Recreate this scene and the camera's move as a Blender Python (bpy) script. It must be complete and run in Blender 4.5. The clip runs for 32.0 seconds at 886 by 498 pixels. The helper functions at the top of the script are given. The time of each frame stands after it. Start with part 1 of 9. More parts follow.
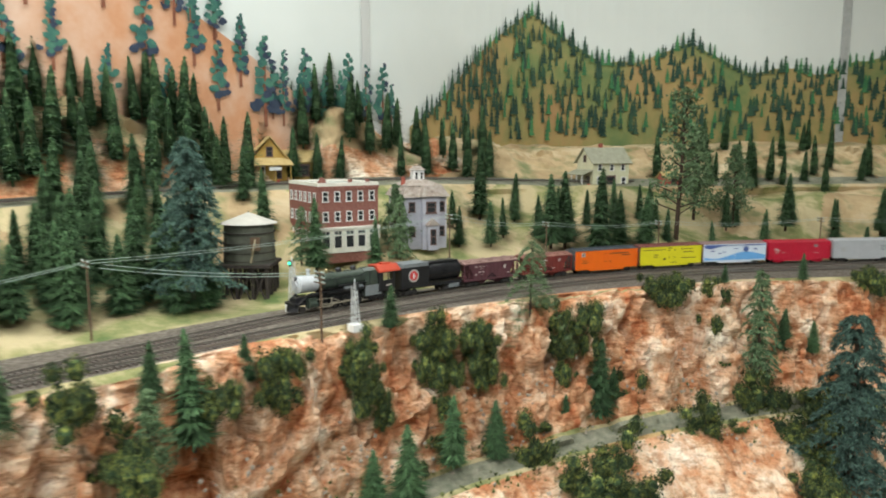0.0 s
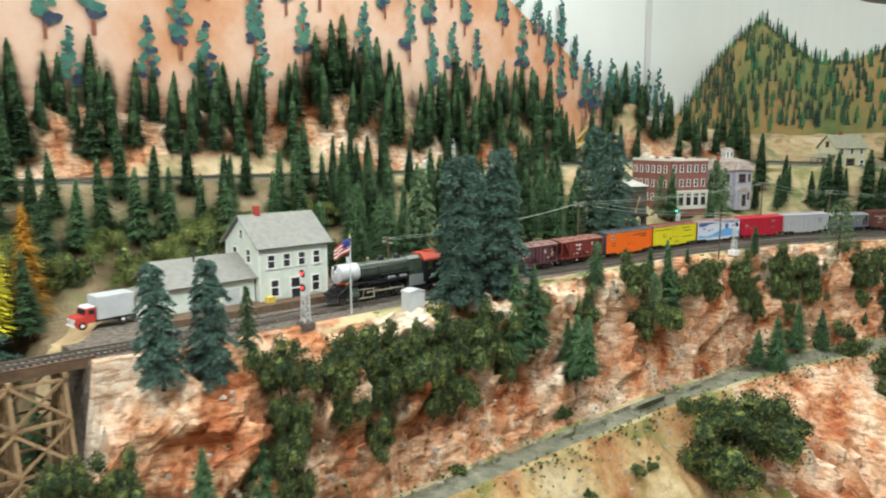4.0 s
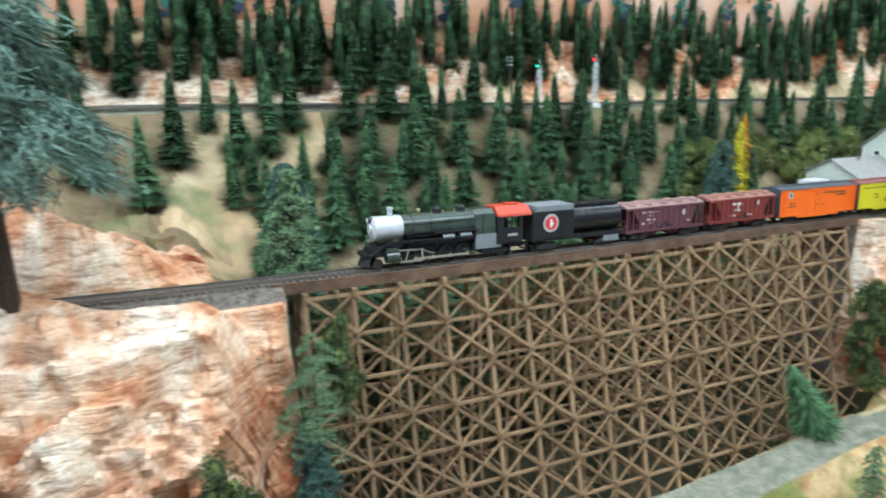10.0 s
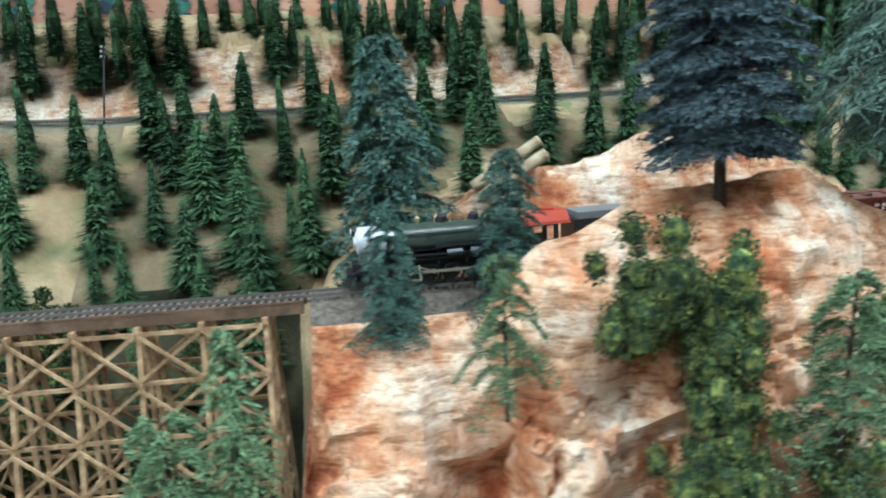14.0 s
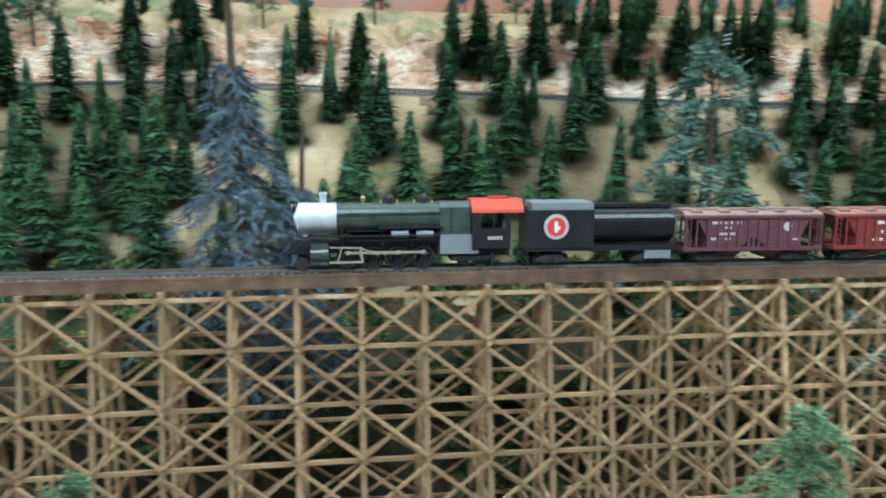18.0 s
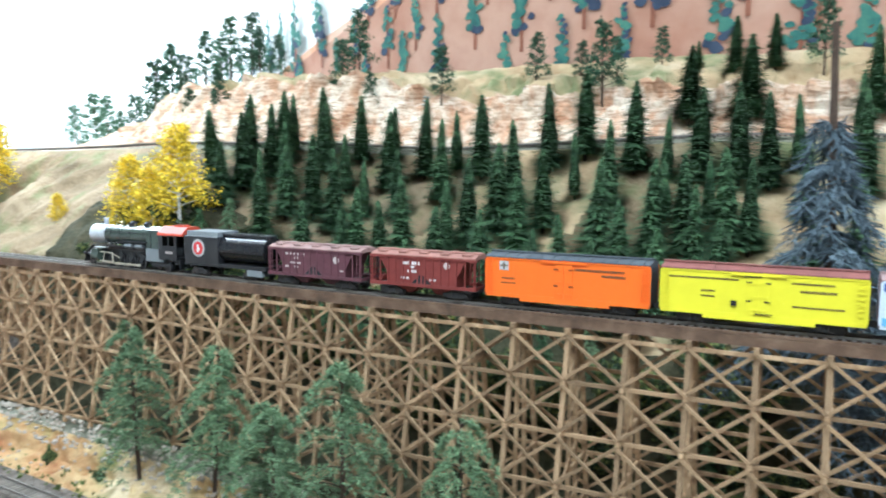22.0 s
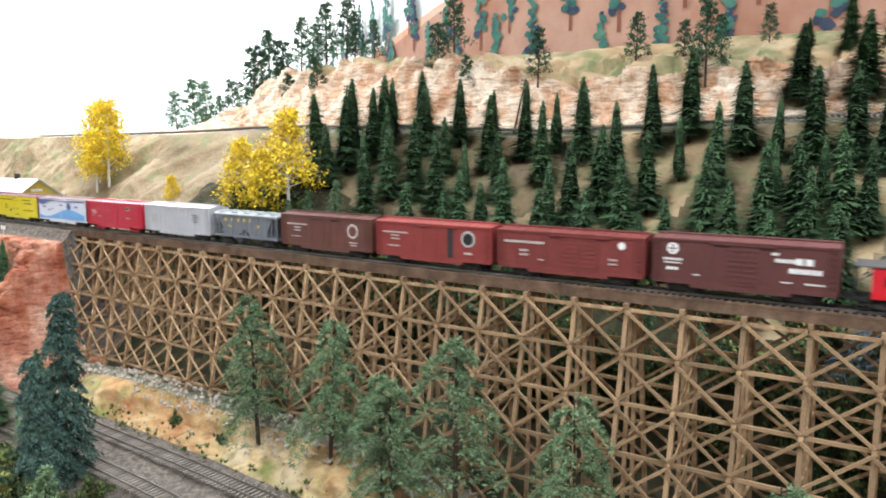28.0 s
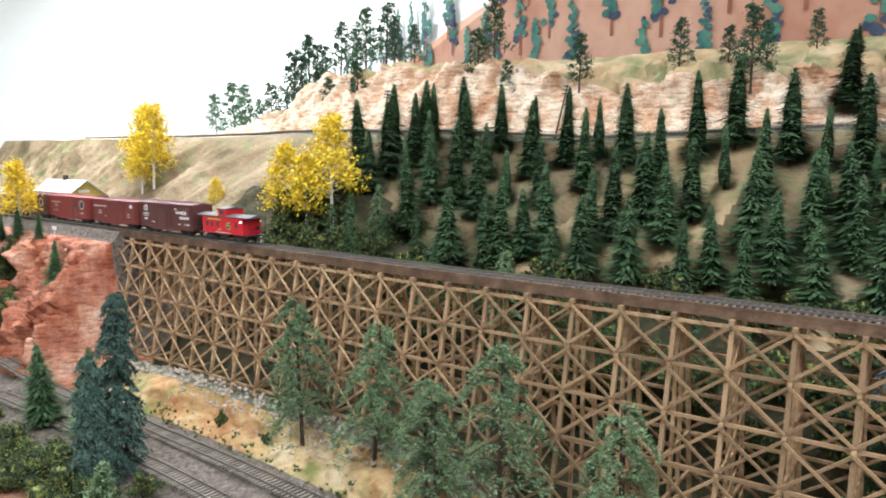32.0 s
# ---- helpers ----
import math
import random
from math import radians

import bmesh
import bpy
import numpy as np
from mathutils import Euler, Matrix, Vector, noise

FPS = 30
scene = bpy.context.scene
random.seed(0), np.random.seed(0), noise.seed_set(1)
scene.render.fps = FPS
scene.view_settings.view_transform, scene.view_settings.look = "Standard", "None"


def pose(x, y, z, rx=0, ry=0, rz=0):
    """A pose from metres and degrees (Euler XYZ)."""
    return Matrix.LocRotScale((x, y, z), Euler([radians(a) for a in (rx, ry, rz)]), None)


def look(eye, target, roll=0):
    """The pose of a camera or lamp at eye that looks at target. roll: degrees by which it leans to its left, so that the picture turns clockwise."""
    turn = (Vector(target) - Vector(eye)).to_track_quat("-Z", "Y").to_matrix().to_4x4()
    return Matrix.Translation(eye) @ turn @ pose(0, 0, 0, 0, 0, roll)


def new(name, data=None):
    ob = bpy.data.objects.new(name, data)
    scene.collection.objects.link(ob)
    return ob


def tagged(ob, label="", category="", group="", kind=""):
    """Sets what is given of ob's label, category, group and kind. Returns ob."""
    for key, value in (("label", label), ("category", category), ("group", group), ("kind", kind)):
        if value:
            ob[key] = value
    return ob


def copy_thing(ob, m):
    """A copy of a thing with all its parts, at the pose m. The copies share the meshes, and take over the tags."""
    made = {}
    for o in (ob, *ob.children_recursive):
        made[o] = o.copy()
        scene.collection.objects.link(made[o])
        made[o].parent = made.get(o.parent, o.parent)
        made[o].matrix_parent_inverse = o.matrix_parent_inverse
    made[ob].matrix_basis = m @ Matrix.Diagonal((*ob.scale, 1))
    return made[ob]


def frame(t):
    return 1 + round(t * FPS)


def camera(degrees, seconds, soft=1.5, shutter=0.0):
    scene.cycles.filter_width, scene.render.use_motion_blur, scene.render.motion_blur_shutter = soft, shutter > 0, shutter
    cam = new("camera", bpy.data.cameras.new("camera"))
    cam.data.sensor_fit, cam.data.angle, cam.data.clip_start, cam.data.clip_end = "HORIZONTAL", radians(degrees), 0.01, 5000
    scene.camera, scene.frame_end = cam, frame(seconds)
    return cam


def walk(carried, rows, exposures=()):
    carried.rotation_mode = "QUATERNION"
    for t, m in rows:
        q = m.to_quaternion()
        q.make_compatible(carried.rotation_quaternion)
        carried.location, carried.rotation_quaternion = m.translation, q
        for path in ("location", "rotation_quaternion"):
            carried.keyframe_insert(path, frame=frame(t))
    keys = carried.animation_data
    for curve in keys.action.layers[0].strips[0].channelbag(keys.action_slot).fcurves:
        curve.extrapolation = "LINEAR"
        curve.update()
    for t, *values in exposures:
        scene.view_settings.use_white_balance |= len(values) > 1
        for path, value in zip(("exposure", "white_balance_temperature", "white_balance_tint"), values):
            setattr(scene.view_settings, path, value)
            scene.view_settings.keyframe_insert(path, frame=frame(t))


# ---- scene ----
cam = camera(62.5, 32.0, 1.9, 0.5)
PATH = [
    (0, (0.000, 0.000, 0.350), (0.000, 1.981, 0.072), 0.0),
    (0.5, (-0.088, -0.084, 0.354), (-0.025, 1.898, 0.093), -1.3),
    (1, (-0.144, -0.164, 0.359), (-0.060, 1.815, 0.088), 0.6),
    (1.5, (-0.136, -0.235, 0.357), (-0.221, 1.748, 0.113), 1.5),
    (2, (-0.166, -0.294, 0.355), (-0.420, 1.674, 0.110), -0.3),
    (2.5, (-0.266, -0.382, 0.349), (-0.510, 1.584, 0.076), -0.4),
    (4.5, (-0.486, -0.580, 0.331), (-0.836, 1.364, 0.022), -0.4),
    (5, (-0.526, -0.628, 0.333), (-0.917, 1.299, -0.029), -1.2),
    (5.5, (-0.580, -0.695, 0.333), (-0.999, 1.225, -0.039), -1.8),
    (6, (-0.662, -0.772, 0.329), (-1.035, 1.155, -0.051), -2.9),
    (6.5, (-0.726, -0.814, 0.335), (-1.036, 1.117, -0.084), 0.9),
    (7, (-0.724, -0.809, 0.328), (-1.094, 1.115, -0.072), 0.2),
    (7.5, (-0.748, -0.820, 0.306), (-1.254, 1.067, -0.121), -0.9),
    (8, (-0.798, -0.884, 0.313), (-1.408, 0.965, -0.144), -1.9),
    (8.5, (-0.836, -0.950, 0.316), (-1.491, 0.880, -0.156), -2.0),
    (9, (-0.874, -0.997, 0.310), (-1.577, 0.813, -0.166), -1.3),
    (9.5, (-0.908, -1.039, 0.312), (-1.686, 0.742, -0.159), -0.8),
    (10, (-0.938, -1.067, 0.318), (-1.845, 0.659, -0.128), -0.8),
    (10.5, (-0.968, -1.096, 0.314), (-2.011, 0.554, -0.121), -0.5),
    (11, (-1.002, -1.130, 0.317), (-2.142, 0.455, -0.120), -0.7),
    (11.5, (-1.068, -1.196, 0.316), (-2.255, 0.359, -0.099), -2.0),
    (12, (-1.148, -1.234, 0.307), (-2.261, 0.364, -0.149), 0.1),
    (12.5, (-1.202, -1.226, 0.306), (-2.375, 0.328, -0.150), 0.3),
    (13, (-1.246, -1.263, 0.305), (-2.561, 0.180, -0.132), -0.6),
    (13.5, (-1.314, -1.370, 0.304), (-2.605, 0.096, -0.123), -2.7),
    (15.5, (-1.785, -1.730, 0.253), (-2.368, 0.164, -0.018), 0.0),
    (16, (-1.890, -1.837, 0.261), (-2.453, 0.059, -0.037), -0.6),
    (16.5, (-1.962, -1.934, 0.262), (-2.534, -0.042, -0.046), -0.5),
    (17, (-1.991, -1.971, 0.256), (-2.727, -0.137, -0.051), 1.2),
    (17.5, (-2.009, -1.987, 0.254), (-2.968, -0.260, -0.058), 0.4),
    (18, (-2.037, -2.003, 0.252), (-3.184, -0.394, -0.063), 0.2),
    (18.5, (-2.059, -2.021, 0.257), (-3.371, -0.544, -0.052), -0.0),
    (19, (-2.083, -2.041, 0.261), (-3.515, -0.675, -0.031), -0.1),
    (19.5, (-2.099, -2.066, 0.263), (-3.646, -0.830, -0.020), 0.0),
    (20, (-2.102, -2.075, 0.263), (-3.729, -0.943, -0.006), 0.4),
    (20.5, (-2.093, -2.068, 0.263), (-3.761, -0.993, 0.010), 0.1),
    (21, (-2.072, -2.058, 0.268), (-3.800, -1.080, 0.029), 0.2),
    (21.5, (-2.075, -2.080, 0.267), (-3.893, -1.277, 0.047), 0.1),
    (22, (-2.079, -2.092, 0.266), (-3.961, -1.450, 0.054), 0.2),
    (22.5, (-2.086, -2.109, 0.267), (-4.012, -1.613, 0.059), 0.5),
    (23, (-2.086, -2.126, 0.268), (-4.036, -1.737, 0.048), 0.4),
    (23.5, (-2.076, -2.136, 0.267), (-4.033, -1.796, 0.036), -0.0),
    (24, (-2.068, -2.133, 0.268), (-4.024, -1.781, 0.038), -0.5),
    (24.5, (-2.068, -2.133, 0.268), (-4.017, -1.749, 0.038), -0.4),
    (25, (-2.071, -2.131, 0.268), (-4.015, -1.720, 0.038), 0.1),
    (25.5, (-2.071, -2.131, 0.268), (-4.012, -1.713, 0.023), 0.0),
    (26, (-2.073, -2.130, 0.267), (-4.011, -1.702, 0.018), 0.3),
    (26.5, (-2.072, -2.132, 0.266), (-4.005, -1.684, 0.015), 0.3),
    (28.5, (-2.072, -2.132, 0.266), (-4.004, -1.688, 0.002), -0.0),
    (29, (-2.073, -2.135, 0.268), (-4.007, -1.701, 0.004), -0.2),
    (29.5, (-2.071, -2.135, 0.268), (-4.008, -1.712, 0.006), -0.3),
    (30, (-2.074, -2.139, 0.267), (-4.012, -1.721, 0.005), 0.0),
    (30.5, (-2.074, -2.145, 0.268), (-4.018, -1.757, 0.003), 0.6),
    (31, (-2.071, -2.145, 0.269), (-4.018, -1.769, 0.009), 1.2),
    (31.5, (-2.072, -2.147, 0.270), (-4.019, -1.772, 0.010), 0.6),
    (32, (-2.070, -2.149, 0.271), (-4.020, -1.781, 0.015), 0.4),
]
walk(cam, [(t, look(eye, target, roll)) for t, eye, target, roll in PATH],
     [(0, 0.0, 6500, 10), (6, 0.0, 6450, 10), (8, 0.12, 6300, 10), (10, 0.05, 5500, 8), (11, -0.05, 5450, 6), (13.2, 0.0, 5400, 5), (16, -0.16, 5300, 2), (17.5, -0.06, 5250, 2), (20, 0.34, 5200, 6), (22, 0.26, 5350, 9), (23, 0.06, 5700, 13), (24.5, -0.04, 5800, 15), (27, 0.0, 6050, 17), (32, 0.0, 6100, 18)])

# ---- world, light, exposure ----
world = bpy.data.worlds.new("room_air")
scene.world = world
world.use_nodes = True
world.node_tree.nodes["Background"].inputs[0].default_value = (0.9, 0.95, 1.0, 1)
world.node_tree.nodes["Background"].inputs[1].default_value = 0.05


def ceiling_tube_lamp(x, y, z, turn, power, sx=1.2, sy=0.5):
    data = bpy.data.lights.new("tube_light", "AREA")
    data.shape, data.size, data.size_y = "RECTANGLE", sx, sy
    data.energy, data.color = power, (0.95, 1.0, 0.97)
    ob = new("tube_light", data)
    ob.matrix_world = pose(x, y, z, 0, 0, turn)
    return ob


for lx, ly, turn, power in ((1.3, 0.3, 10, 19), (-0.2, -0.4, 50, 24), (-1.1, -1.4, 47, 28), (-2.2, -2.5, 43, 32), (-4.0, -2.9, 25, 38), (0.9, 2.0, 20, 8), (-0.4, 0.9, 50, 14), (-1.2, -0.1, 50, 6), (-2.4, -1.3, 45, 6), (-5.3, -2.75, 30, 62)):
    ceiling_tube_lamp(lx, ly, 1.30, turn, power)

# ---- the track's line: s runs along it to the left of the layout, v away from the aisle ----
CTRL = [(2.9, 1.5), (2.2, 1.5), (1.5, 1.47), (1.15, 1.44), (0.714, 1.378), (0.48, 1.325), (0.235, 1.225), (0.014, 1.09), (-0.18, 0.935),
        (-0.33, 0.78), (-0.48, 0.612), (-0.786, 0.238), (-1.09, -0.162), (-1.311, -0.466), (-1.54, -0.752), (-1.772, -1.009),
        (-2.09, -1.289), (-2.418, -1.584), (-2.797, -1.945), (-3.0, -2.125), (-3.17, -2.277), (-3.37, -2.457), (-3.58, -2.645), (-3.85, -2.88),
        (-4.25, -3.20), (-4.75, -3.55), (-5.2, -3.90), (-5.5, -4.35), (-5.65, -5.0)]


def smooth_line(ctrl, n=20):
    c = np.array(ctrl, float)
    p = np.vstack([2 * c[0] - c[1], c, 2 * c[-1] - c[-2]])
    out = []
    for i in range(1, len(p) - 2):
        a, b, d, e = p[i - 1], p[i], p[i + 1], p[i + 2]
        for k in range(n):
            t = k / n
            out.append(0.5 * (2 * b + (d - a) * t + (2 * a - 5 * b + 4 * d - e) * t * t + (3 * b - a - 3 * d + e) * t ** 3))
    out.append(c[-1])
    return np.array(out)


LINE = smooth_line(CTRL)
RUN = np.r_[0, np.cumsum(np.hypot(*np.diff(LINE, axis=0).T))]
RUN -= RUN[40]
RAIL_Z = 0.146


def rail_z(s):
    """Height of the rail's top: the line dips across the first trestle."""
    return float(np.interp(s, [0.2, 0.7, 1.2, 1.5, 1.8, 2.1, 2.5, 2.85, 3.05, 3.3, 3.6, 4.0, 4.5], [0.110, 0.113, 0.118, 0.1215, 0.1255, 0.1275, 0.1285, 0.130, 0.1325, 0.1345, 0.1405, 0.146, 0.148]))


def track_v(s):
    """How far the main track lies behind the reference line: in the town it is the back one of two."""
    return float(np.interp(s, [0.2, 0.7, 1.2, 1.5, 1.8, 2.1, 2.4, 2.85], [0.125, 0.110, 0.085, 0.065, 0.038, 0.018, 0.008, 0.0]))


def bed_z(s):
    """Top of the roadbed under the ties."""
    return min(0.1275, rail_z(s) - 0.0046)


def on_line(s):
    """Point, heading and the way back from the aisle at s."""
    e = 0.03
    x, y = np.interp(s, RUN, LINE[:, 0]), np.interp(s, RUN, LINE[:, 1])
    hx = np.interp(s + e, RUN, LINE[:, 0]) - np.interp(s - e, RUN, LINE[:, 0])
    hy = np.interp(s + e, RUN, LINE[:, 1]) - np.interp(s - e, RUN, LINE[:, 1])
    d = math.hypot(hx, hy)
    return x, y, hx / d, hy / d


def spot(s, v, z=0.0):
    x, y, hx, hy = on_line(s)
    return Vector((x + hy * v, y - hx * v, z))


def heading(s):
    x, y, hx, hy = on_line(s)
    return math.degrees(math.atan2(hy, hx))


# ---- materials ----
def material(name, colours, scale=40.0, rough=0.85, metal=0.0, bump=0.0, bump_scale=None, detail=6.0, per_object=0.0, spec=0.3, stops=None, coords="Object", speck=None, deep=0.004, per_piece=0.0):
    m = bpy.data.materials.new(name)
    m.use_nodes = True
    nt = m.node_tree
    n, l = nt.nodes, nt.links
    bsdf = n["Principled BSDF"]
    bsdf.inputs["Roughness"].default_value = rough
    bsdf.inputs["Metallic"].default_value = metal
    bsdf.inputs["Specular IOR Level"].default_value = spec
    tc = n.new("ShaderNodeTexCoord")
    tex = n.new("ShaderNodeTexNoise")
    tex.inputs["Scale"].default_value, tex.inputs["Detail"].default_value = scale, detail
    tex.inputs["Roughness"].default_value = 0.65
    l.new(tc.outputs[coords], tex.inputs["Vector"])
    ramp = n.new("ShaderNodeValToRGB")
    el = ramp.color_ramp.elements
    while len(el) < len(colours):
        el.new(0.5)
    for i, c in enumerate(colours):
        el[i].position = stops[i] if stops else 0.3 + 0.4 * i / max(1, len(colours) - 1)
        el[i].color = (*c, 1)
    l.new(tex.outputs["Fac"], ramp.inputs["Fac"])
    out = ramp.outputs["Color"]
    if speck:
        col, amount, sscale = speck
        t2 = n.new("ShaderNodeTexNoise")
        t2.inputs["Scale"].default_value, t2.inputs["Detail"].default_value = sscale, 3
        l.new(tc.outputs[coords], t2.inputs["Vector"])
        r2 = n.new("ShaderNodeValToRGB")
        r2.color_ramp.elements[0].position, r2.color_ramp.elements[1].position = 0.5, 0.5 + amount
        l.new(t2.outputs["Fac"], r2.inputs["Fac"])
        mix = n.new("ShaderNodeMix")
        mix.data_type = "RGBA"
        l.new(r2.outputs["Color"], mix.inputs["Factor"])
        l.new(out, mix.inputs["A"])
        mix.inputs["B"].default_value = (*col, 1)
        out = mix.outputs["Result"]
    if per_object:
        info = n.new("ShaderNodeObjectInfo")
        hsv = n.new("ShaderNodeHueSaturation")
        mr = n.new("ShaderNodeMapRange")
        mr.inputs["To Min"].default_value, mr.inputs["To Max"].default_value = 1 - per_object, 1 + per_object
        l.new(info.outputs["Random"], mr.inputs["Value"])
        l.new(mr.outputs["Result"], hsv.inputs["Value"])
        l.new(out, hsv.inputs["Color"])
        out = hsv.outputs["Color"]
    if per_piece:
        geo = n.new("ShaderNodeNewGeometry")
        hs2 = n.new("ShaderNodeHueSaturation")
        mr2 = n.new("ShaderNodeMapRange")
        mr2.inputs["To Min"].default_value, mr2.inputs["To Max"].default_value = 1 - per_piece, 1 + per_piece
        l.new(geo.outputs["Random Per Island"], mr2.inputs["Value"])
        l.new(mr2.outputs["Result"], hs2.inputs["Value"])
        l.new(out, hs2.inputs["Color"])
        out = hs2.outputs["Color"]
    l.new(out, bsdf.inputs["Base Color"])
    if bump:
        b = n.new("ShaderNodeBump")
        t3 = n.new("ShaderNodeTexNoise")
        t3.inputs["Scale"].default_value, t3.inputs["Detail"].default_value = bump_scale or scale * 3, 8
        l.new(tc.outputs[coords], t3.inputs["Vector"])
        b.inputs["Strength"].default_value, b.inputs["Distance"].default_value = bump, deep
        l.new(t3.outputs["Fac"], b.inputs["Height"])
        l.new(b.outputs["Normal"], bsdf.inputs["Normal"])
    return m


def plain(name, colour, rough=0.5, metal=0.0, vary=0.12, scale=60.0, spec=0.4, bump=0.05):
    lo, hi = tuple(c * (1 - vary) for c in colour), tuple(min(1, c * (1 + vary)) for c in colour)
    return material(name, [lo, hi], scale, rough, metal, bump, spec=spec)


def glow(name, colour, strength):
    m = bpy.data.materials.new(name)
    m.use_nodes = True
    b = m.node_tree.nodes["Principled BSDF"]
    b.inputs["Base Color"].default_value = (*colour, 1)
    b.inputs["Emission Color"].default_value = (*colour, 1)
    b.inputs["Emission Strength"].default_value = strength
    return m


def rock_material(name, colours, stops):
    """Stained plaster rock: broad rust and cream patches, thin washes of rust down the face, slanting scratches."""
    m = material(name, colours, 12, 0.92, bump=0.0, stops=stops, detail=8)
    nt = m.node_tree
    n, l = nt.nodes, nt.links
    bsdf = n["Principled BSDF"]
    tc = n.new("ShaderNodeTexCoord")

    def layer(scale, turn, detail, lo, hi, c0, c1, amount):
        mp = n.new("ShaderNodeMapping")
        mp.inputs["Rotation"].default_value = turn
        mp.inputs["Scale"].default_value = scale
        l.new(tc.outputs["Object"], mp.inputs["Vector"])
        tex = n.new("ShaderNodeTexNoise")
        tex.inputs["Scale"].default_value, tex.inputs["Detail"].default_value, tex.inputs["Roughness"].default_value = 1.0, detail, 0.68
        l.new(mp.outputs["Vector"], tex.inputs["Vector"])
        ramp = n.new("ShaderNodeValToRGB")
        ramp.color_ramp.elements[0].position, ramp.color_ramp.elements[0].color = lo, (*c0, 1)
        ramp.color_ramp.elements[1].position, ramp.color_ramp.elements[1].color = hi, (*c1, 1)
        l.new(tex.outputs["Fac"], ramp.inputs["Fac"])
        mix = n.new("ShaderNodeMix")
        mix.data_type, mix.blend_type = "RGBA", "MULTIPLY"
        mix.inputs["Factor"].default_value = amount
        l.new(bsdf.inputs["Base Color"].links[0].from_socket, mix.inputs["A"])
        l.new(ramp.outputs["Color"], mix.inputs["B"])
        l.new(mix.outputs["Result"], bsdf.inputs["Base Color"])
        return tex

    layer((26, 26, 9), (0.1, 0.15, 0.4), 6, 0.40, 0.56, (0.80, 0.54, 0.40), (1.04, 1.04, 1.03), 0.9)
    scratch = layer((40, 40, 190), (0.5, 0.35, 0.7), 8, 0.36, 0.52, (0.48, 0.34, 0.26), (1.07, 1.07, 1.07), 0.85)
    grit = layer((260, 260, 260), (0, 0, 0), 5, 0.36, 0.50, (0.72, 0.64, 0.56), (1.04, 1.04, 1.04), 0.6)
    wob = n.new("ShaderNodeMix")
    wob.data_type, wob.blend_type = "RGBA", "ADD"
    wob.inputs["Factor"].default_value = 0.02
    l.new(tc.outputs["Object"], wob.inputs["A"])
    l.new(scratch.outputs["Color"], wob.inputs["B"])
    crack = n.new("ShaderNodeTexVoronoi")
    crack.feature = "DISTANCE_TO_EDGE"
    crack.inputs["Scale"].default_value = 52
    l.new(wob.outputs["Result"], crack.inputs["Vector"])
    gap = n.new("ShaderNodeMapRange")
    gap.inputs["From Max"].default_value = 0.10
    l.new(crack.outputs["Distance"], gap.inputs["Value"])
    b0, b1, b2 = n.new("ShaderNodeBump"), n.new("ShaderNodeBump"), n.new("ShaderNodeBump")
    b0.inputs["Strength"].default_value, b0.inputs["Distance"].default_value = 0.14, 0.0016
    b1.inputs["Strength"].default_value, b1.inputs["Distance"].default_value = 0.8, 0.006
    b2.inputs["Strength"].default_value, b2.inputs["Distance"].default_value = 0.5, 0.0014
    l.new(gap.outputs["Result"], b0.inputs["Height"])
    l.new(b0.outputs["Normal"], b1.inputs["Normal"])
    l.new(scratch.outputs["Fac"], b1.inputs["Height"])
    l.new(grit.outputs["Fac"], b2.inputs["Height"])
    l.new(b1.outputs["Normal"], b2.inputs["Normal"])
    l.new(b2.outputs["Normal"], bsdf.inputs["Normal"])
    return m


def plaster_slope(name, colours, stops):
    """Stained plaster slope: ochre with pink and rust patches, green dusting and runs down the slope."""
    m = material(name, colours, 7, 0.95, bump=0.0, stops=stops, detail=10, speck=((0.24, 0.26, 0.08), 0.16, 15))
    nt = m.node_tree
    n, l = nt.nodes, nt.links
    bsdf = n["Principled BSDF"]
    tc = n.new("ShaderNodeTexCoord")
    grain = n.new("ShaderNodeTexNoise")
    grain.inputs["Scale"].default_value, grain.inputs["Detail"].default_value, grain.inputs["Roughness"].default_value = 45, 10, 0.75
    l.new(tc.outputs["Object"], grain.inputs["Vector"])
    ramp = n.new("ShaderNodeValToRGB")
    ramp.color_ramp.elements[0].position, ramp.color_ramp.elements[0].color = 0.36, (0.62, 0.50, 0.40, 1)
    ramp.color_ramp.elements[1].position, ramp.color_ramp.elements[1].color = 0.54, (1.06, 1.05, 1.04, 1)
    l.new(grain.outputs["Fac"], ramp.inputs["Fac"])
    mix = n.new("ShaderNodeMix")
    mix.data_type, mix.blend_type = "RGBA", "MULTIPLY"
    mix.inputs["Factor"].default_value = 0.8
    l.new(bsdf.inputs["Base Color"].links[0].from_socket, mix.inputs["A"])
    l.new(ramp.outputs["Color"], mix.inputs["B"])
    l.new(mix.outputs["Result"], bsdf.inputs["Base Color"])
    b = n.new("ShaderNodeBump")
    b.inputs["Strength"].default_value, b.inputs["Distance"].default_value = 0.9, 0.008
    l.new(grain.outputs["Fac"], b.inputs["Height"])
    l.new(b.outputs["Normal"], bsdf.inputs["Normal"])
    return m


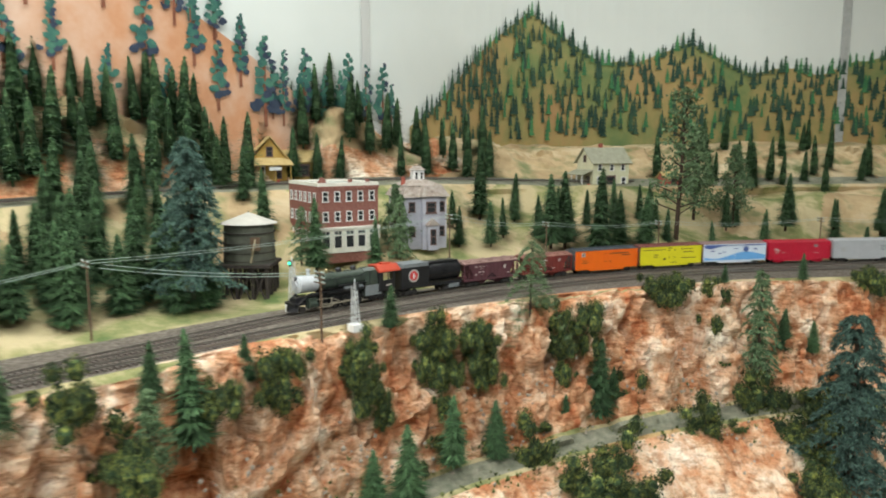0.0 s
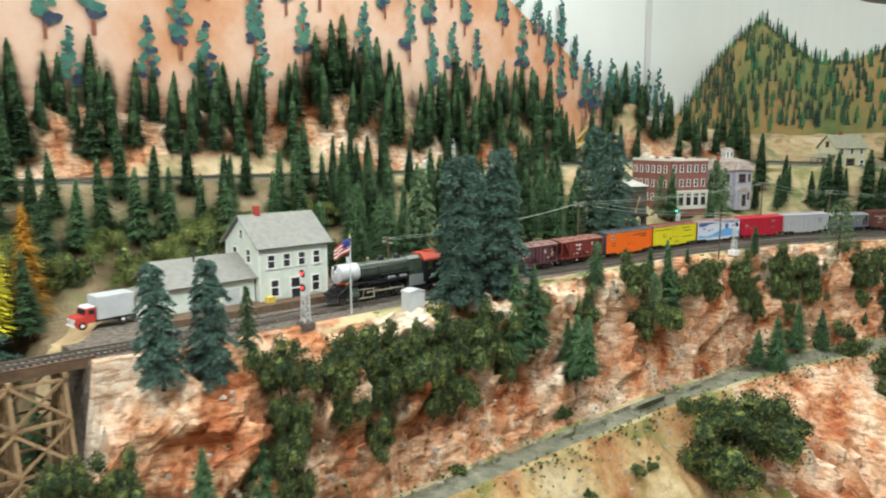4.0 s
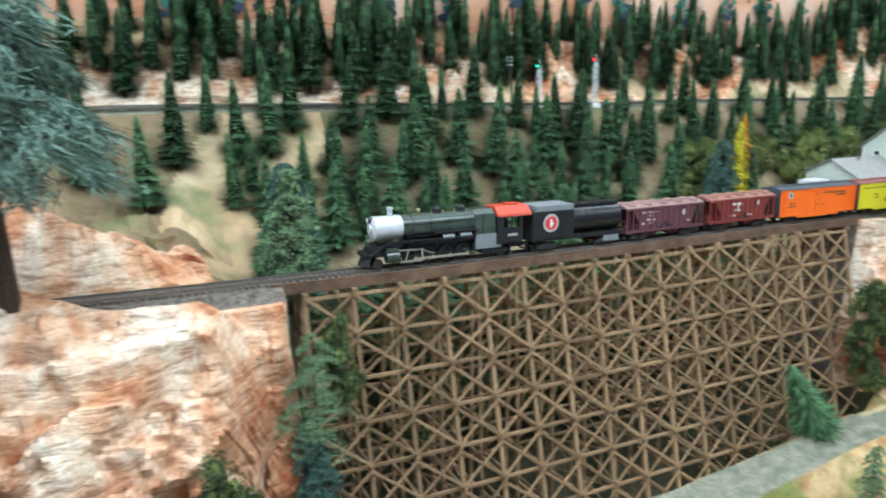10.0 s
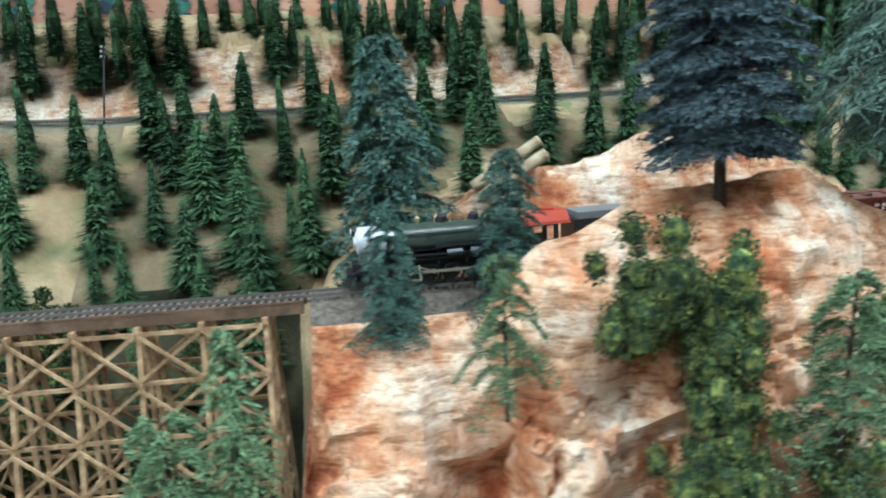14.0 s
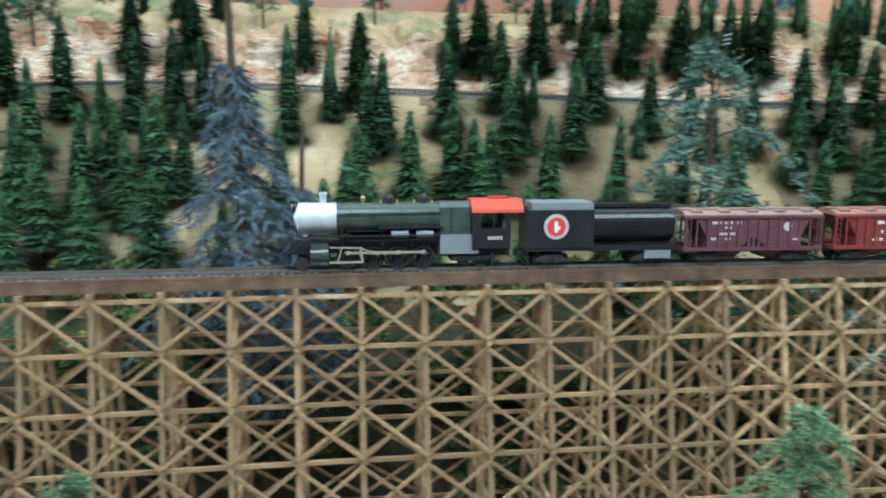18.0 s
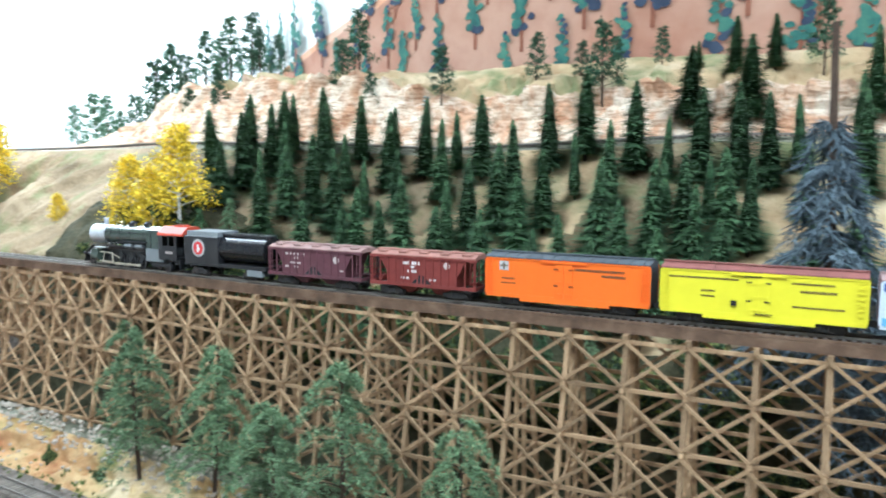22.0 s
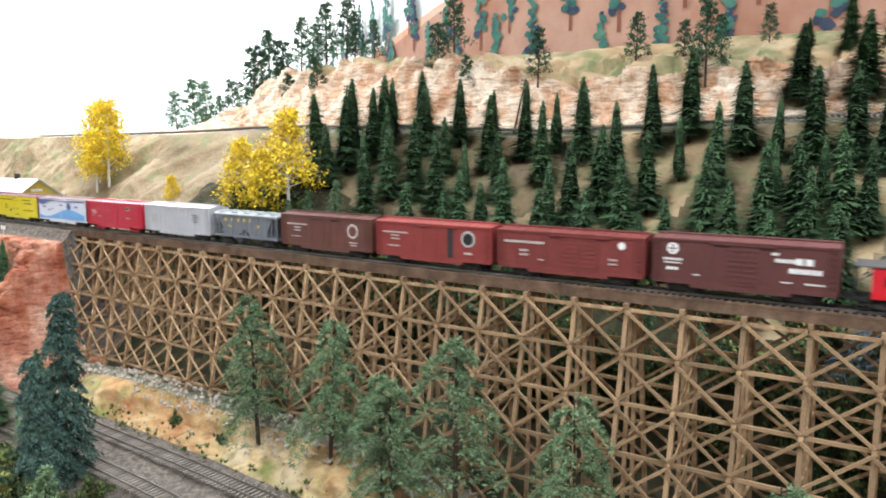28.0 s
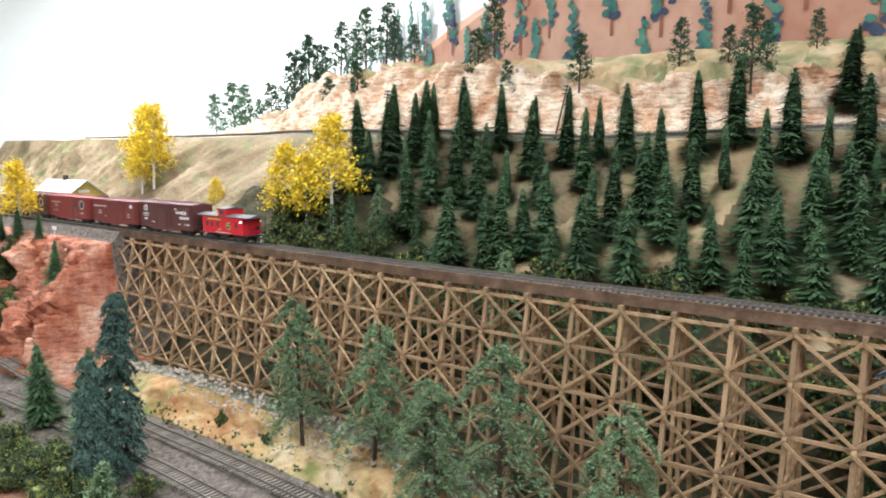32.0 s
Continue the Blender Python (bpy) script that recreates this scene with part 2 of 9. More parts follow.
M_ROCK = rock_material("plaster_rock", [(0.46, 0.16, 0.07), (0.66, 0.36, 0.20), (0.78, 0.58, 0.41), (0.87, 0.78, 0.65)], [0.33, 0.43, 0.52, 0.62])
M_SLOPE = material("brown_slope", [(0.13, 0.095, 0.05), (0.26, 0.19, 0.11), (0.42, 0.33, 0.21)], 8, 0.95, bump=0.9, bump_scale=150, speck=((0.17, 0.19, 0.08), 0.25, 22))
M_REDROCK = rock_material("red_rock", [(0.30, 0.11, 0.07), (0.47, 0.21, 0.14), (0.60, 0.34, 0.24), (0.72, 0.53, 0.42)], [0.34, 0.46, 0.57, 0.68])
# brown-green valley soil, its colour deepened further for the shade under the trestles
M_SHADED_EARTH = material("shade_darkened_earth", [(0.018, 0.022, 0.010), (0.045, 0.045, 0.022), (0.11, 0.09, 0.05)], 14, 0.95, bump=0.8, bump_scale=150)
M_OLIVE = material("olive_bush", [(0.055, 0.075, 0.02), (0.13, 0.16, 0.045), (0.27, 0.28, 0.09)], 60, 0.95, stops=[0.36, 0.52, 0.70], per_object=0.2, per_piece=0.45)
M_STONE = material("rubble_stone", [(0.40, 0.34, 0.27), (0.62, 0.55, 0.46)], 90, 0.95, per_object=0.2)
M_TAN = plaster_slope("tan_scenery", [(0.42, 0.19, 0.08), (0.58, 0.36, 0.17), (0.63, 0.47, 0.24), (0.70, 0.58, 0.37)], [0.36, 0.45, 0.53, 0.66])
M_HILL = material("hill_scenery", [(0.32, 0.21, 0.11), (0.50, 0.37, 0.21), (0.63, 0.52, 0.35)], 6, 0.95, bump=0.8, bump_scale=110, speck=((0.20, 0.22, 0.10), 0.2, 16))
M_PALE = rock_material("pale_cliff", [(0.48, 0.33, 0.22), (0.62, 0.49, 0.36), (0.72, 0.62, 0.49), (0.78, 0.71, 0.59)], [0.32, 0.44, 0.56, 0.68])
M_GRASS = material("grassy_scenery", [(0.12, 0.17, 0.055), (0.28, 0.28, 0.12), (0.52, 0.43, 0.25)], 9, 0.95, bump=0.7, bump_scale=160, stops=[0.33, 0.45, 0.56])
M_BALLAST = material("ballast", [(0.07, 0.06, 0.05), (0.16, 0.135, 0.11), (0.28, 0.245, 0.205)], 160, 0.95, bump=0.9, bump_scale=400)
M_GRIT = material("grey_lower_roadbed", [(0.13, 0.14, 0.10), (0.22, 0.22, 0.16), (0.33, 0.31, 0.24)], 60, 0.95, bump=0.8, bump_scale=300)
M_TIMBER = material("stained_timber", [(0.12, 0.070, 0.036), (0.31, 0.20, 0.108), (0.52, 0.37, 0.215)], 60, 0.75, bump=0.3, bump_scale=300, per_object=0.3)
M_DECK = material("deck_timber", [(0.065, 0.040, 0.026), (0.13, 0.078, 0.048), (0.20, 0.128, 0.082)], 50, 0.8, bump=0.3, bump_scale=250)
M_TIE = material("tie_wood", [(0.085, 0.07, 0.06), (0.18, 0.152, 0.13)], 200, 0.9, per_object=0.3)
M_RAIL = plain("rail_steel", (0.33, 0.31, 0.28), 0.35, 0.8)
M_BARK = material("bark", [(0.035, 0.022, 0.015), (0.09, 0.06, 0.04)], 120, 0.9)
M_CONIFER = material("conifer_green", [(0.026, 0.062, 0.028), (0.066, 0.135, 0.058), (0.16, 0.25, 0.11)], 90, 0.9, per_object=0.28, per_piece=0.6)
M_SPRUCE = material("blue_spruce", [(0.026, 0.056, 0.044), (0.066, 0.122, 0.098), (0.13, 0.20, 0.155)], 120, 0.9, per_object=0.15, per_piece=0.45)
M_TEAL = material("teal_pine", [(0.058, 0.100, 0.052), (0.135, 0.210, 0.105), (0.25, 0.345, 0.18)], 120, 0.9, per_object=0.15, per_piece=0.4)
M_BUSH = material("dark_bush", [(0.016, 0.031, 0.016), (0.042, 0.072, 0.030), (0.21, 0.225, 0.055)], 4.5, 0.95, stops=[0.36, 0.49, 0.62], per_object=0.2, per_piece=0.6)
M_YELLOW = material("aspen_yellow", [(0.52, 0.33, 0.01), (0.78, 0.58, 0.03), (0.88, 0.74, 0.10)], 100, 0.9, per_piece=0.45)
M_ORANGE_LEAF = material("autumn_orange", [(0.30, 0.13, 0.015), (0.50, 0.27, 0.03)], 100, 0.9, per_piece=0.45)
M_BLUE = material("deep_blue_spruce", [(0.024, 0.038, 0.044), (0.055, 0.082, 0.092), (0.12, 0.155, 0.17)], 150, 0.9, per_piece=0.45)
M_FEATHER = material("feathery_green", [(0.050, 0.085, 0.066), (0.11, 0.170, 0.132), (0.20, 0.285, 0.220)], 90, 0.9, per_piece=0.45)
M_SLATE = material("slate_blue_needles", [(0.050, 0.070, 0.085), (0.095, 0.125, 0.145), (0.16, 0.20, 0.22)], 120, 0.9, per_piece=0.45)
M_YELLOWLEAF = material("cypress_yellow", [(0.45, 0.40, 0.02), (0.72, 0.66, 0.05)], 100, 0.9, per_piece=0.45)
M_RIDGE = material("ridge_needles", [(0.015, 0.045, 0.025), (0.045, 0.10, 0.055), (0.09, 0.17, 0.09)], 120, 0.9, per_object=0.2, per_piece=0.45)
M_BIRCH = material("birch_bark", [(0.55, 0.52, 0.46), (0.75, 0.72, 0.66)], 150, 0.8)

# ---- mesh helpers ----
class Soup:
    """Vertices and faces gathered for one mesh."""

    def __init__(self):
        self.v, self.f = [], []

    def add(self, verts, faces):
        o = len(self.v)
        self.v += [tuple(p) for p in verts]
        self.f += [tuple(i + o for i in f) for f in faces]
        return self

    def box(self, x0, x1, y0, y1, z0, z1, m=None):
        vs = [Vector((x, y, z)) for z in (z0, z1) for y in (y0, y1) for x in (x0, x1)]
        if m:
            vs = [m @ p for p in vs]
        return self.add(vs, [(0, 2, 3, 1), (4, 5, 7, 6), (0, 1, 5, 4), (2, 6, 7, 3), (0, 4, 6, 2), (1, 3, 7, 5)])

    def cyl(self, p, q, r0, r1=None, n=10, caps=True):
        p, q = Vector(p), Vector(q)
        r1 = r0 if r1 is None else r1
        w = (q - p).normalized()
        a = w.orthogonal().normalized()
        b = w.cross(a)
        vs = [p + (a * math.cos(t) + b * math.sin(t)) * r0 for t in [2 * math.pi * i / n for i in range(n)]]
        vs += [q + (a * math.cos(t) + b * math.sin(t)) * r1 for t in [2 * math.pi * i / n for i in range(n)]]
        fs = [(i, (i + 1) % n, n + (i + 1) % n, n + i) for i in range(n)]
        if caps:
            fs += [tuple(range(n))[::-1], tuple(range(n, 2 * n))]
        return self.add(vs, fs)

    def beam(self, p, q, w, h):
        p, q = Vector(p), Vector(q)
        d = (q - p)
        a = d.normalized()
        side = a.cross(Vector((0, 0, 1)))
        side = side.normalized() if side.length > 1e-4 else Vector((1, 0, 0))
        up = side.cross(a)
        m = Matrix((a, side, up)).transposed().to_4x4()
        m.translation = p
        return self.box(0, d.length, -w / 2, w / 2, -h / 2, h / 2, m)

    def prism(self, outline, y0, y1, m=None):
        """Outline in x, z drawn out along y."""
        n = len(outline)
        vs = [Vector((x, y0, z)) for x, z in outline] + [Vector((x, y1, z)) for x, z in outline]
        if m:
            vs = [m @ p for p in vs]
        return self.add(vs, [tuple(range(n)), tuple(range(2 * n - 1, n - 1, -1))] + [(i, i + n, (i + 1) % n + n, (i + 1) % n) for i in range(n)])

    def xprism(self, outline, x0, x1):
        """Outline in y, z drawn out along x."""
        n = len(outline)
        vs = [Vector((x0, y, z)) for y, z in outline] + [Vector((x1, y, z)) for y, z in outline]
        return self.add(vs, [tuple(range(n))[::-1], tuple(range(n, 2 * n))] + [(i, (i + 1) % n, (i + 1) % n + n, i + n) for i in range(n)])

    def mesh(self, name, *mats, smooth=False):
        me = bpy.data.meshes.new(name)
        me.from_pydata(self.v, [], self.f)
        for m in mats:
            me.materials.append(m)
        if smooth:
            me.polygons.foreach_set("use_smooth", [True] * len(me.polygons))
        me.update()
        return me


def loose(soup):
    """The separate pieces of a soup, largest first."""
    root = list(range(len(soup.v)))

    def find(i):
        while root[i] != i:
            root[i] = root[root[i]]
            i = root[i]
        return i

    for f in soup.f:
        for i in f[1:]:
            root[find(i)] = find(f[0])
    groups = {}
    for f in soup.f:
        groups.setdefault(find(f[0]), []).append(f)
    out = []
    for fs in groups.values():
        ids = sorted({i for f in fs for i in f})
        at = {i: k for k, i in enumerate(ids)}
        out.append(Soup().add([soup.v[i] for i in ids], [tuple(at[i] for i in f) for f in fs]))

    def bulk(p):
        a = np.array(p.v)
        return -float(np.prod(np.ptp(a, axis=0) + 1e-4))

    return sorted(out, key=bulk)


def part(name, soup, mat, parent=None, label="", smooth=False, bevel=0.0, split=""):
    """One mesh under a thing; with split, its smaller loose pieces become parts of their own under it."""
    rest = []
    if split:
        soup, *rest = loose(soup)
    me = soup if isinstance(soup, bpy.types.Mesh) else soup.mesh(name, mat, smooth=smooth)
    if bevel:
        bm = bmesh.new()
        bm.from_mesh(me)
        bmesh.ops.bevel(bm, geom=bm.edges[:], offset=bevel, segments=1, affect="EDGES", clamp_overlap=True)
        bm.to_mesh(me)
        bm.free()
    ob = new(name, me)
    ob.parent = parent
    if label:
        ob["label"] = label
    for p in rest:
        new(split, p.mesh(split, mat)).parent = ob
    return ob


def thing(name, m, label, category, group="", kind=""):
    ob = new(name)
    ob.empty_display_size = 0.02
    ob.matrix_world = m
    return tagged(ob, label, category, group, kind)



# ---- the land: one sheet, built as profiles across the track ----
# Each station: s, then (v, z) of: front edge, front slope, lower roadbed front and back, cliff middle, cliff top, front crest,
# main roadbed front and back, back crest, hill middle, upper roadbed front and back, upper cliff top, backdrop foot.
STATIONS = [
    (-1.4, (-.60, -.34), (-.36, -.22), (-.20, -.09), (-.14, -.08), (-.10, .02), (-.06, .11), (-.05, .122), (-.04, .128), (.09, .128), (.12, .14), (.45, .23), (.62, .26), (.72, .27), (.95, .34), (1.6, .36)),
    (0.9, (-.60, -.34), (-.36, -.22), (-.19, -.09), (-.13, -.08), (-.095, .02), (-.06, .11), (-.05, .122), (-.04, .128), (.09, .128), (.12, .14), (.40, .22), (.52, .25), (.62, .265), (.80, .34), (1.25, .36)),
    (1.4, (-.55, -.34), (-.34, -.22), (-.18, -.09), (-.12, -.08), (-.085, .02), (-.06, .11), (-.05, .122), (-.04, .128), (.09, .128), (.12, .15), (.30, .20), (.46, .27), (.61, .28), (.66, .36), (.74, .42)),
    (1.56, (-.52, -.34), (-.33, -.22), (-.175, -.09), (-.12, -.08), (-.085, .02), (-.06, .11), (-.05, .122), (-.04, .128), (.09, .128), (.12, .15), (.28, .20), (.43, .27), (.62, .278), (.66, .36), (.70, .42)),
    (1.66, (-.51, -.34), (-.325, -.22), (-.17, -.09), (-.118, -.08), (-.085, .02), (-.06, .11), (-.05, .122), (-.04, .128), (.09, .128), (.20, .150), (.30, .20), (.425, .272), (.60, .28), (.63, .36), (.67, .42)),
    (1.75, (-.50, -.34), (-.32, -.22), (-.17, -.09), (-.115, -.08), (-.085, .02), (-.06, .11), (-.05, .122), (-.04, .128), (.09, .128), (.262, .134), (.33, .20), (.42, .275), (.48, .28), (.55, .38), (.63, .42)),
    (2.15, (-.50, -.34), (-.28, -.24), (-.16, -.09), (-.115, -.08), (-.085, .01), (-.07, .10), (-.055, .122), (-.04, .128), (.09, .128), (.12, .14), (.26, .20), (.40, .275), (.46, .28), (.52, .36), (.585, .42)),
    (2.55, (-.48, -.32), (-.25, -.19), (-.155, -.09), (-.11, -.082), (-.085, .01), (-.07, .10), (-.055, .122), (-.04, .128), (.17, .128), (.19, .135), (.27, .19), (.39, .275), (.44, .28), (.50, .35), (.565, .41)),
    (2.84, (-.48, -.30), (-.25, -.17), (-.155, -.092), (-.11, -.085), (-.10, .00), (-.085, .09), (-.06, .122), (-.04, .128), (.15, .128), (.17, .13), (.25, .18), (.39, .275), (.44, .28), (.50, .35), (.56, .41)),
    (2.92, (-.48, -.30), (-.26, -.19), (-.155, -.10), (-.11, -.095), (-.09, -.03), (-.06, .04), (-.04, .09), (-.02, .11), (.05, .11), (.07, .10), (.20, .13), (.38, .275), (.44, .28), (.50, .35), (.56, .41)),
    (2.97, (-.48, -.30), (-.26, -.20), (-.155, -.11), (-.11, -.105), (-.09, -.12), (-.06, -.15), (-.04, -.17), (-.02, -.18), (.05, -.14), (.08, -.08), (.18, .07), (.38, .27), (.44, .28), (.50, .35), (.56, .41)),
    (3.35, (-.48, -.30), (-.28, -.24), (-.16, -.14), (-.11, -.13), (-.09, -.15), (-.06, -.19), (-.04, -.22), (-.02, -.23), (.05, -.19), (.08, -.10), (.17, .06), (.38, .27), (.44, .28), (.50, .36), (.56, .42)),
    (3.66, (-.48, -.34), (-.32, -.30), (-.20, -.22), (-.13, -.21), (-.10, -.22), (-.06, -.22), (-.04, -.23), (-.02, -.23), (.05, -.19), (.08, -.08), (.17, .06), (.38, .27), (.44, .28), (.50, .36), (.57, .42)),
    (3.735, (-.44, -.34), (-.32, -.30), (-.22, -.22), (-.15, -.20), (-.105, -.12), (-.075, .02), (-.055, .09), (-.035, .12), (.04, .125), (.07, .11), (.17, .12), (.38, .27), (.44, .28), (.50, .36), (.57, .42)),
    (3.80, (-.40, -.34), (-.32, -.30), (-.25, -.22), (-.19, -.17), (-.14, -.03), (-.105, .13), (-.07, .150), (-.035, .130), (.035, .128), (.06, .145), (.18, .16), (.38, .27), (.44, .28), (.50, .36), (.57, .42)),
    (3.86, (-.39, -.34), (-.325, -.30), (-.265, -.22), (-.205, -.16), (-.155, -.015), (-.12, .14), (-.085, .157), (-.035, .13), (.035, .13), (.075, .185), (.18, .165), (.38, .27), (.44, .28), (.50, .36), (.575, .42)),
    (3.95, (-.38, -.34), (-.33, -.30), (-.28, -.22), (-.22, -.15), (-.17, .00), (-.125, .155), (-.085, .186), (-.035, .13), (.035, .13), (.08, .222), (.18, .17), (.38, .27), (.44, .28), (.50, .36), (.58, .42)),
    (4.05, (-.38, -.34), (-.33, -.30), (-.29, -.22), (-.23, -.14), (-.18, .02), (-.13, .175), (-.085, .228), (-.035, .14), (.035, .13), (.08, .260), (.19, .19), (.38, .27), (.44, .28), (.50, .36), (.58, .42)),
    (4.16, (-.38, -.34), (-.33, -.30), (-.28, -.22), (-.22, -.15), (-.17, .00), (-.125, .165), (-.085, .220), (-.035, .14), (.035, .13), (.08, .238), (.19, .19), (.38, .27), (.44, .28), (.50, .36), (.58, .42)),
    (4.24, (-.39, -.34), (-.33, -.30), (-.27, -.22), (-.20, -.155), (-.155, -.015), (-.115, .135), (-.08, .19), (-.035, .13), (.035, .13), (.08, .213), (.19, .19), (.38, .27), (.44, .28), (.50, .36), (.58, .42)),
    (4.31, (-.40, -.34), (-.33, -.30), (-.26, -.22), (-.19, -.16), (-.14, -.03), (-.10, .08), (-.07, .125), (-.035, .13), (.035, .13), (.08, .175), (.19, .19), (.38, .27), (.44, .28), (.50, .36), (.59, .42)),
    (4.40, (-.44, -.30), (-.33, -.24), (-.24, -.18), (-.18, -.16), (-.13, -.05), (-.08, .06), (-.055, .10), (-.035, .125), (.04, .13), (.08, .14), (.18, .15), (.38, .27), (.44, .28), (.50, .37), (.59, .43)),
    (4.47, (-.46, -.26), (-.33, -.18), (-.24, -.14), (-.17, -.12), (-.12, -.10), (-.07, -.12), (-.05, -.14), (-.03, -.15), (.05, -.12), (.08, -.06), (.17, .10), (.38, .27), (.44, .28), (.50, .38), (.59, .44)),
    (5.1, (-.50, -.22), (-.38, -.18), (-.28, -.15), (-.16, -.14), (-.11, -.15), (-.07, -.17), (-.05, -.18), (-.03, -.18), (.05, -.16), (.08, -.08), (.16, .09), (.37, .27), (.44, .28), (.50, .385), (.60, .44)),
    (5.5, (-.52, -.16), (-.40, -.12), (-.29, -.105), (-.14, -.095), (-.11, -.09), (-.075, -.09), (-.05, -.10), (-.03, -.10), (.05, -.10), (.08, -.04), (.16, .10), (.37, .27), (.44, .28), (.51, .39), (.61, .45)),
    (5.8, (-.52, -.14), (-.40, -.10), (-.29, -.095), (-.125, -.085), (-.105, -.07), (-.075, -.05), (-.05, -.04), (-.03, -.04), (.05, -.04), (.08, .02), (.16, .11), (.37, .27), (.44, .28), (.52, .39), (.62, .45)),
    (6.15, (-.52, -.05), (-.38, -.07), (-.29, -.092), (-.12, -.082), (-.10, -.065), (-.075, -.045), (-.05, -.038), (-.03, -.035), (.04, -.01), (.07, .12), (.16, .22), (.35, .30), (.44, .32), (.52, .45), (.62, .46)),
    (6.39, (-.52, -.02), (-.38, -.06), (-.29, -.092), (-.13, -.08), (-.10, -.07), (-.075, -.055), (-.05, -.05), (-.03, -.05), (.04, .03), (.07, .14), (.16, .22), (.35, .308), (.44, .32), (.54, .452), (.65, .465)),
    (6.45, (-.52, -.02), (-.38, -.06), (-.29, -.092), (-.16, -.08), (-.125, -.01), (-.09, .07), (-.06, .12), (-.04, .128), (.05, .13), (.08, .15), (.18, .22), (.35, .308), (.44, .32), (.55, .455), (.66, .467)),
    (6.62, (-.52, -.03), (-.39, -.07), (-.295, -.09), (-.17, -.08), (-.13, -.01), (-.095, .08), (-.065, .123), (-.04, .128), (.09, .13), (.12, .145), (.22, .225), (.35, .306), (.46, .315), (.58, .445), (.70, .46)),
    (6.78, (-.52, -.06), (-.40, -.08), (-.30, -.09), (-.18, -.08), (-.14, -.01), (-.10, .08), (-.07, .123), (-.04, .128), (.16, .13), (.20, .15), (.28, .23), (.36, .305), (.46, .312), (.62, .37), (.75, .39)),
    (7.05, (-.52, -.14), (-.40, -.10), (-.30, -.09), (-.19, -.08), (-.15, -.01), (-.11, .09), (-.08, .125), (-.04, .128), (.22, .13), (.25, .15), (.30, .23), (.36, .305), (.46, .31), (.65, .318), (.85, .32)),
    (7.5, (-.52, -.14), (-.40, -.10), (-.30, -.09), (-.19, -.08), (-.15, -.01), (-.11, .09), (-.08, .125), (-.04, .128), (.22, .13), (.25, .14), (.30, .21), (.37, .308), (.50, .31), (.7, .315), (1.1, .32)),
    (8.6, (-.50, -.14), (-.40, -.10), (-.30, -.09), (-.20, -.08), (-.17, -.02), (-.13, .09), (-.09, .125), (-.04, .128), (.16, .13), (.22, .14), (.34, .18), (.44, .312), (.56, .315), (.7, .32), (1.1, .325)),
]
ST_S = np.array([r[0] for r in STATIONS])
ST_P = np.array([r[1:] for r in STATIONS], float)
ROWS_PER = [9, 11, 6, 28, 38, 22, 10, 18, 6, 16, 18, 4, 16, 8]


def profile(s):
    """The 15 (v, z) corners at s."""
    i = int(np.clip(np.searchsorted(ST_S, s) - 1, 0, len(ST_S) - 2))
    t = float(np.clip((s - ST_S[i]) / (ST_S[i + 1] - ST_S[i]), 0, 1))
    t = t * t * (3 - 2 * t)
    p = ST_P[i] * (1 - t) + ST_P[i + 1] * t
    grade = float(np.interp(s, [1.5, 2.1, 3.0, 3.7, 4.7, 5.4, 6.4], [0.0, -0.012, -0.002, 0.012, 0.015, 0.035, 0.0])) if s < 6.4 else 0.0
    if s > 5.9:
        grade *= float(np.clip((6.15 - s) / 0.25, 0, 1))
    p[11:13, 1] += grade
    for at_s, wide, high in ((1.44, 0.07, 0.055), (1.88, 0.06, 0.035), (2.25, 0.12, 0.055), (1.65, 0.06, -0.045), (1.28, 0.07, -0.05), (2.02, 0.05, -0.03)):
        p[13:, 1] += high * math.exp(-((s - at_s) / wide) ** 2)
    sink = bed_z(s) - 0.1275
    p[5:10, 1] += sink * np.array([0.5, 1, 1, 1, 1])
    if s < 2.5:
        p[8, 0] = max(p[8, 0], track_v(s) + 0.04)
        p[9, 0] = max(p[9, 0], track_v(s) + 0.075)
    return p


def ground_z(s, v):
    p = profile(s)
    return float(np.interp(v, p[:, 0], p[:, 1]))


def facet(q, scale):
    """Height of a broken face at q: each cell is a tilted plane of its own, with a narrow worn edge to the next."""
    dist, near = noise.voronoi(q * scale)
    out = []
    for c in near[:2]:
        tilt = noise.noise_vector(c * 7.3 + Vector((3, 1, 5)))
        out.append(1.1 * noise.noise(c * 5.3 + Vector((3, 7, 1))) + 1.2 * tilt.dot(q * scale - c))
    w = min(1.0, (dist[1] - dist[0]) / 0.09)
    return out[0] * (0.5 + 0.5 * w) + out[1] * (0.5 - 0.5 * w) - 0.25 * (1 - w)


def rock_relief(s, v, z, k):
    """Broken rock: upright buttresses, tilted slabs in three sizes and slanting ledges, in parts of the full depth."""
    q = Vector((s, v, z))
    w = noise.noise(q * 11)
    big = noise.noise(Vector((s * 12, 2.0, z * 3)))
    bent = Vector((s + 0.012 * w, v, z * 0.85 + 0.35 * s + 0.010 * w))
    slant = noise.noise(Vector((s * 20 + z * 40, v * 12, z * 95 - s * 34 + 2 * w)))
    fine = noise.turbulence(q * 60, 2, False) - 0.5
    out = 1.3 * big + 0.95 * facet(bent + Vector((4, 4, 1)), 9) + 1.05 * facet(bent, 19) + 0.62 * facet(bent + Vector((9, 2, 4)), 42) + 0.20 * slant + 0.20 * fine
    return max(-1.8, min(1.1, out))


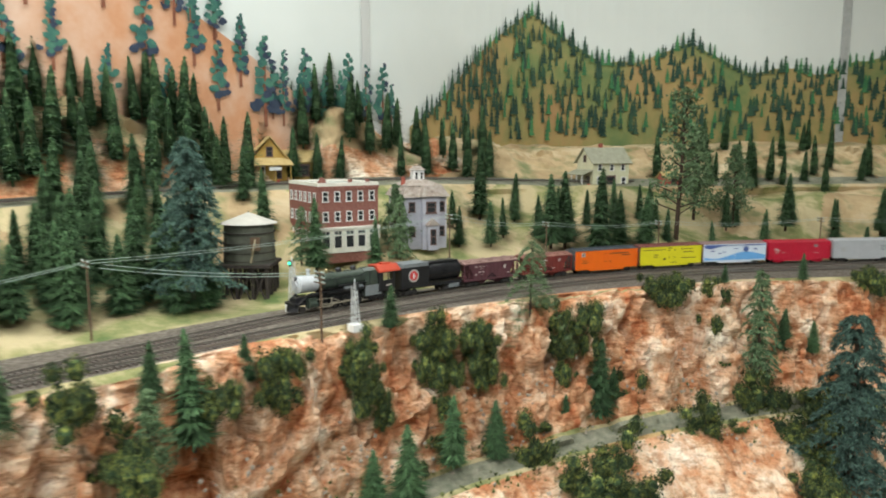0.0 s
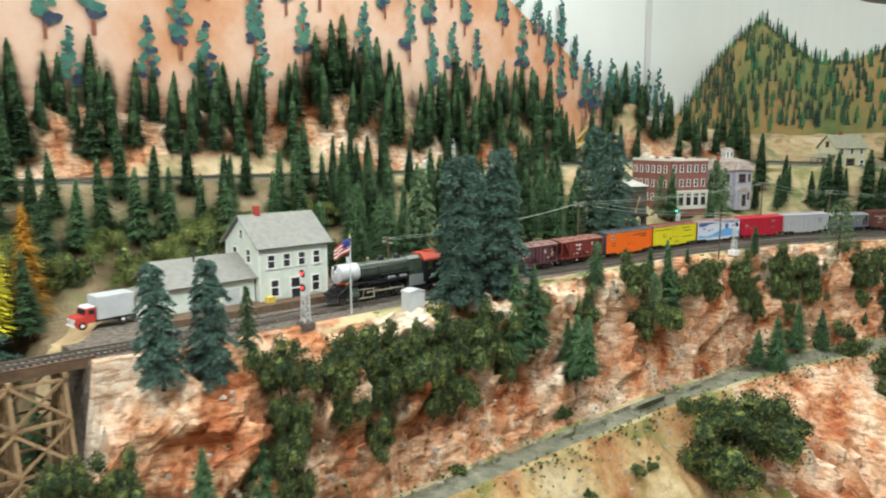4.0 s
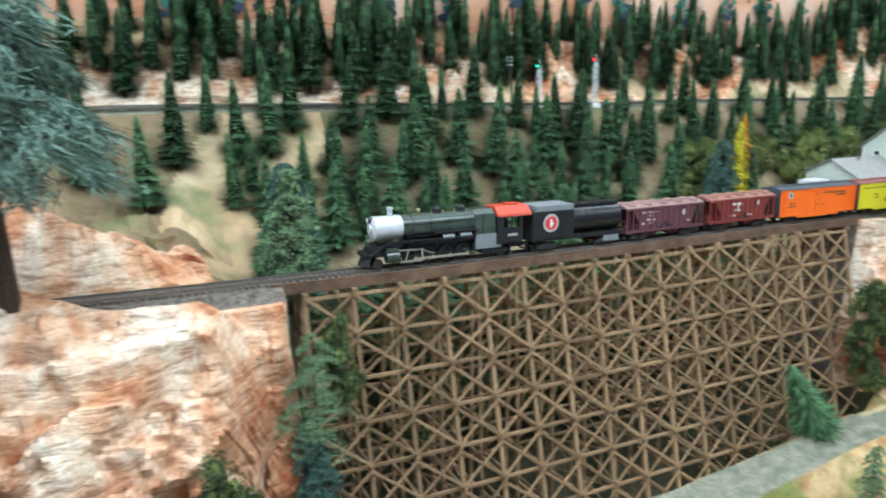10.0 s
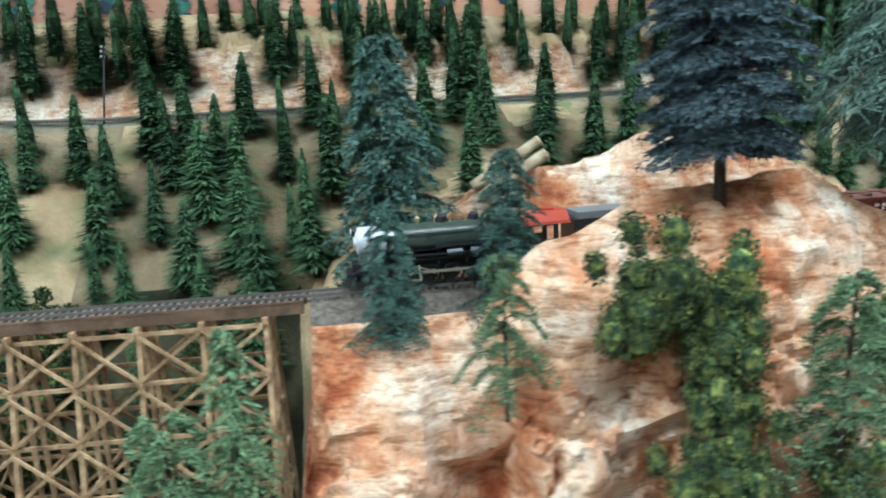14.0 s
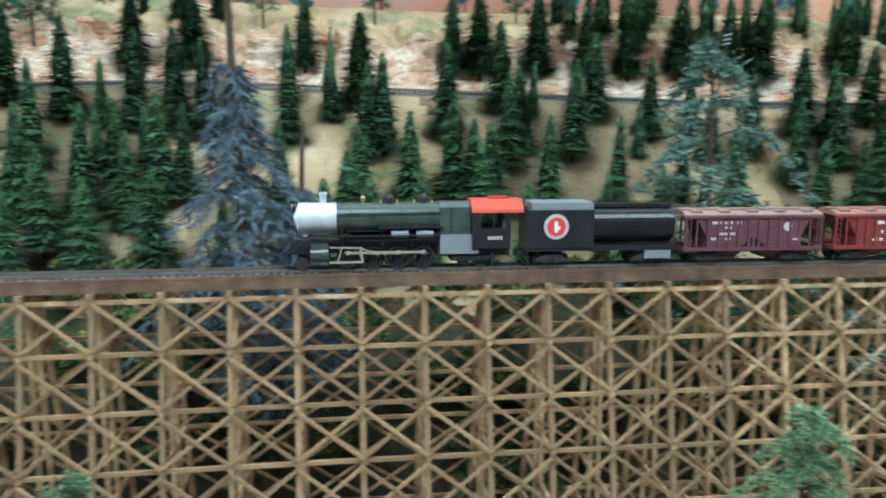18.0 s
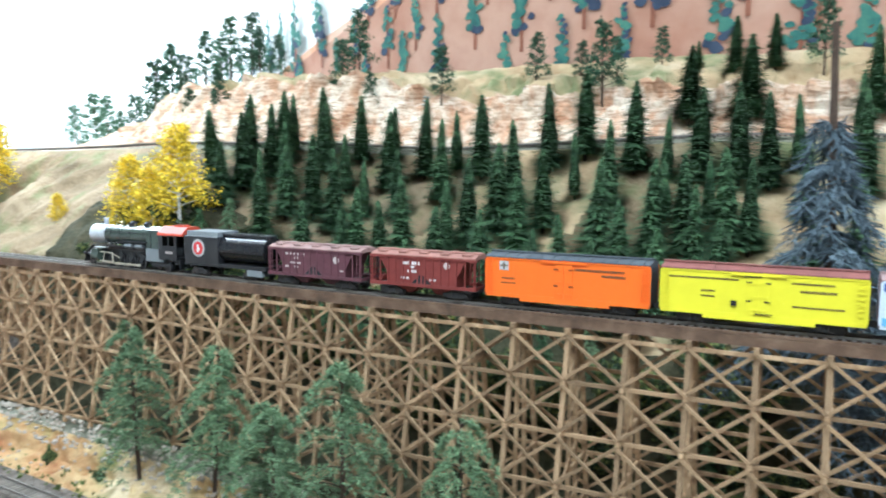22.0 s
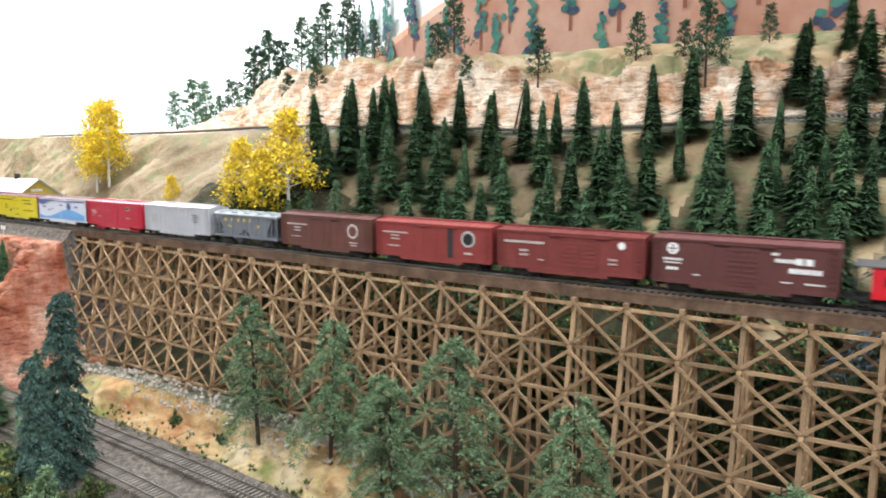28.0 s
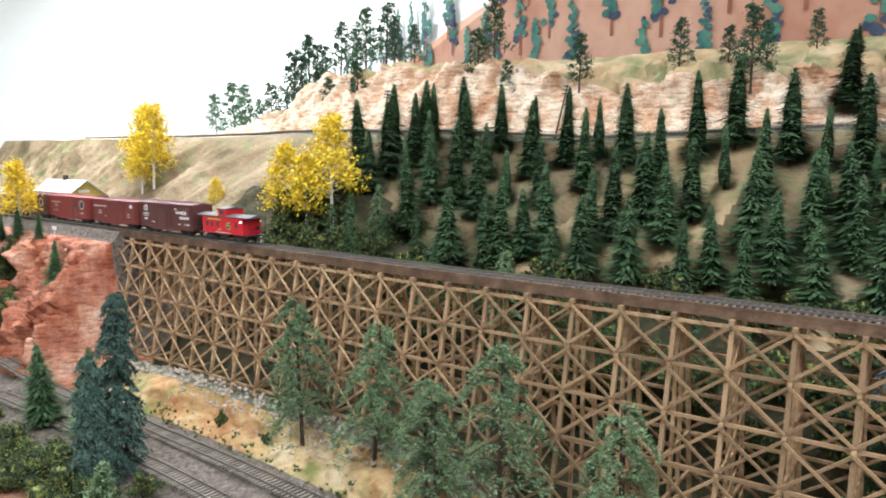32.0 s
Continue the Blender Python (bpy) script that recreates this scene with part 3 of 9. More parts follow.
def build_land():
    step = 0.0042
    cols = np.arange(-1.1, 8.3, step)
    ks = []
    for k, n in enumerate(ROWS_PER):
        ks += [k + i / n for i in range(n)]
    ks.append(len(ROWS_PER))
    dens = np.array(ks)
    rough = [0.022, 0.026, 0.004, 0.014, 0.026, 0.018, 0.010, 0.001, 0.001, 0.010, 0.012, 0.002, 0.002, 0.016, 0.006]
    rr0 = np.interp(dens, range(15), rough)
    verts, faces, mats = [], [], []
    for s in cols:
        p = profile(s)
        vv = np.interp(dens, range(15), p[:, 0])
        zz = np.interp(dens, range(15), p[:, 1])
        x, y, hx, hy = on_line(s)
        valley = 2.95 < s < 3.72 or 4.44 < s < 6.44
        crag = 3.74 < s < 4.42
        for k, v, z, r in zip(ks, vv, zz, rr0):
            rocky = 2.6 < k < 6.6 and not valley or k < 2.0 and s < 2.0 or crag and 8.1 < k < 10.2 or 12.1 < k < 13.6
            if 6.5 < k < 8.5 and z > 0.09:
                base = bed_z(s)
                top = max(0.0, rail_z(s) - 0.0046 - base)
                lift = top * min(1.0, max(0.0, (0.036 - abs(v)) / 0.012))
                z = base + lift if abs(v) < 0.03 else max(min(z, base + 0.0005 if s < 3.7 else z), base + lift)
            if rocky:
                if crag and 4.7 < k < 7.3:
                    r *= 0.5
                off = r * rock_relief(s, v, z, k)
            else:
                q = Vector((s, v, z))
                off = r * (noise.turbulence(q * 9, 3, False) - 0.5 + 0.3 * noise.noise(q * 60))
                if s > 4.4 and 8.6 < k < 11.0:
                    off += min(1.0, (s - 4.4) * 2) * min(1.0, (11.0 - k) * 3) * 0.020 * (noise.ridged_multi_fractal(Vector((s * 7 + z * 5, v * 4, z * 6)), 0.9, 2.1, 4, 1.0, 2.0) * 0.5 - 0.6)
                if s < 1.5 and k > 8.6 and not 10.8 < k < 12.2:
                    off += min(1.0, (1.5 - s) * 4) * 0.035 * noise.noise(Vector((s * 5.5, v * 7, 4.0)))
            verts.append((x + hy * (v - off) + hx * 0.25 * off, y - hx * (v - off) + hy * 0.25 * off, z + 0.7 * off))
    m = len(ks)
    for i in range(len(cols) - 1):
        v_at = np.interp(dens, range(15), profile(cols[i])[:, 0])
        for j in range(m - 1):
            a = i * m + j
            faces.append((a, a + m, a + m + 1, a + 1))
            k, s = int(ks[j]), cols[i]
            wob = noise.noise(Vector((s * 6, ks[j] * 0.8, 3.0)))
            # valleys take slot 8, the earth with the trestles' shade in its colour
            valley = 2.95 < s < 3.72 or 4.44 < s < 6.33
            if 5.0 < ks[j] < 6 and 5.3 + 0.1 * wob < s < 6.4:
                mt = 5
            elif k == 2 and s < 3.0 and not 2.1 < ks[j] < 2.8:
                mt = 3 if wob > -0.1 else 1
            elif k == 0 and 1.9 < s < 2.95 and -0.325 < v_at[j] < -0.272:
                mt = 5
            elif k == 2:
                mt = 4 if s > 5.3 + 0.2 * wob else 5
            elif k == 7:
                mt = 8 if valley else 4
            elif k == 11:
                mt = 5
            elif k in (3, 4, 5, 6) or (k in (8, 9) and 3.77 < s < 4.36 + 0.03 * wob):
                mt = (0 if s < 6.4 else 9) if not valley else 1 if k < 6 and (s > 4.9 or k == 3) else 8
                if k == 9 and ks[j] > 9.6 + 0.2 * wob:
                    mt = 7
                if k == 6 and s < 2.75 and wob > 0:
                    mt = 3
            elif k in (0, 1):
                mt = 0 if s < 1.9 + 0.3 * wob else 9 if s > 5.95 + 0.2 * wob else 1
            elif k in (9, 10, 8):
                mt = 3 if s < 2.4 and (wob > 0.0 or s > 1.5 and k < 9) else 2 if s < 2.4 or wob < -0.18 and s < 5.9 else 7
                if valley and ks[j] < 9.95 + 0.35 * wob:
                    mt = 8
            else:
                mt = 6 if k == 12 and s > 3.4 + 0.4 * wob else 0 if s < 3.6 and s > 1.2 and wob > -0.15 else 2
            mats.append(mt)
    me = bpy.data.meshes.new("ground")
    me.from_pydata(verts, [], faces)
    for mm in (M_ROCK, M_TAN, M_HILL, M_GRASS, M_BALLAST, M_GRIT, M_PALE, M_SLOPE, M_SHADED_EARTH, M_REDROCK):
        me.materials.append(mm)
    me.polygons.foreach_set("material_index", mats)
    me.polygons.foreach_set("use_smooth", [True] * len(mats))
    me.update()
    me.set_sharp_from_angle(angle=math.radians(34))
    return tagged(new("ground", me), "plaster scenery of cliffs, tan slopes and roadbeds", "ground", kind="structure")


build_land()

# ---- room and painted backdrop ----
M_WALL = material("painted_wall", [(0.76, 0.79, 0.76), (0.82, 0.85, 0.82)], 2, 0.8, bump=0.05, bump_scale=40)
M_CEIL = material("ceiling_paint", [(0.60, 0.60, 0.58), (0.70, 0.70, 0.68)], 3, 0.9)
M_FLOOR = material("carpet", [(0.24, 0.23, 0.22), (0.32, 0.31, 0.30)], 80, 0.95)
BACK = smooth_line([(4.2, 2.6), (3.2, 2.75), (1.9, 2.85), (0.9, 2.75), (0.27, 2.44), (-0.2, 1.83), (-0.6, 1.34), (-0.95, 0.92), (-1.42, 0.32), (-1.83, -0.16),
                    (-2.3, -0.66), (-2.83, -1.12), (-3.25, -1.47), (-3.9, -1.8), (-4.7, -2.05), (-5.5, -2.4), (-6.2, -3.0), (-6.55, -4.0), (-6.6, -5.15)], 12)


def build_wall(name, line, z0, z1, thick, mat, label):
    s = Soup()
    n = len(line)
    d = np.gradient(line, axis=0)
    d /= np.hypot(d[:, 0], d[:, 1])[:, None]
    nrm = np.stack([d[:, 1], -d[:, 0]], 1)
    vs = []
    for (x, y), (a, b) in zip(line, nrm):
        vs += [(x, y, z0), (x, y, z1), (x + a * thick, y + b * thick, z1), (x + a * thick, y + b * thick, z0)]
    fs = []
    for i in range(n - 1):
        o = 4 * i
        for k in range(4):
            fs.append((o + k, o + 4 + k, o + 4 + (k + 1) % 4, o + (k + 1) % 4))
    s.add(vs, fs)
    ob = new(name, s.mesh(name, mat))
    return tagged(ob, label, "wall", kind="structure")


build_wall("backdrop", BACK, -1.1, 1.45, 0.02, M_WALL, "pale curved backdrop wall behind the layout")


def room_box(name, x0, x1, y0, y1, z0, z1, mat, label, cat):
    return tagged(new(name, Soup().box(x0, x1, y0, y1, z0, z1).mesh(name, mat)), label, cat, kind="structure")


room_box("floor", -7.2, 4.6, -5.2, 3.2, -1.15, -1.1, M_FLOOR, "dark carpet floor of the aisle", "floor")
room_box("ceiling", -7.2, 4.6, -5.2, 3.2, 1.45, 1.5, M_CEIL, "pale ceiling of the room", "ceiling")
room_box("wall_south", -7.2, 4.6, -5.3, -5.2, -1.15, 1.5, M_WALL, "pale painted wall across the aisle", "wall")
room_box("wall_north", -7.2, 4.6, 3.2, 3.3, -1.15, 1.5, M_WALL, "pale painted wall", "wall")
room_box("wall_west", -7.3, -7.2, -5.2, 3.2, -1.15, 1.5, M_WALL, "pale painted wall", "wall")
room_box("wall_east", 4.6, 4.7, -5.2, 3.2, -1.15, 1.5, M_WALL, "pale painted wall", "wall")

# ---- trestles ----
UNIT = Soup().box(0, 1, -0.5, 0.5, -0.5, 0.5).mesh("timber", M_TIMBER)


def timber(name, parent, p, q, w, h):
    p, q = Vector(p), Vector(q)
    d = q - p
    a = d.normalized()
    side = a.cross(Vector((0, 0, 1)))
    side = side.normalized() if side.length > 1e-3 else Vector((1, 0, 0))
    up = side.cross(a)
    ob = new(name, UNIT)
    ob.parent = parent
    m = Matrix((a * d.length, side * w, up * h)).transposed().to_4x4()
    m.translation = p
    ob.matrix_basis = m
    return ob


def sweep(a, b, v, z, w, h, step=0.02):
    """A bar of one piece along the line from a to b; v and z may be functions of s."""
    out = Soup()
    n = max(2, int(abs(b - a) / step))
    fv, fz = (v if callable(v) else lambda q: v), (z if callable(z) else lambda q: z)
    vs, fs = [], []
    for i in range(n + 1):
        q = a + (b - a) * i / n
        for dv, dz in ((-w / 2, -h / 2), (w / 2, -h / 2), (w / 2, h / 2), (-w / 2, h / 2)):
            vs.append(spot(q, fv(q) + dv, fz(q) + dz))
        if i:
            o = 4 * (i - 1)
            fs += [(o + k, o + (k + 1) % 4, o + 4 + (k + 1) % 4, o + 4 + k) for k in range(4)]
    fs += [(3, 2, 1, 0), (4 * n, 4 * n + 1, 4 * n + 2, 4 * n + 3)]
    return out.add(vs, fs)


STOREY = 0.0420


def trestle(bents, ground, label, single):
    """bents: s of each bent; single(i): whether the pieces of bay i are lifted out as parts."""
    top = thing("timber_trestle", Matrix.Identity(4), label, "trestle", "timber trestles")
    rest = Soup()

    def piece(name, i, p, q, w, h, own=True):
        if own and single(i):
            timber(name, top, p, q, w, h)
        else:
            rest.beam(p, q, w, h)

    z_top = RAIL_Z - 0.0148

    def at(s, v, z=0.0):
        return spot(s, v, z + rail_z(s) - RAIL_Z)

    lean = 0.21

    def edge(s, z, side):
        out = 0.0165 + (z_top - z) * lean * (1 if side < 0 else 0.9)
        return at(s, side * out, z)

    rng = random.Random(5)
    for i, s in enumerate(bents):
        zg = ground(s)
        n = int((z_top - zg) / STOREY + 0.6)
        piece("cap", i, at(s, -0.0235, z_top), at(s, 0.0235, z_top), 0.0042, 0.0046)
        bottom = max(zg - 0.02, z_top - n * STOREY - 0.01)
        for side, own in ((-1, True), (1, False)):
            piece("post", i, edge(s, z_top, side), edge(s, bottom, side), 0.0040, 0.0040, own)
        for k in range(1, n):
            z = z_top - k * STOREY
            out = 0.0165 + (z_top - z) * lean
            rest.beam(at(s, -out - 0.0052, z), at(s, -out + 0.002, z), 0.0036, 0.0036)
        for c in (-0.006, 0.006):
            rest.beam(at(s, c, z_top), at(s, c * 2.4, bottom), 0.0034, 0.0034)
        for k in range(1, n + 1):
            z = z_top - k * STOREY
            rest.beam(edge(s, z, -1) + Vector((0, 0, 0.0)), edge(s, z, 1), 0.0026, 0.0032)
            zc = z_top - (k - 1) * STOREY
            if i % 4 == 1:
                rest.beam(edge(s + 0.0028, zc - 0.002, -1), edge(s + 0.0028, z, 1), 0.0012, 0.0022)
                rest.beam(edge(s - 0.0028, zc - 0.002, 1), edge(s - 0.0028, z, -1), 0.0012, 0.0022)
            if i + 1 < len(bents):
                s2 = bents[i + 1]
                if z < ground(s2) - 0.03:
                    continue
                jit = rng.uniform(-0.0008, 0.0008)
                for side, own in ((-1, True), (1, False)):
                    o = 0.0036 * side
                    a0, b0 = edge(s, zc - 0.003 + jit, side), edge(s2, z + 0.003, side)
                    a1, b1 = edge(s, z + 0.003, side), edge(s2, zc - 0.003 + jit, side)
                    shift = at(s, o) - at(s, 0)
                    piece("brace", i, a0 + shift, b0 + shift, 0.0016, 0.0026, own and k < 8)
                    piece("brace", i, a1 + shift * 1.6, b1 + shift * 1.6, 0.0016, 0.0026, own and k < 8)
                    piece("girt", i, edge(s, z, side), edge(s2, z, side), 0.0026, 0.0031, own and k < 8)
        if i + 1 < len(bents):
            s2 = bents[i + 1]
            rest.beam(edge(s, z_top - 0.0045, -1), edge(s2, z_top - 0.0045, -1), 0.002, 0.0032)
    tagged(part("inner_timber", rest, M_TIMBER, top, "inner and far timbers"), kind="stuff")
    a, b = bents[0] - 0.03, bents[-1] + 0.03
    for side in (-1, 1):
        part("stringer", sweep(a, b, side * 0.0145, lambda q: rail_z(q) - 0.0086, 0.0065, 0.0080), M_DECK, top, "dark stained stringer")
        part("guard_timber", sweep(a, b, side * 0.0165, lambda q: rail_z(q) - 0.0032, 0.0022, 0.0022), M_DECK, top)
    return top


B1 = [2.948 + 0.0471 * i for i in range(17)]
B2 = [4.4504 + 0.0488 * i for i in range(42)]
trestle(B1, lambda s: -0.175, "tall brown timber trestle with crossed braces", lambda i: i < 17)
trestle(B2, lambda s: float(np.interp(s, [4.46, 5.1, 5.5, 5.8, 6.15, 6.45], [-0.13, -0.17, -0.10, -0.04, -0.036, -0.05])), "long brown timber trestle with crossed braces", lambda i: 9 <= i < 29)


# ---- track ----
def build_track(name, s0, s1, label, tie_part=None):
    top = thing(name, Matrix.Identity(4), label, "railway track", "railway tracks")
    for g in (-0.00825, 0.00825):
        part("rail", sweep(s0, s1, lambda q, g=g: track_v(q) + g, lambda q: rail_z(q) - 0.001, 0.0011, 0.0022), M_RAIL, top)
    rest = Soup()
    tie = Soup().box(-0.0013, 0.0013, -0.0145, 0.0145, -0.0022, 0).mesh("tie", M_TIE)
    rng = random.Random(2)
    n = int((s1 - s0) / 0.0062)
    count = 0
    for i in range(n):
        s = s0 + (s1 - s0) * i / n
        if tie_part and tie_part[0] < s < tie_part[1] and count < 300:
            o = new("tie", tie)
            o.parent = top
            o.matrix_basis = Matrix.Translation(spot(s, track_v(s), rail_z(s) - 0.0022)) @ pose(0, 0, 0, 0, 0, heading(s) + rng.uniform(-1, 1))
            count += 1
        else:
            rest.box(-0.0013, 0.0013, -0.0145, 0.0145, -0.0022, 0, Matrix.Translation(spot(s, track_v(s), rail_z(s) - 0.0022)) @ pose(0, 0, 0, 0, 0, heading(s) + rng.uniform(-1, 1)))
    tagged(part("tie_bed", rest, M_TIE, top), kind="stuff")
    return top


build_track("main_track", -1.0, 8.2, "single main track on dark ties", (4.6, 6.4))


def ledge_track(name, pts, label, n_parts=0, wood=None):
    """A track through (s, v, z) points, on ties."""
    top = thing(name, Matrix.Identity(4), label, "railway track", "railway tracks")
    pv = lambda q: float(np.interp(q, [a[0] for a in pts], [a[1] for a in pts]))
    pz = lambda q: float(np.interp(q, [a[0] for a in pts], [a[2] for a in pts]))
    for g in (-0.00825, 0.00825):
        part("rail", sweep(pts[0][0], pts[-1][0], lambda q, g=g: pv(q) + g, lambda q: pz(q) + 0.0032, 0.0011, 0.0022), M_RAIL, top)
    tie = Soup().box(-0.0013, 0.0013, -0.0145, 0.0145, -0.0022, 0).mesh("tie", wood or M_TIE)
    rest = Soup()
    n = int(abs(pts[-1][0] - pts[0][0]) / 0.0064)
    for i in range(n):
        q = pts[0][0] + (pts[-1][0] - pts[0][0]) * i / n
        m = Matrix.Translation(spot(q, pv(q), pz(q) + 0.0021)) @ pose(0, 0, 0, 0, 0, heading(q))
        if i < n_parts:
            o = new("tie", tie)
            o.parent, o.matrix_basis = top, m
        else:
            rest.box(-0.0013, 0.0013, -0.0145, 0.0145, -0.0022, 0, m)
    if rest.v:
        tagged(part("tie_bed", rest, wood or M_TIE, top), kind="stuff")
    return top


def ledge_z(k, ss, up=0.002):
    """Points (s, v, z) along the middle of the roadbed between corners k and k + 1 of the land's profile."""
    out = []
    for q in ss:
        p = profile(q)
        out.append((q, (p[k, 0] + p[k + 1, 0]) / 2, (p[k, 1] + p[k + 1, 1]) / 2 + up))
    return out


ledge_track("upper_track", ledge_z(11, np.arange(0.9, 7.6, 0.1)), "grey track along the upper ledge")
ledge_track("town_siding", [(q, track_v(q) - w, rail_z(q) - 0.0043) for q, w in ((-1.0, 0.062), (0.7, 0.062), (1.2, 0.062), (1.5, 0.062), (1.8, 0.060), (1.95, 0.050), (2.1, 0.034), (2.25, 0.016), (2.35, 0.004))], "second track through the town on brown ties")
M_GREYTIE = material("dusty_tie_wood", [(0.15, 0.13, 0.105), (0.27, 0.24, 0.20)], 200, 0.9, per_object=0.25)
ledge_track("lower_track", [(q, -0.150 if q < 6.3 else -0.150 - 0.07 * (q - 6.3), ground_z(q, -0.15) + 0.002) for q in (5.2, 5.7, 6.0, 6.2, 6.4, 6.7, 7.2)], "grey track on the lower level below the trestle", 300, M_GREYTIE)
ledge_track("lower_siding", [(q, v, ground_z(q, v) + 0.003) for q, v in ((5.2, -0.215), (5.7, -0.210), (6.0, -0.207), (6.2, -0.205), (6.4, -0.21), (7.2, -0.25))], "second grey track on the lower level", 250, M_GREYTIE)

# ---- trees ----
def conifer_mesh(seed, tiers=46, spikes=30, droop=0.25, ragged=0.35, base=0.20, power=0.62):
    """Crown of a bottle-brush tree one unit high: whorls of short fine bristles round a dark core."""
    rng = random.Random(seed)
    s = Soup()

    def reach(t):
        return base * min(1.0, 0.8 + 2.5 * t) * (1 - t) ** power * (1 + 0.13 * math.sin(t * 44 + seed)) + 0.010

    bend = rng.uniform(-0.02, 0.02)
    rings = 9
    for k in range(rings):
        t0, t1 = k / rings, (k + 1) / rings
        ring = []
        for t in (t0, t1):
            ring += [(math.cos(a) * reach(t) * 0.42 + bend * t, math.sin(a) * reach(t) * 0.42, 0.05 + 0.93 * t) for a in [2 * math.pi * q / 7 for q in range(7)]]
        s.add(ring, [(q, (q + 1) % 7, 7 + (q + 1) % 7, 7 + q) for q in range(7)])
    for k in range(tiers):
        t = (k + rng.random() * 0.6) / tiers
        z = 0.05 + 0.93 * t
        r = reach(t)
        num = max(7, int(spikes * (1 - 0.55 * t)))
        for j in range(num):
            a = 2 * math.pi * (j + rng.random()) / num
            rr = r * rng.uniform(1 - ragged, 1 + ragged * 0.55)
            d = Vector((math.cos(a), math.sin(a), 0))
            e = Vector((-d.y, d.x, 0)) * (0.009 + 0.085 * r) * rng.uniform(0.6, 1.3)
            root = d * r * 0.22 + Vector((bend * t, 0, z + 0.016 + rng.uniform(-0.008, 0.008)))
            tip = d * rr + Vector((bend * t, 0, z - droop * rr * rng.uniform(0.0, 0.5) + rng.uniform(-0.012, 0.016)))
            s.add([root + e, root - e, tip], [(0, 1, 2)])
    s.cyl((bend, 0, 0.92), (bend, 0, 1.0), 0.010, 0.001, 5)
    return s


def spruce_mesh(seed, tiers=9, boughs=11, base=0.26, power=0.7, tuft=0.05, gap=0.12, top=0.97, flat=0.35, droop=0.07, fine=1, dense=1):
    """Crown of layered boughs with many small needle tufts, one unit high."""
    rng = random.Random(seed)
    s = Soup()
    for k in range(tiers):
        t = k / tiers
        z = gap + (top - gap) * t
        r = base * (1 - t) ** power * rng.uniform(0.85, 1.12) + 0.02
        num = max(5, int(boughs * (1 - 0.45 * t)))
        for j in range(num):
            a = 2 * math.pi * (j + rng.random() * 0.8) / num
            ln = r * rng.uniform(0.65, 1.15)
            d = Vector((math.cos(a), math.sin(a), 0))
            e = Vector((-d.y, d.x, 0))
            n = 9 * fine + 3 * (dense - 1)
            zz = z + rng.uniform(-0.025, 0.025)
            for i in range(n):
                f = (i + 0.6) / n
                c = d * ln * f + Vector((0, 0, zz + 0.03 * math.sin(f * 3) - droop * f * f))
                for q in range(9 * dense):
                    u = Vector((rng.gauss(0, 1), rng.gauss(0, 1), rng.gauss(0, flat))).normalized()
                    g = (d * 0.8 + u).normalized()
                    sz = 0.6 * tuft * rng.uniform(0.5, 1.3)
                    side = g.cross(Vector((rng.gauss(0, 1), rng.gauss(0, 1), rng.gauss(0, 1)))).normalized() * sz * (0.22 if fine == 1 else 0.07)
                    c2 = c + e * rng.gauss(0, 0.18 * ln * (0.4 + f) * 0.6)
                    s.add([c2 - side, c2 + side, c2 + g * sz + Vector((0, 0, -(0.25 + 3 * droop) * sz))], [(0, 1, 2)])
    return s


def clump_mesh(seed, count, size, tuft=0.14, squash=0.8):
    """A cloud of small leaves over several round lumps, radius about one."""
    rng = random.Random(seed)
    s = Soup()
    lumps = [(Vector((rng.gauss(0, 0.44), rng.gauss(0, 0.44), rng.gauss(0, 0.36) * squash)), rng.uniform(0.22, 0.46)) for _ in range(size)]
    for c, r in lumps:
        for k in range(4):
            a0, a1 = math.pi * k / 4 - math.pi / 2, math.pi * (k + 1) / 4 - math.pi / 2
            ring = lambda a: [c + Vector((math.cos(t) * math.cos(a), math.sin(t) * math.cos(a), math.sin(a))) * r * 0.72 for t in [math.pi * q / 3 for q in range(6)]]
            s.add(ring(a0) + ring(a1), [(q, (q + 1) % 6, 6 + (q + 1) % 6, 6 + q) for q in range(6)])
    for _ in range(count):
        c, r = lumps[rng.randrange(size)]
        u = Vector((rng.gauss(0, 1), rng.gauss(0, 1), rng.gauss(0.25, 1))).normalized()
        p = c + u * r * rng.uniform(0.72, 1.12)
        w = Vector((rng.gauss(0, 1), rng.gauss(0, 1), rng.gauss(0, 1))).normalized()
        a = u.cross(w).normalized() * tuft * rng.uniform(0.4, 0.9)
        b = (u.cross(a).normalized() * rng.uniform(-1, 1) + u * rng.uniform(0.4, 1.3)) * tuft * rng.uniform(0.7, 1.3)
        s.add([p - a, p + a, p + b], [(0, 1, 2)])
    return s


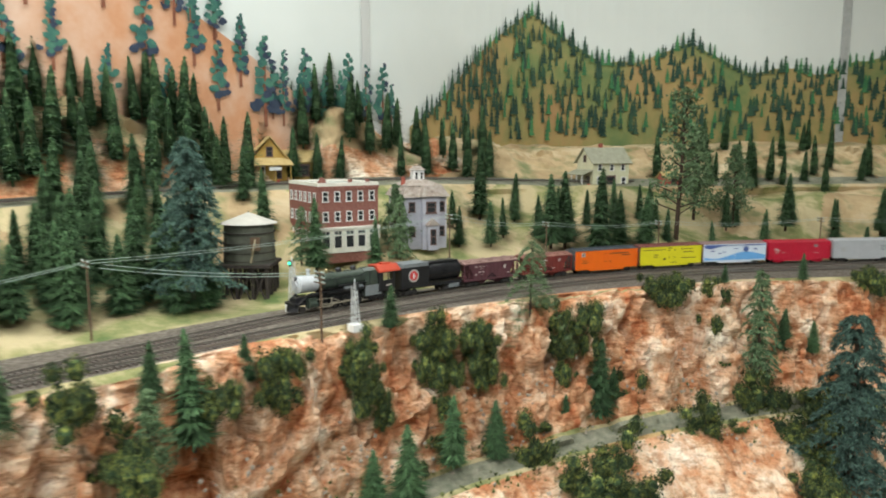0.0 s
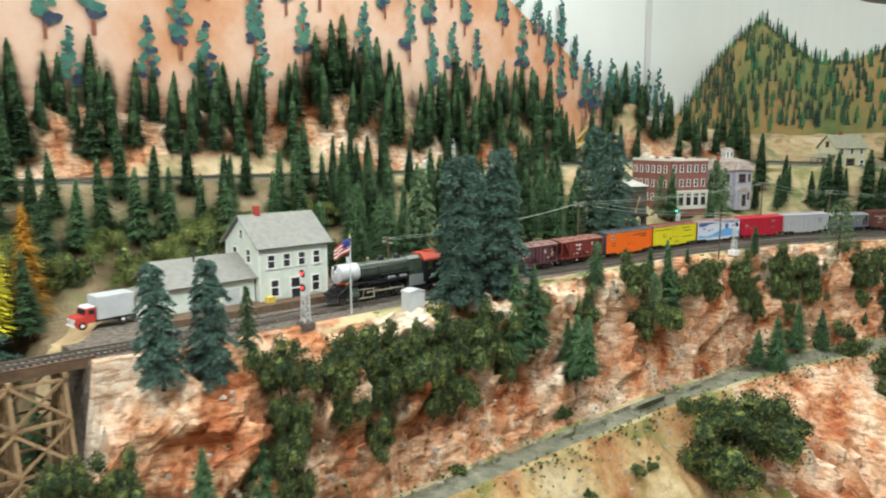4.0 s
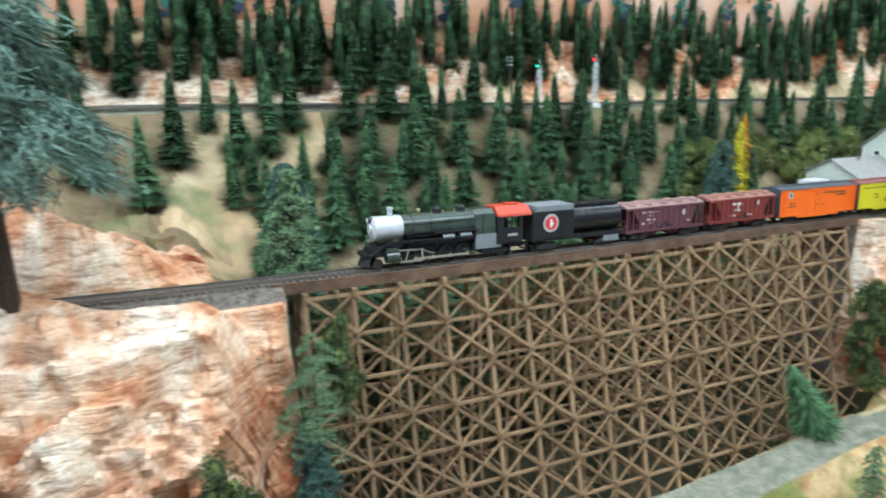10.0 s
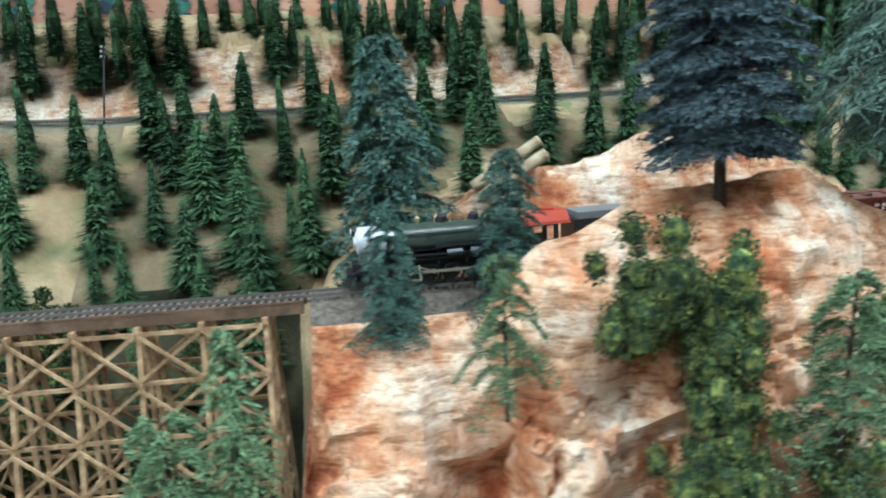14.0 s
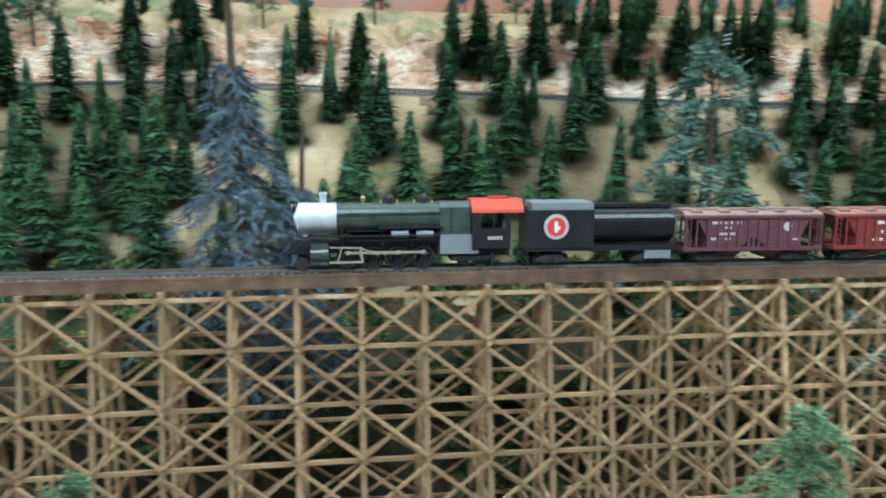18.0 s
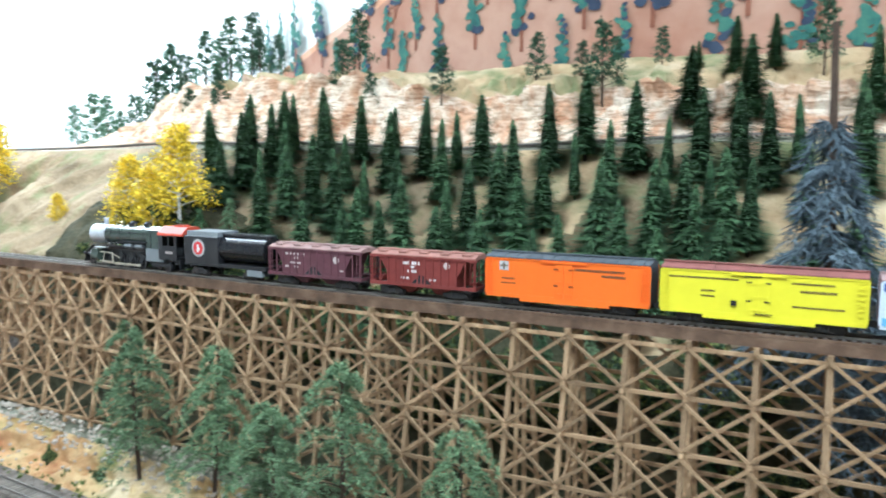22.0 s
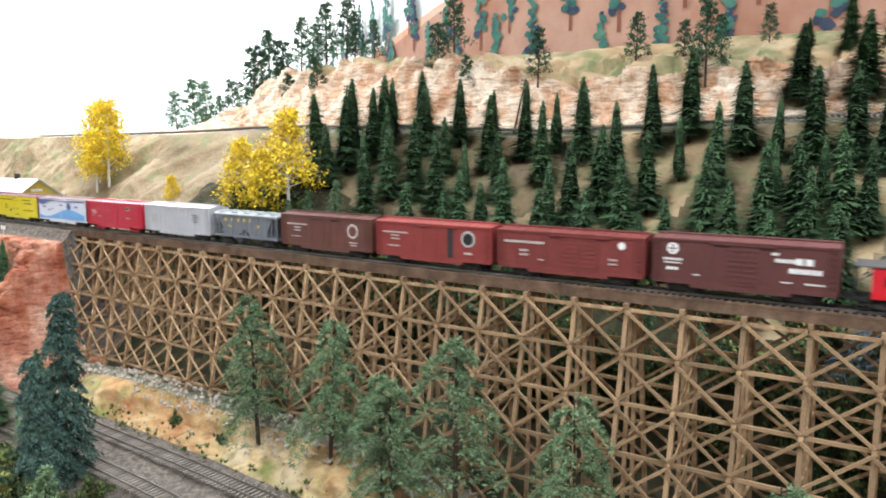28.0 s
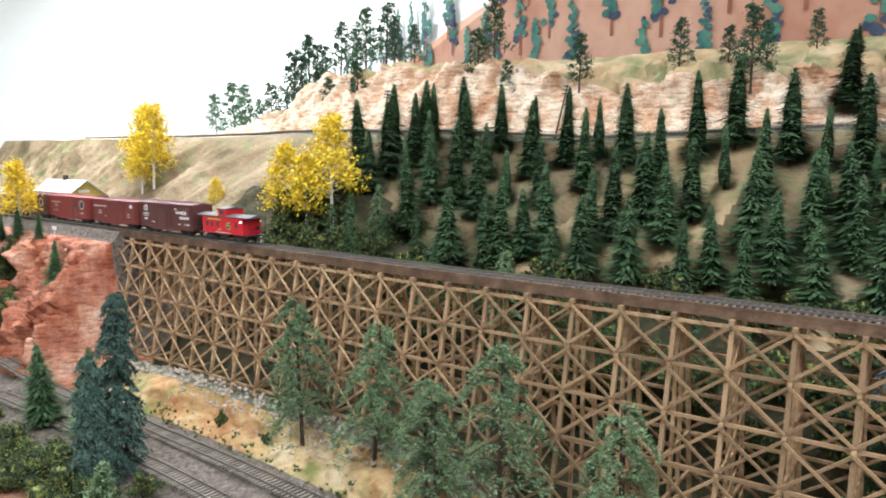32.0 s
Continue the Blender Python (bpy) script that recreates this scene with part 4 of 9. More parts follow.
def pine_mesh(seed, clumps=14, base=0.24, top=1.0, low=0.35, leaves=60, size=0.10, tuft=0.045, taper=0.75):
    """Open crown of separate needle clumps on limbs; returns crown and limbs."""
    rng = random.Random(seed)
    crown, limbs = Soup(), Soup()
    limbs.cyl((0, 0, -0.05), (0.01, 0.0, top * 0.95), 0.018, 0.004, 7)
    for k in range(clumps):
        t = (k + rng.random() * 0.5) / clumps
        z = low + (top - low) * t
        r = base * (1 - taper * t) * rng.uniform(0.5, 1.1)
        a = k * 2.4 + rng.random()
        c = Vector((math.cos(a) * r, math.sin(a) * r, z))
        limbs.cyl((0, 0, z - 0.06), c, 0.006, 0.003, 5)
        cs = size * rng.uniform(0.7, 1.2) * (1 - (taper - 0.3) * t)
        for _ in range(leaves):
            u = Vector((rng.gauss(0, 1), rng.gauss(0, 1), rng.gauss(0, 0.65)))
            p = c + u * cs * 0.55
            g = Vector((rng.gauss(0, 1), rng.gauss(0, 1), rng.gauss(0, 0.6) + 0.2)).normalized() * tuft * rng.uniform(0.6, 1.2)
            w = g.cross(Vector((rng.gauss(0, 1), rng.gauss(0, 1), rng.gauss(0, 1)))).normalized() * tuft * 0.28
            crown.add([p - w, p + w, p + g], [(0, 1, 2)])
    return crown, limbs


def droop_mesh(seed, limbs_n=26, reach=0.42, low=0.16, tuft=0.030, leaves=16, sag=0.30):
    """Uneven pine with long limbs that bend down at the tips, each clad in soft tufts; returns crown and limbs."""
    rng = random.Random(seed)
    crown, limbs = Soup(), Soup()
    lean = rng.uniform(-0.05, 0.05)
    limbs.cyl((0, 0, -0.05), (lean, 0, 0.97), 0.016, 0.004, 7)
    for k in range(limbs_n):
        t = (k + rng.random() * 0.7) / limbs_n
        z = low + (0.97 - low) * t
        ln = reach * (1 - 0.82 * t) * rng.choice((0.45, 0.7, 0.85, 1.0, 1.15)) + 0.03
        a = k * 2.4 + rng.uniform(-0.5, 0.5)
        d = Vector((math.cos(a), math.sin(a), 0))
        e = Vector((-d.y, d.x, 0))
        base = Vector((lean * z, 0, z))
        prev = base
        n = 8
        for i in range(1, n + 1):
            f = i / n
            c = base + d * ln * f + Vector((0, 0, ln * (0.22 * math.sin(f * 3.0) - sag * 1.5 * f * f)))
            limbs.cyl(prev, c, 0.0045 * (1.2 - f), 0.0040 * (1.1 - f) + 0.0006, 4, False)
            prev = c
            if f < 0.2:
                continue
            for _ in range(leaves):
                p = c + e * rng.gauss(0, 0.10 * ln + 0.008) + Vector((0, 0, rng.gauss(-0.008, 0.012))) + d * rng.gauss(0, 0.03 * ln)
                g = (d * 0.9 + e * rng.gauss(0, 0.9) + Vector((0, 0, rng.gauss(-0.15, 0.45)))).normalized() * tuft * rng.uniform(0.6, 1.3)
                w = g.cross(Vector((rng.gauss(0, 1), rng.gauss(0, 1), rng.gauss(0, 1)))).normalized() * tuft * 0.15
                crown.add([p - w, p + w, p + g], [(0, 1, 2)])
    return crown, limbs


def make_tree(name, crown, crown_mat, trunk, label, category, group, trunk_mat=M_BARK):
    ob = thing(name, Matrix.Translation((0, 0, -50)), label, category, group)
    part("crown", crown, crown_mat, ob)
    part("trunk", trunk, trunk_mat, ob)
    return ob


def stem(r=0.02, h=0.5):
    return Soup().cyl((0, 0, -0.04), (0, 0, h), r, r * 0.5, 7)


KINDS = {}
for k in range(4):
    KINDS["conifer", k] = make_tree("conifer_tree", conifer_mesh(k, 46, 36, 0.25, 0.45, (0.215, 0.235, 0.25, 0.27)[k], (0.66, 0.60, 0.54, 0.62)[k]), M_CONIFER, stem(0.022), "dark green bottle-brush conifer on the slope", "tree", "conifers")
for k in range(3):
    KINDS["spruce", k] = make_tree("spruce_tree", spruce_mesh(20 + k, 10, 13, 0.26, 0.6, 0.042, 0.10, 0.97, 0.35, 0.06, 1, 2), M_SPRUCE, stem(0.018, 0.8), "blue-green model spruce with layered boughs", "tree", "spruces")
for k in range(3):
    KINDS["fir", k] = make_tree("fir_tree", spruce_mesh(40 + k, 12, 10, 0.19, 0.8, 0.045, 0.06), M_CONIFER, stem(0.018, 0.8), "dark green fir with ragged boughs", "tree", "firs")
for k in range(3):
    KINDS["teal", k] = make_tree("teal_fir_tree", spruce_mesh(50 + k, 10, 9, 0.22, 0.7, 0.055, 0.08), M_TEAL, stem(0.016, 0.8), "grey-green fir with soft flocked boughs", "tree", "grey-green firs")
for k in range(3):
    c, l = pine_mesh(60 + k, 40, 0.27, 1.0, 0.16, 110, 0.10, 0.034, 0.95)
    KINDS["pine", k] = make_tree("pine_tree", c, M_TEAL, l, "grey-green pine with open clumps of needles", "tree", "pines")
for k in range(3):
    c, l = pine_mesh(70 + k, 24, 0.24, 1.0, 0.34, 110, 0.13, 0.04)
    KINDS["aspen", k] = make_tree("aspen_tree", c, M_YELLOW, l, "yellow autumn aspen with white trunk", "tree", "aspens", M_BIRCH)
for k in range(4):
    KINDS["bush", k] = make_tree("bush", clump_mesh(80 + k, 5200, 18, 0.056), M_BUSH, Soup().cyl((0, 0, -0.5), (0, 0, 0.2), 0.05, 0.03, 6), "dark green foliage clump on the rocks", "bush", "bushes")


for k in range(3):
    KINDS["shrub", k] = make_tree("shrub", clump_mesh(180 + k, 4200, 15, 0.062), M_OLIVE, Soup().cyl((0, 0, -0.5), (0, 0, 0.2), 0.05, 0.03, 6), "olive green foliage shrub on the slope", "bush", "bushes")
for k in range(4):
    c, l = droop_mesh(140 + k, (30, 26, 24, 30)[k], (0.34, 0.44, 0.40, 0.30)[k], 0.14, 0.026, 52, (0.30, 0.45, 0.22, 0.35)[k])
    KINDS["droop", k] = make_tree("drooping_pine_tree", c, M_TEAL, l, "grey-green pine with long drooping feathery limbs", "tree", "pines")
c, l = droop_mesh(151, 17, 0.52, 0.12, 0.034, 46, 0.40)
KINDS["open", 0] = make_tree("spreading_fir_tree", c, M_FEATHER, l, "grey-green fir with wide drooping limbs and a bare top", "tree", "grey-green firs")
for k in range(3):
    KINDS["brush", k] = make_tree("bush", clump_mesh(190 + k, 1500, 11, 0.095), M_BUSH, Soup().cyl((0, 0, -0.5), (0, 0, 0.2), 0.05, 0.03, 6), "green brush on the slope", "bush", "bushes")
KINDS["blue", 0] = make_tree("blue_spruce_tree", spruce_mesh(90, 11, 20, 0.25, 0.22, 0.034, 0.20, 0.99, 0.4, 0.05, 1, 4), M_BLUE, stem(0.022, 0.85), "tall blue spruce with dense layered boughs on the rock", "tree", "spruces")
KINDS["feather", 0] = make_tree("feathery_fir_tree", spruce_mesh(91, 9, 8, 0.31, 0.35, 0.070, 0.42, 0.97, 0.55, 0.15, 3, 2), M_FEATHER, stem(0.026, 0.9), "large grey-green fir with drooping feathery boughs", "tree", "grey-green firs")
KINDS["bluefeather", 0] = make_tree("grey_blue_fir_tree", spruce_mesh(92, 9, 6, 0.27, 0.9, 0.07, 0.10, 0.80, 0.4, 0.10, 2), M_SLATE, stem(0.016, 1.0), "grey-blue fir with a bare pointed top", "tree", "grey-green firs")
for k in range(2):
    KINDS["column", k] = make_tree("column_spruce_tree", spruce_mesh(130 + k, 11, 15, 0.165, 0.42, 0.045, 0.08, 0.98, 0.4, 0.05, 1, 2), M_SPRUCE, stem(0.02, 0.8), "narrow dark blue-green spruce with dense boughs", "tree", "spruces")
c_, l_ = pine_mesh(97, 34, 0.20, 1.0, 0.20, 60, 0.07, 0.030)
KINDS["tall", 0] = make_tree("tall_pine_tree", c_, M_TEAL, l_, "tall thin grey-green pine with open limbs", "tree", "pines")
KINDS["ycone", 0] = make_tree("yellow_cypress", conifer_mesh(93, 40, 30, 0.25, 0.4, 0.17, 0.5), M_YELLOWLEAF, stem(0.02), "bright yellow narrow tree", "tree", "autumn trees")
KINDS["ocone", 0] = make_tree("orange_cypress", conifer_mesh(94, 40, 30, 0.25, 0.4, 0.19, 0.5), M_ORANGE_LEAF, stem(0.02), "rusty orange narrow tree", "tree", "autumn trees")
for k in range(3):
    c, l = pine_mesh(110 + k, 22, 0.22, 1.0, 0.22, 80, 0.10, 0.042)
    KINDS["ridge", k] = make_tree("ridge_pine_tree", c, M_RIDGE, l, "sparse dark green pine along the ridge", "tree", "ridge pines")


def plant(kind, k, at_, h, turn=0.0, tilt=0.0, wide=1.0, label=""):
    src = KINDS[kind, k]
    ob = copy_thing(src, Matrix.Translation(at_) @ pose(0, 0, 0, tilt, 0, turn))
    ob.scale = (h * wide, h * wide, h)
    if label:
        ob["label"] = label
    return ob


RT = random.Random(11)


def grow(kind, variants, s, v, h, wide=1.0, z=None, label=""):
    zz = ground_z(s, v) - 0.004 if z is None else z
    return plant(kind, RT.randrange(variants), spot(s, v, zz), h, RT.uniform(0, 360), RT.uniform(-3, 3), wide, label)


# conifers on the long slopes: s, v, height
SLOPE = []
SLOPE += [(6.122, 0.288, 0.112), (6.07, 0.31, 0.112), (5.95, 0.232, 0.112), (5.904, 0.224, 0.112), (5.868, 0.303, 0.112), (5.768, 0.292, 0.112), (5.72, 0.329, 0.112), (5.692, 0.231, 0.112), (5.658, 0.252, 0.112),
          (5.65, 0.285, 0.112), (5.576, 0.357, 0.112), (5.522, 0.28, 0.112), (5.522, 0.231, 0.112), (5.504, 0.333, 0.112), (5.46, 0.231, 0.112), (5.424, 0.318, 0.112), (5.422, 0.236, 0.112), (5.38, 0.321, 0.112),
          (5.382, 0.244, 0.112), (6.076, 0.227, 0.112), (6.13, 0.221, 0.112), (6.056, 0.266, 0.112), (5.838, 0.181, 0.112), (5.776, 0.203, 0.112), (5.82, 0.33, 0.112), (5.62, 0.34, 0.112), (5.99, 0.31, 0.105)]
SLOPE += [(5.552, 0.189, 0.09), (5.486, 0.197, 0.1), (5.38, 0.178, 0.1), (5.514, 0.176, 0.08), (5.648, 0.178, 0.1), (5.712, 0.177, 0.1), (6.074, 0.183, 0.09), (5.982, 0.212, 0.1), (5.714, 0.212, 0.1), (5.58, 0.171, 0.09),
          (5.442, 0.179, 0.09), (5.804, 0.192, 0.09), (5.88, 0.205, 0.06), (5.744, 0.166, 0.07), (5.412, 0.215, 0.1), (5.36, 0.245, 0.1), (5.598, 0.259, 0.1), (5.618, 0.226, 0.1), (6.014, 0.254, 0.1), (5.976, 0.159, 0.1), (5.846, 0.159, 0.1), (5.906, 0.153, 0.1)]
SLOPE += [(5.384, 0.46, 0.11), (5.346, 0.312, 0.11), (5.242, 0.462, 0.11), (5.176, 0.355, 0.11), (5.17, 0.294, 0.11), (5.124, 0.235, 0.11), (5.076, 0.319, 0.11), (5.076, 0.252, 0.11), (5.014, 0.46, 0.11), (5.048, 0.203, 0.11), (5.006, 0.285, 0.11), (5.192, 0.192, 0.11),
          (5.46, 0.462, 0.10), (5.254, 0.309, 0.112), (5.05, 0.463, 0.112), (5.004, 0.353, 0.112), (5.012, 0.16, 0.112), (4.934, 0.464, 0.112), (4.926, 0.302, 0.112), (4.972, 0.233, 0.112), (4.868, 0.462, 0.112), (4.804, 0.464, 0.112), (4.728, 0.467, 0.112), (4.618, 0.463, 0.112)]
SLOPE += [(4.512, 0.258, 0.112), (4.356, 0.366, 0.112), (4.4, 0.249, 0.112), (4.422, 0.161, 0.112), (4.502, 0.202, 0.112), (4.18, 0.29, 0.112), (4.542, 0.287, 0.112), (4.622, 0.336, 0.112), (5.15, 0.301, 0.112), (5.058, 0.24, 0.1), (5.034, 0.234, 0.1), (5.176, 0.231, 0.1), (5.166, 0.177, 0.1), (5.258, 0.227, 0.1),
          (4.994, 0.304, 0.1), (4.89, 0.245, 0.1), (4.58, 0.332, 0.1), (4.482, 0.171, 0.1), (4.488, 0.134, 0.1), (4.354, 0.14, 0.1), (4.248, 0.143, 0.1), (4.75, 0.237, 0.1), (5.116, 0.178, 0.1), (5.212, 0.174, 0.1), (4.82, 0.33, 0.1), (4.70, 0.31, 0.1), (4.66, 0.22, 0.1), (4.86, 0.19, 0.1)]
SLOPE += [(4.66, 0.465, 0.11), (4.48, 0.467, 0.11), (4.422, 0.362, 0.11), (4.35, 0.462, 0.11), (4.312, 0.467, 0.11), (4.214, 0.35, 0.11), (4.19, 0.348, 0.11), (4.158, 0.456, 0.11), (3.948, 0.449, 0.11), (3.952, 0.34, 0.11), (3.906, 0.457, 0.11), (3.832, 0.455, 0.11), (3.91, 0.309, 0.11), (4.316, 0.212, 0.11), (3.882, 0.258, 0.11), (4.594, 0.296, 0.11), (4.55, 0.257, 0.11),
          (4.10, 0.30, 0.11), (4.06, 0.24, 0.10), (4.27, 0.27, 0.11), (3.78, 0.29, 0.11), (3.82, 0.22, 0.10), (4.0, 0.27, 0.1), (4.13, 0.23, 0.1), (4.36, 0.30, 0.11)]
SLOPE += [(3.696, 0.313, 0.105), (3.652, 0.33, 0.105), (3.612, 0.36, 0.105), (3.526, 0.353, 0.105), (3.512, 0.301, 0.105), (3.456, 0.371, 0.105), (3.538, 0.264, 0.105), (3.594, 0.224, 0.105), (3.51, 0.225, 0.105), (3.442, 0.296, 0.105), (3.404, 0.342, 0.105), (3.44, 0.25, 0.105), (3.366, 0.309, 0.105), (3.31, 0.373, 0.105), (3.4, 0.233, 0.105),
          (3.442, 0.203, 0.105), (3.316, 0.294, 0.105), (3.304, 0.254, 0.105), (3.282, 0.21, 0.105), (3.224, 0.302, 0.105), (3.154, 0.317, 0.105), (3.272, 0.182, 0.105), (3.18, 0.255, 0.105), (3.112, 0.294, 0.105), (3.084, 0.268, 0.105), (3.004, 0.328, 0.105), (3.044, 0.224, 0.105), (3.18, 0.205, 0.08)]
SLOPE += [(3.18, 0.339, 0.1), (3.024, 0.30, 0.1), (3.204, 0.227, 0.1), (3.124, 0.222, 0.1), (3.158, 0.286, 0.1), (3.618, 0.455, 0.1), (3.55, 0.461, 0.1), (3.472, 0.457, 0.1), (3.428, 0.463, 0.1), (3.386, 0.467, 0.1), (3.208, 0.472, 0.1), (3.128, 0.475, 0.1), (3.02, 0.466, 0.1), (2.974, 0.461, 0.1), (2.85, 0.465, 0.1), (2.758, 0.465, 0.1)]
for s_, v_, h_ in SLOPE:
    grow("conifer", 4, s_, v_, h_ * 1.06, RT.uniform(1.08, 1.3))


FAR = Soup()
FAR_CROWNS = [conifer_mesh(200 + k, 30, 24, 0.25, 0.42, 0.225 + 0.02 * k, 0.60) for k in range(3)]


def forest(s0, s1, a, b, count, spacing, lo, hi, far=False, gap=0.0):
    """Conifers scattered over a stretch; those beyond the upper line are joined."""
    placed = []
    for _ in range(4000):
        s, v = RT.uniform(s0, s1), RT.uniform(a, b)
        if len(placed) >= count:
            break
        if any((s - p) ** 2 + (v - q) ** 2 < spacing ** 2 for p, q in placed):
            continue
        if gap and not clear_of(s, v, gap) or abs(s - 2.06) < 0.055 and 0.26 < v < 0.42:
            continue
        placed.append((s, v))
        h = RT.uniform(lo, hi)
        if far:
            c = RT.choice(FAR_CROWNS)
            m = Matrix.Translation(spot(s, v, ground_z(s, v) - 0.004)) @ pose(0, 0, 0, RT.uniform(-4, 4), 0, RT.uniform(0, 360))
            FAR.add([m @ (Vector(p) * h) for p in c.v], c.f)
            FAR.cyl(m @ Vector((0, 0, -0.003)), m @ Vector((0, 0, h * 0.3)), h * 0.02, h * 0.015, 5)
        else:
            grow("conifer", 4, s, v, h)


def clear_of(s, v, gap=0.03):
    return all((s - p) ** 2 + (v - q) ** 2 > gap ** 2 for p, q, _ in SLOPE)


for _ in range(900):
    s_, v_ = RT.uniform(3.02, 6.1), RT.uniform(0.15, 0.36)
    if clear_of(s_, v_, 0.052) and not 3.7 < s_ < 4.35:
        SLOPE.append((s_, v_, RT.uniform(0.08, 0.11)))
        grow("conifer", 4, s_, v_, SLOPE[-1][2], RT.uniform(1.05, 1.3))
forest(2.95, 3.74, 0.09, 0.375, 42, 0.032, 0.08, 0.11, True, 0.030)
forest(4.36, 6.10, 0.15, 0.36, 24, 0.036, 0.07, 0.10, True, 0.036)
forest(3.70, 4.9, 0.475, 0.56, 52, 0.030, 0.08, 0.115, True)
forest(2.35, 3.75, 0.465, 0.55, 95, 0.024, 0.085, 0.125, True)
forest(1.66, 2.35, 0.48, 0.60, 62, 0.026, 0.10, 0.16, True)
forest(1.15, 1.50, 0.60, 0.74, 24, 0.032, 0.10, 0.14, True)
forest(1.50, 1.70, 0.62, 0.70, 14, 0.026, 0.10, 0.15, True)
forest(0.2, 0.85, 0.45, 0.85, 22, 0.06, 0.08, 0.13, True)
forest(2.02, 2.45, 0.14, 0.37, 46, 0.030, 0.09, 0.125)
forest(2.42, 2.95, 0.26, 0.37, 26, 0.036, 0.085, 0.11)
forest(1.83, 2.05, 0.14, 0.40, 26, 0.032, 0.09, 0.13)
forest(0.95, 1.42, 0.20, 0.32, 14, 0.045, 0.07, 0.10)
forest(0.2, 1.00, 0.13, 0.34, 13, 0.06, 0.06, 0.10)

# trees before the track and on the rocks: kind, s, v, foot z, height
FRONT_TREES = [
    ("column", 2.876, -.07, .107, .128), ("column", 2.822, -.065, .094, .139), ("fir", 2.78, -.06, .11, .085), 
    ("conifer", 2.35, -.085, .041, .127), ("conifer", 2.274, -.10, -.01, .098), ("conifer", 2.572, -.09, .039, .088), ("conifer", 2.872, -.135, -.016, .082), ("conifer", 2.188, -.07, .115, .069), ("conifer", 2.046, -.07, .10, .064), ("conifer", 2.01, -.085, .043, .13),
    ("conifer", 1.936, -.07, .093, .057), ("conifer", 1.71, -.06, .115, .06), ("droop", 1.455, -.065, .088, .13)]
FRONT_TREES += [
    ("conifer", 1.656, -.13, -.068, .10), ("conifer", 1.572, -.125, -.081, .088), ("conifer", 1.75, -.15, -.10, .12), ("conifer", 2.30, -.14, .005, .092), ("conifer", 1.342, -.105, -.069, .13), ("conifer", 1.304, -.10, -.057, .066), ("conifer", .928, -.10, -.008, .083), ("conifer", .864, -.10, -.011, .062),
    ("conifer", .86, -.055, .114, .052), ("conifer", 1.03, -.055, .116, .036), ("teal", 1.002, -.12, -.028, .193), ("conifer", 1.802, -.14, -.072, .069), ("conifer", 1.42, -.115, -.07, .055), ("spruce", .946, -.28, -.19, .32), ("teal", 2.354, .16, .13, .18), ("fir", 2.236, .10, .12, .10)]
FRONT_TREES += [
    ("conifer", 2.792, -.10, -.048, .10), ("spruce", 3.688, .08, .10, .16), ("teal", 3.14, -.22, -.155, .102), ("teal", 2.98, -.20, -.18, .09), ("conifer", 2.77, -.16, -.12, .043), ("droop", 3.712, -.085, .01, .11), ("spruce", 3.715, -.075, -.08, .13),
    ("blue", 4.118, -.095, .214, .22), ("feather", 3.924, -.094, .178, .245), ("pine", 3.70, .05, .112, .13), ("spruce", 4.35, -.05, .115, .12), ("spruce", 4.338, .06, .125, .25), ("spruce", 4.26, -.048, .13, .145), ("droop", 4.288, -.13, .09, .115), ("teal", 4.464, -.10, .03, .14)]
FRONT_TREES += [
    ("droop", 4.106, -.205, .02, .17), ("open", 4.86, .075, .11, .24), ("droop", 4.892, -.14, -.10, .19), ("droop", 4.694, -.10, -.07, .18), ("bluefeather", 5.238, .10, .02, .245), ("droop", 4.50, -.12, -.10, .215), ("bluefeather", 5.28, .095, .06, .335), ("droop", 5.66, -.085, -.06, .172),
    ("droop", 5.734, -.10, -.065, .13), ("droop", 5.54, -.085, -.085, .158), ("droop", 5.378, -.10, -.13, .175), ("droop", 5.932, -.085, -.055, .168), ("droop", 5.816, -.085, -.055, .158), ("droop", 5.71, -.12, -.085, .155), ("conifer", 6.50, -.10, .04, .10), ("conifer", 6.638, -.06, .119, .057)]
FRONT_TREES += [
    ("tall", .956, .215, .167, .31), ("conifer", .836, .244, .175, .088), ("teal", 1.542, .175, .160, .125), ("conifer", 1.688, .174, .162, .117), ("conifer", 1.704, .402, .259, .095), ("spruce", 1.846, .241, .19, .197), ("conifer", 1.306, .329, .21, .151),
    ("conifer", 1.228, .349, .214, .087), ("conifer", 1.16, .145, .152, .165), ("conifer", 1.24, .181, .164, .142), ("conifer", 1.048, .167, .155, .11), ("conifer", .624, .51, .247, .124), ("conifer", .70, .239, .173, .127), ("conifer", .586, .236, .172, .07),
    ("conifer", 1.10, .171, .157, .114), ("conifer", 1.214, .176, .163, .148), ("column", 2.468, -.053, .120, .21), ("column", 2.388, -.05, .119, .223), ("column", 2.338, .075, .127, .203), ("conifer", 2.43, .15, .13, .12), ("conifer", 2.47, .19, .14, .12), ("conifer", 2.40, .18, .14, .11), ("conifer", 2.49, .145, .13, .10), ("conifer", 2.52, .20, .14, .11), ("conifer", 2.36, .20, .15, .12), ("fir", 2.44, .215, .15, .13), ("spruce", 1.88, .157, .155, .216), ("conifer", 2.235, .07, .12, .12), ("teal", 2.19, -.067, .105, .085), ("conifer", 2.276, -.092, -.02, .099), ("conifer", 2.39, -.08, .031, .144), ("pine", 2.06, -.09, .02, .10), ("pine", .88, .30, .20, .20), ("pine", .80, .28, .19, .17), ("conifer", .50, .20, .165, .10), ("conifer", .44, .25, .18, .12)]
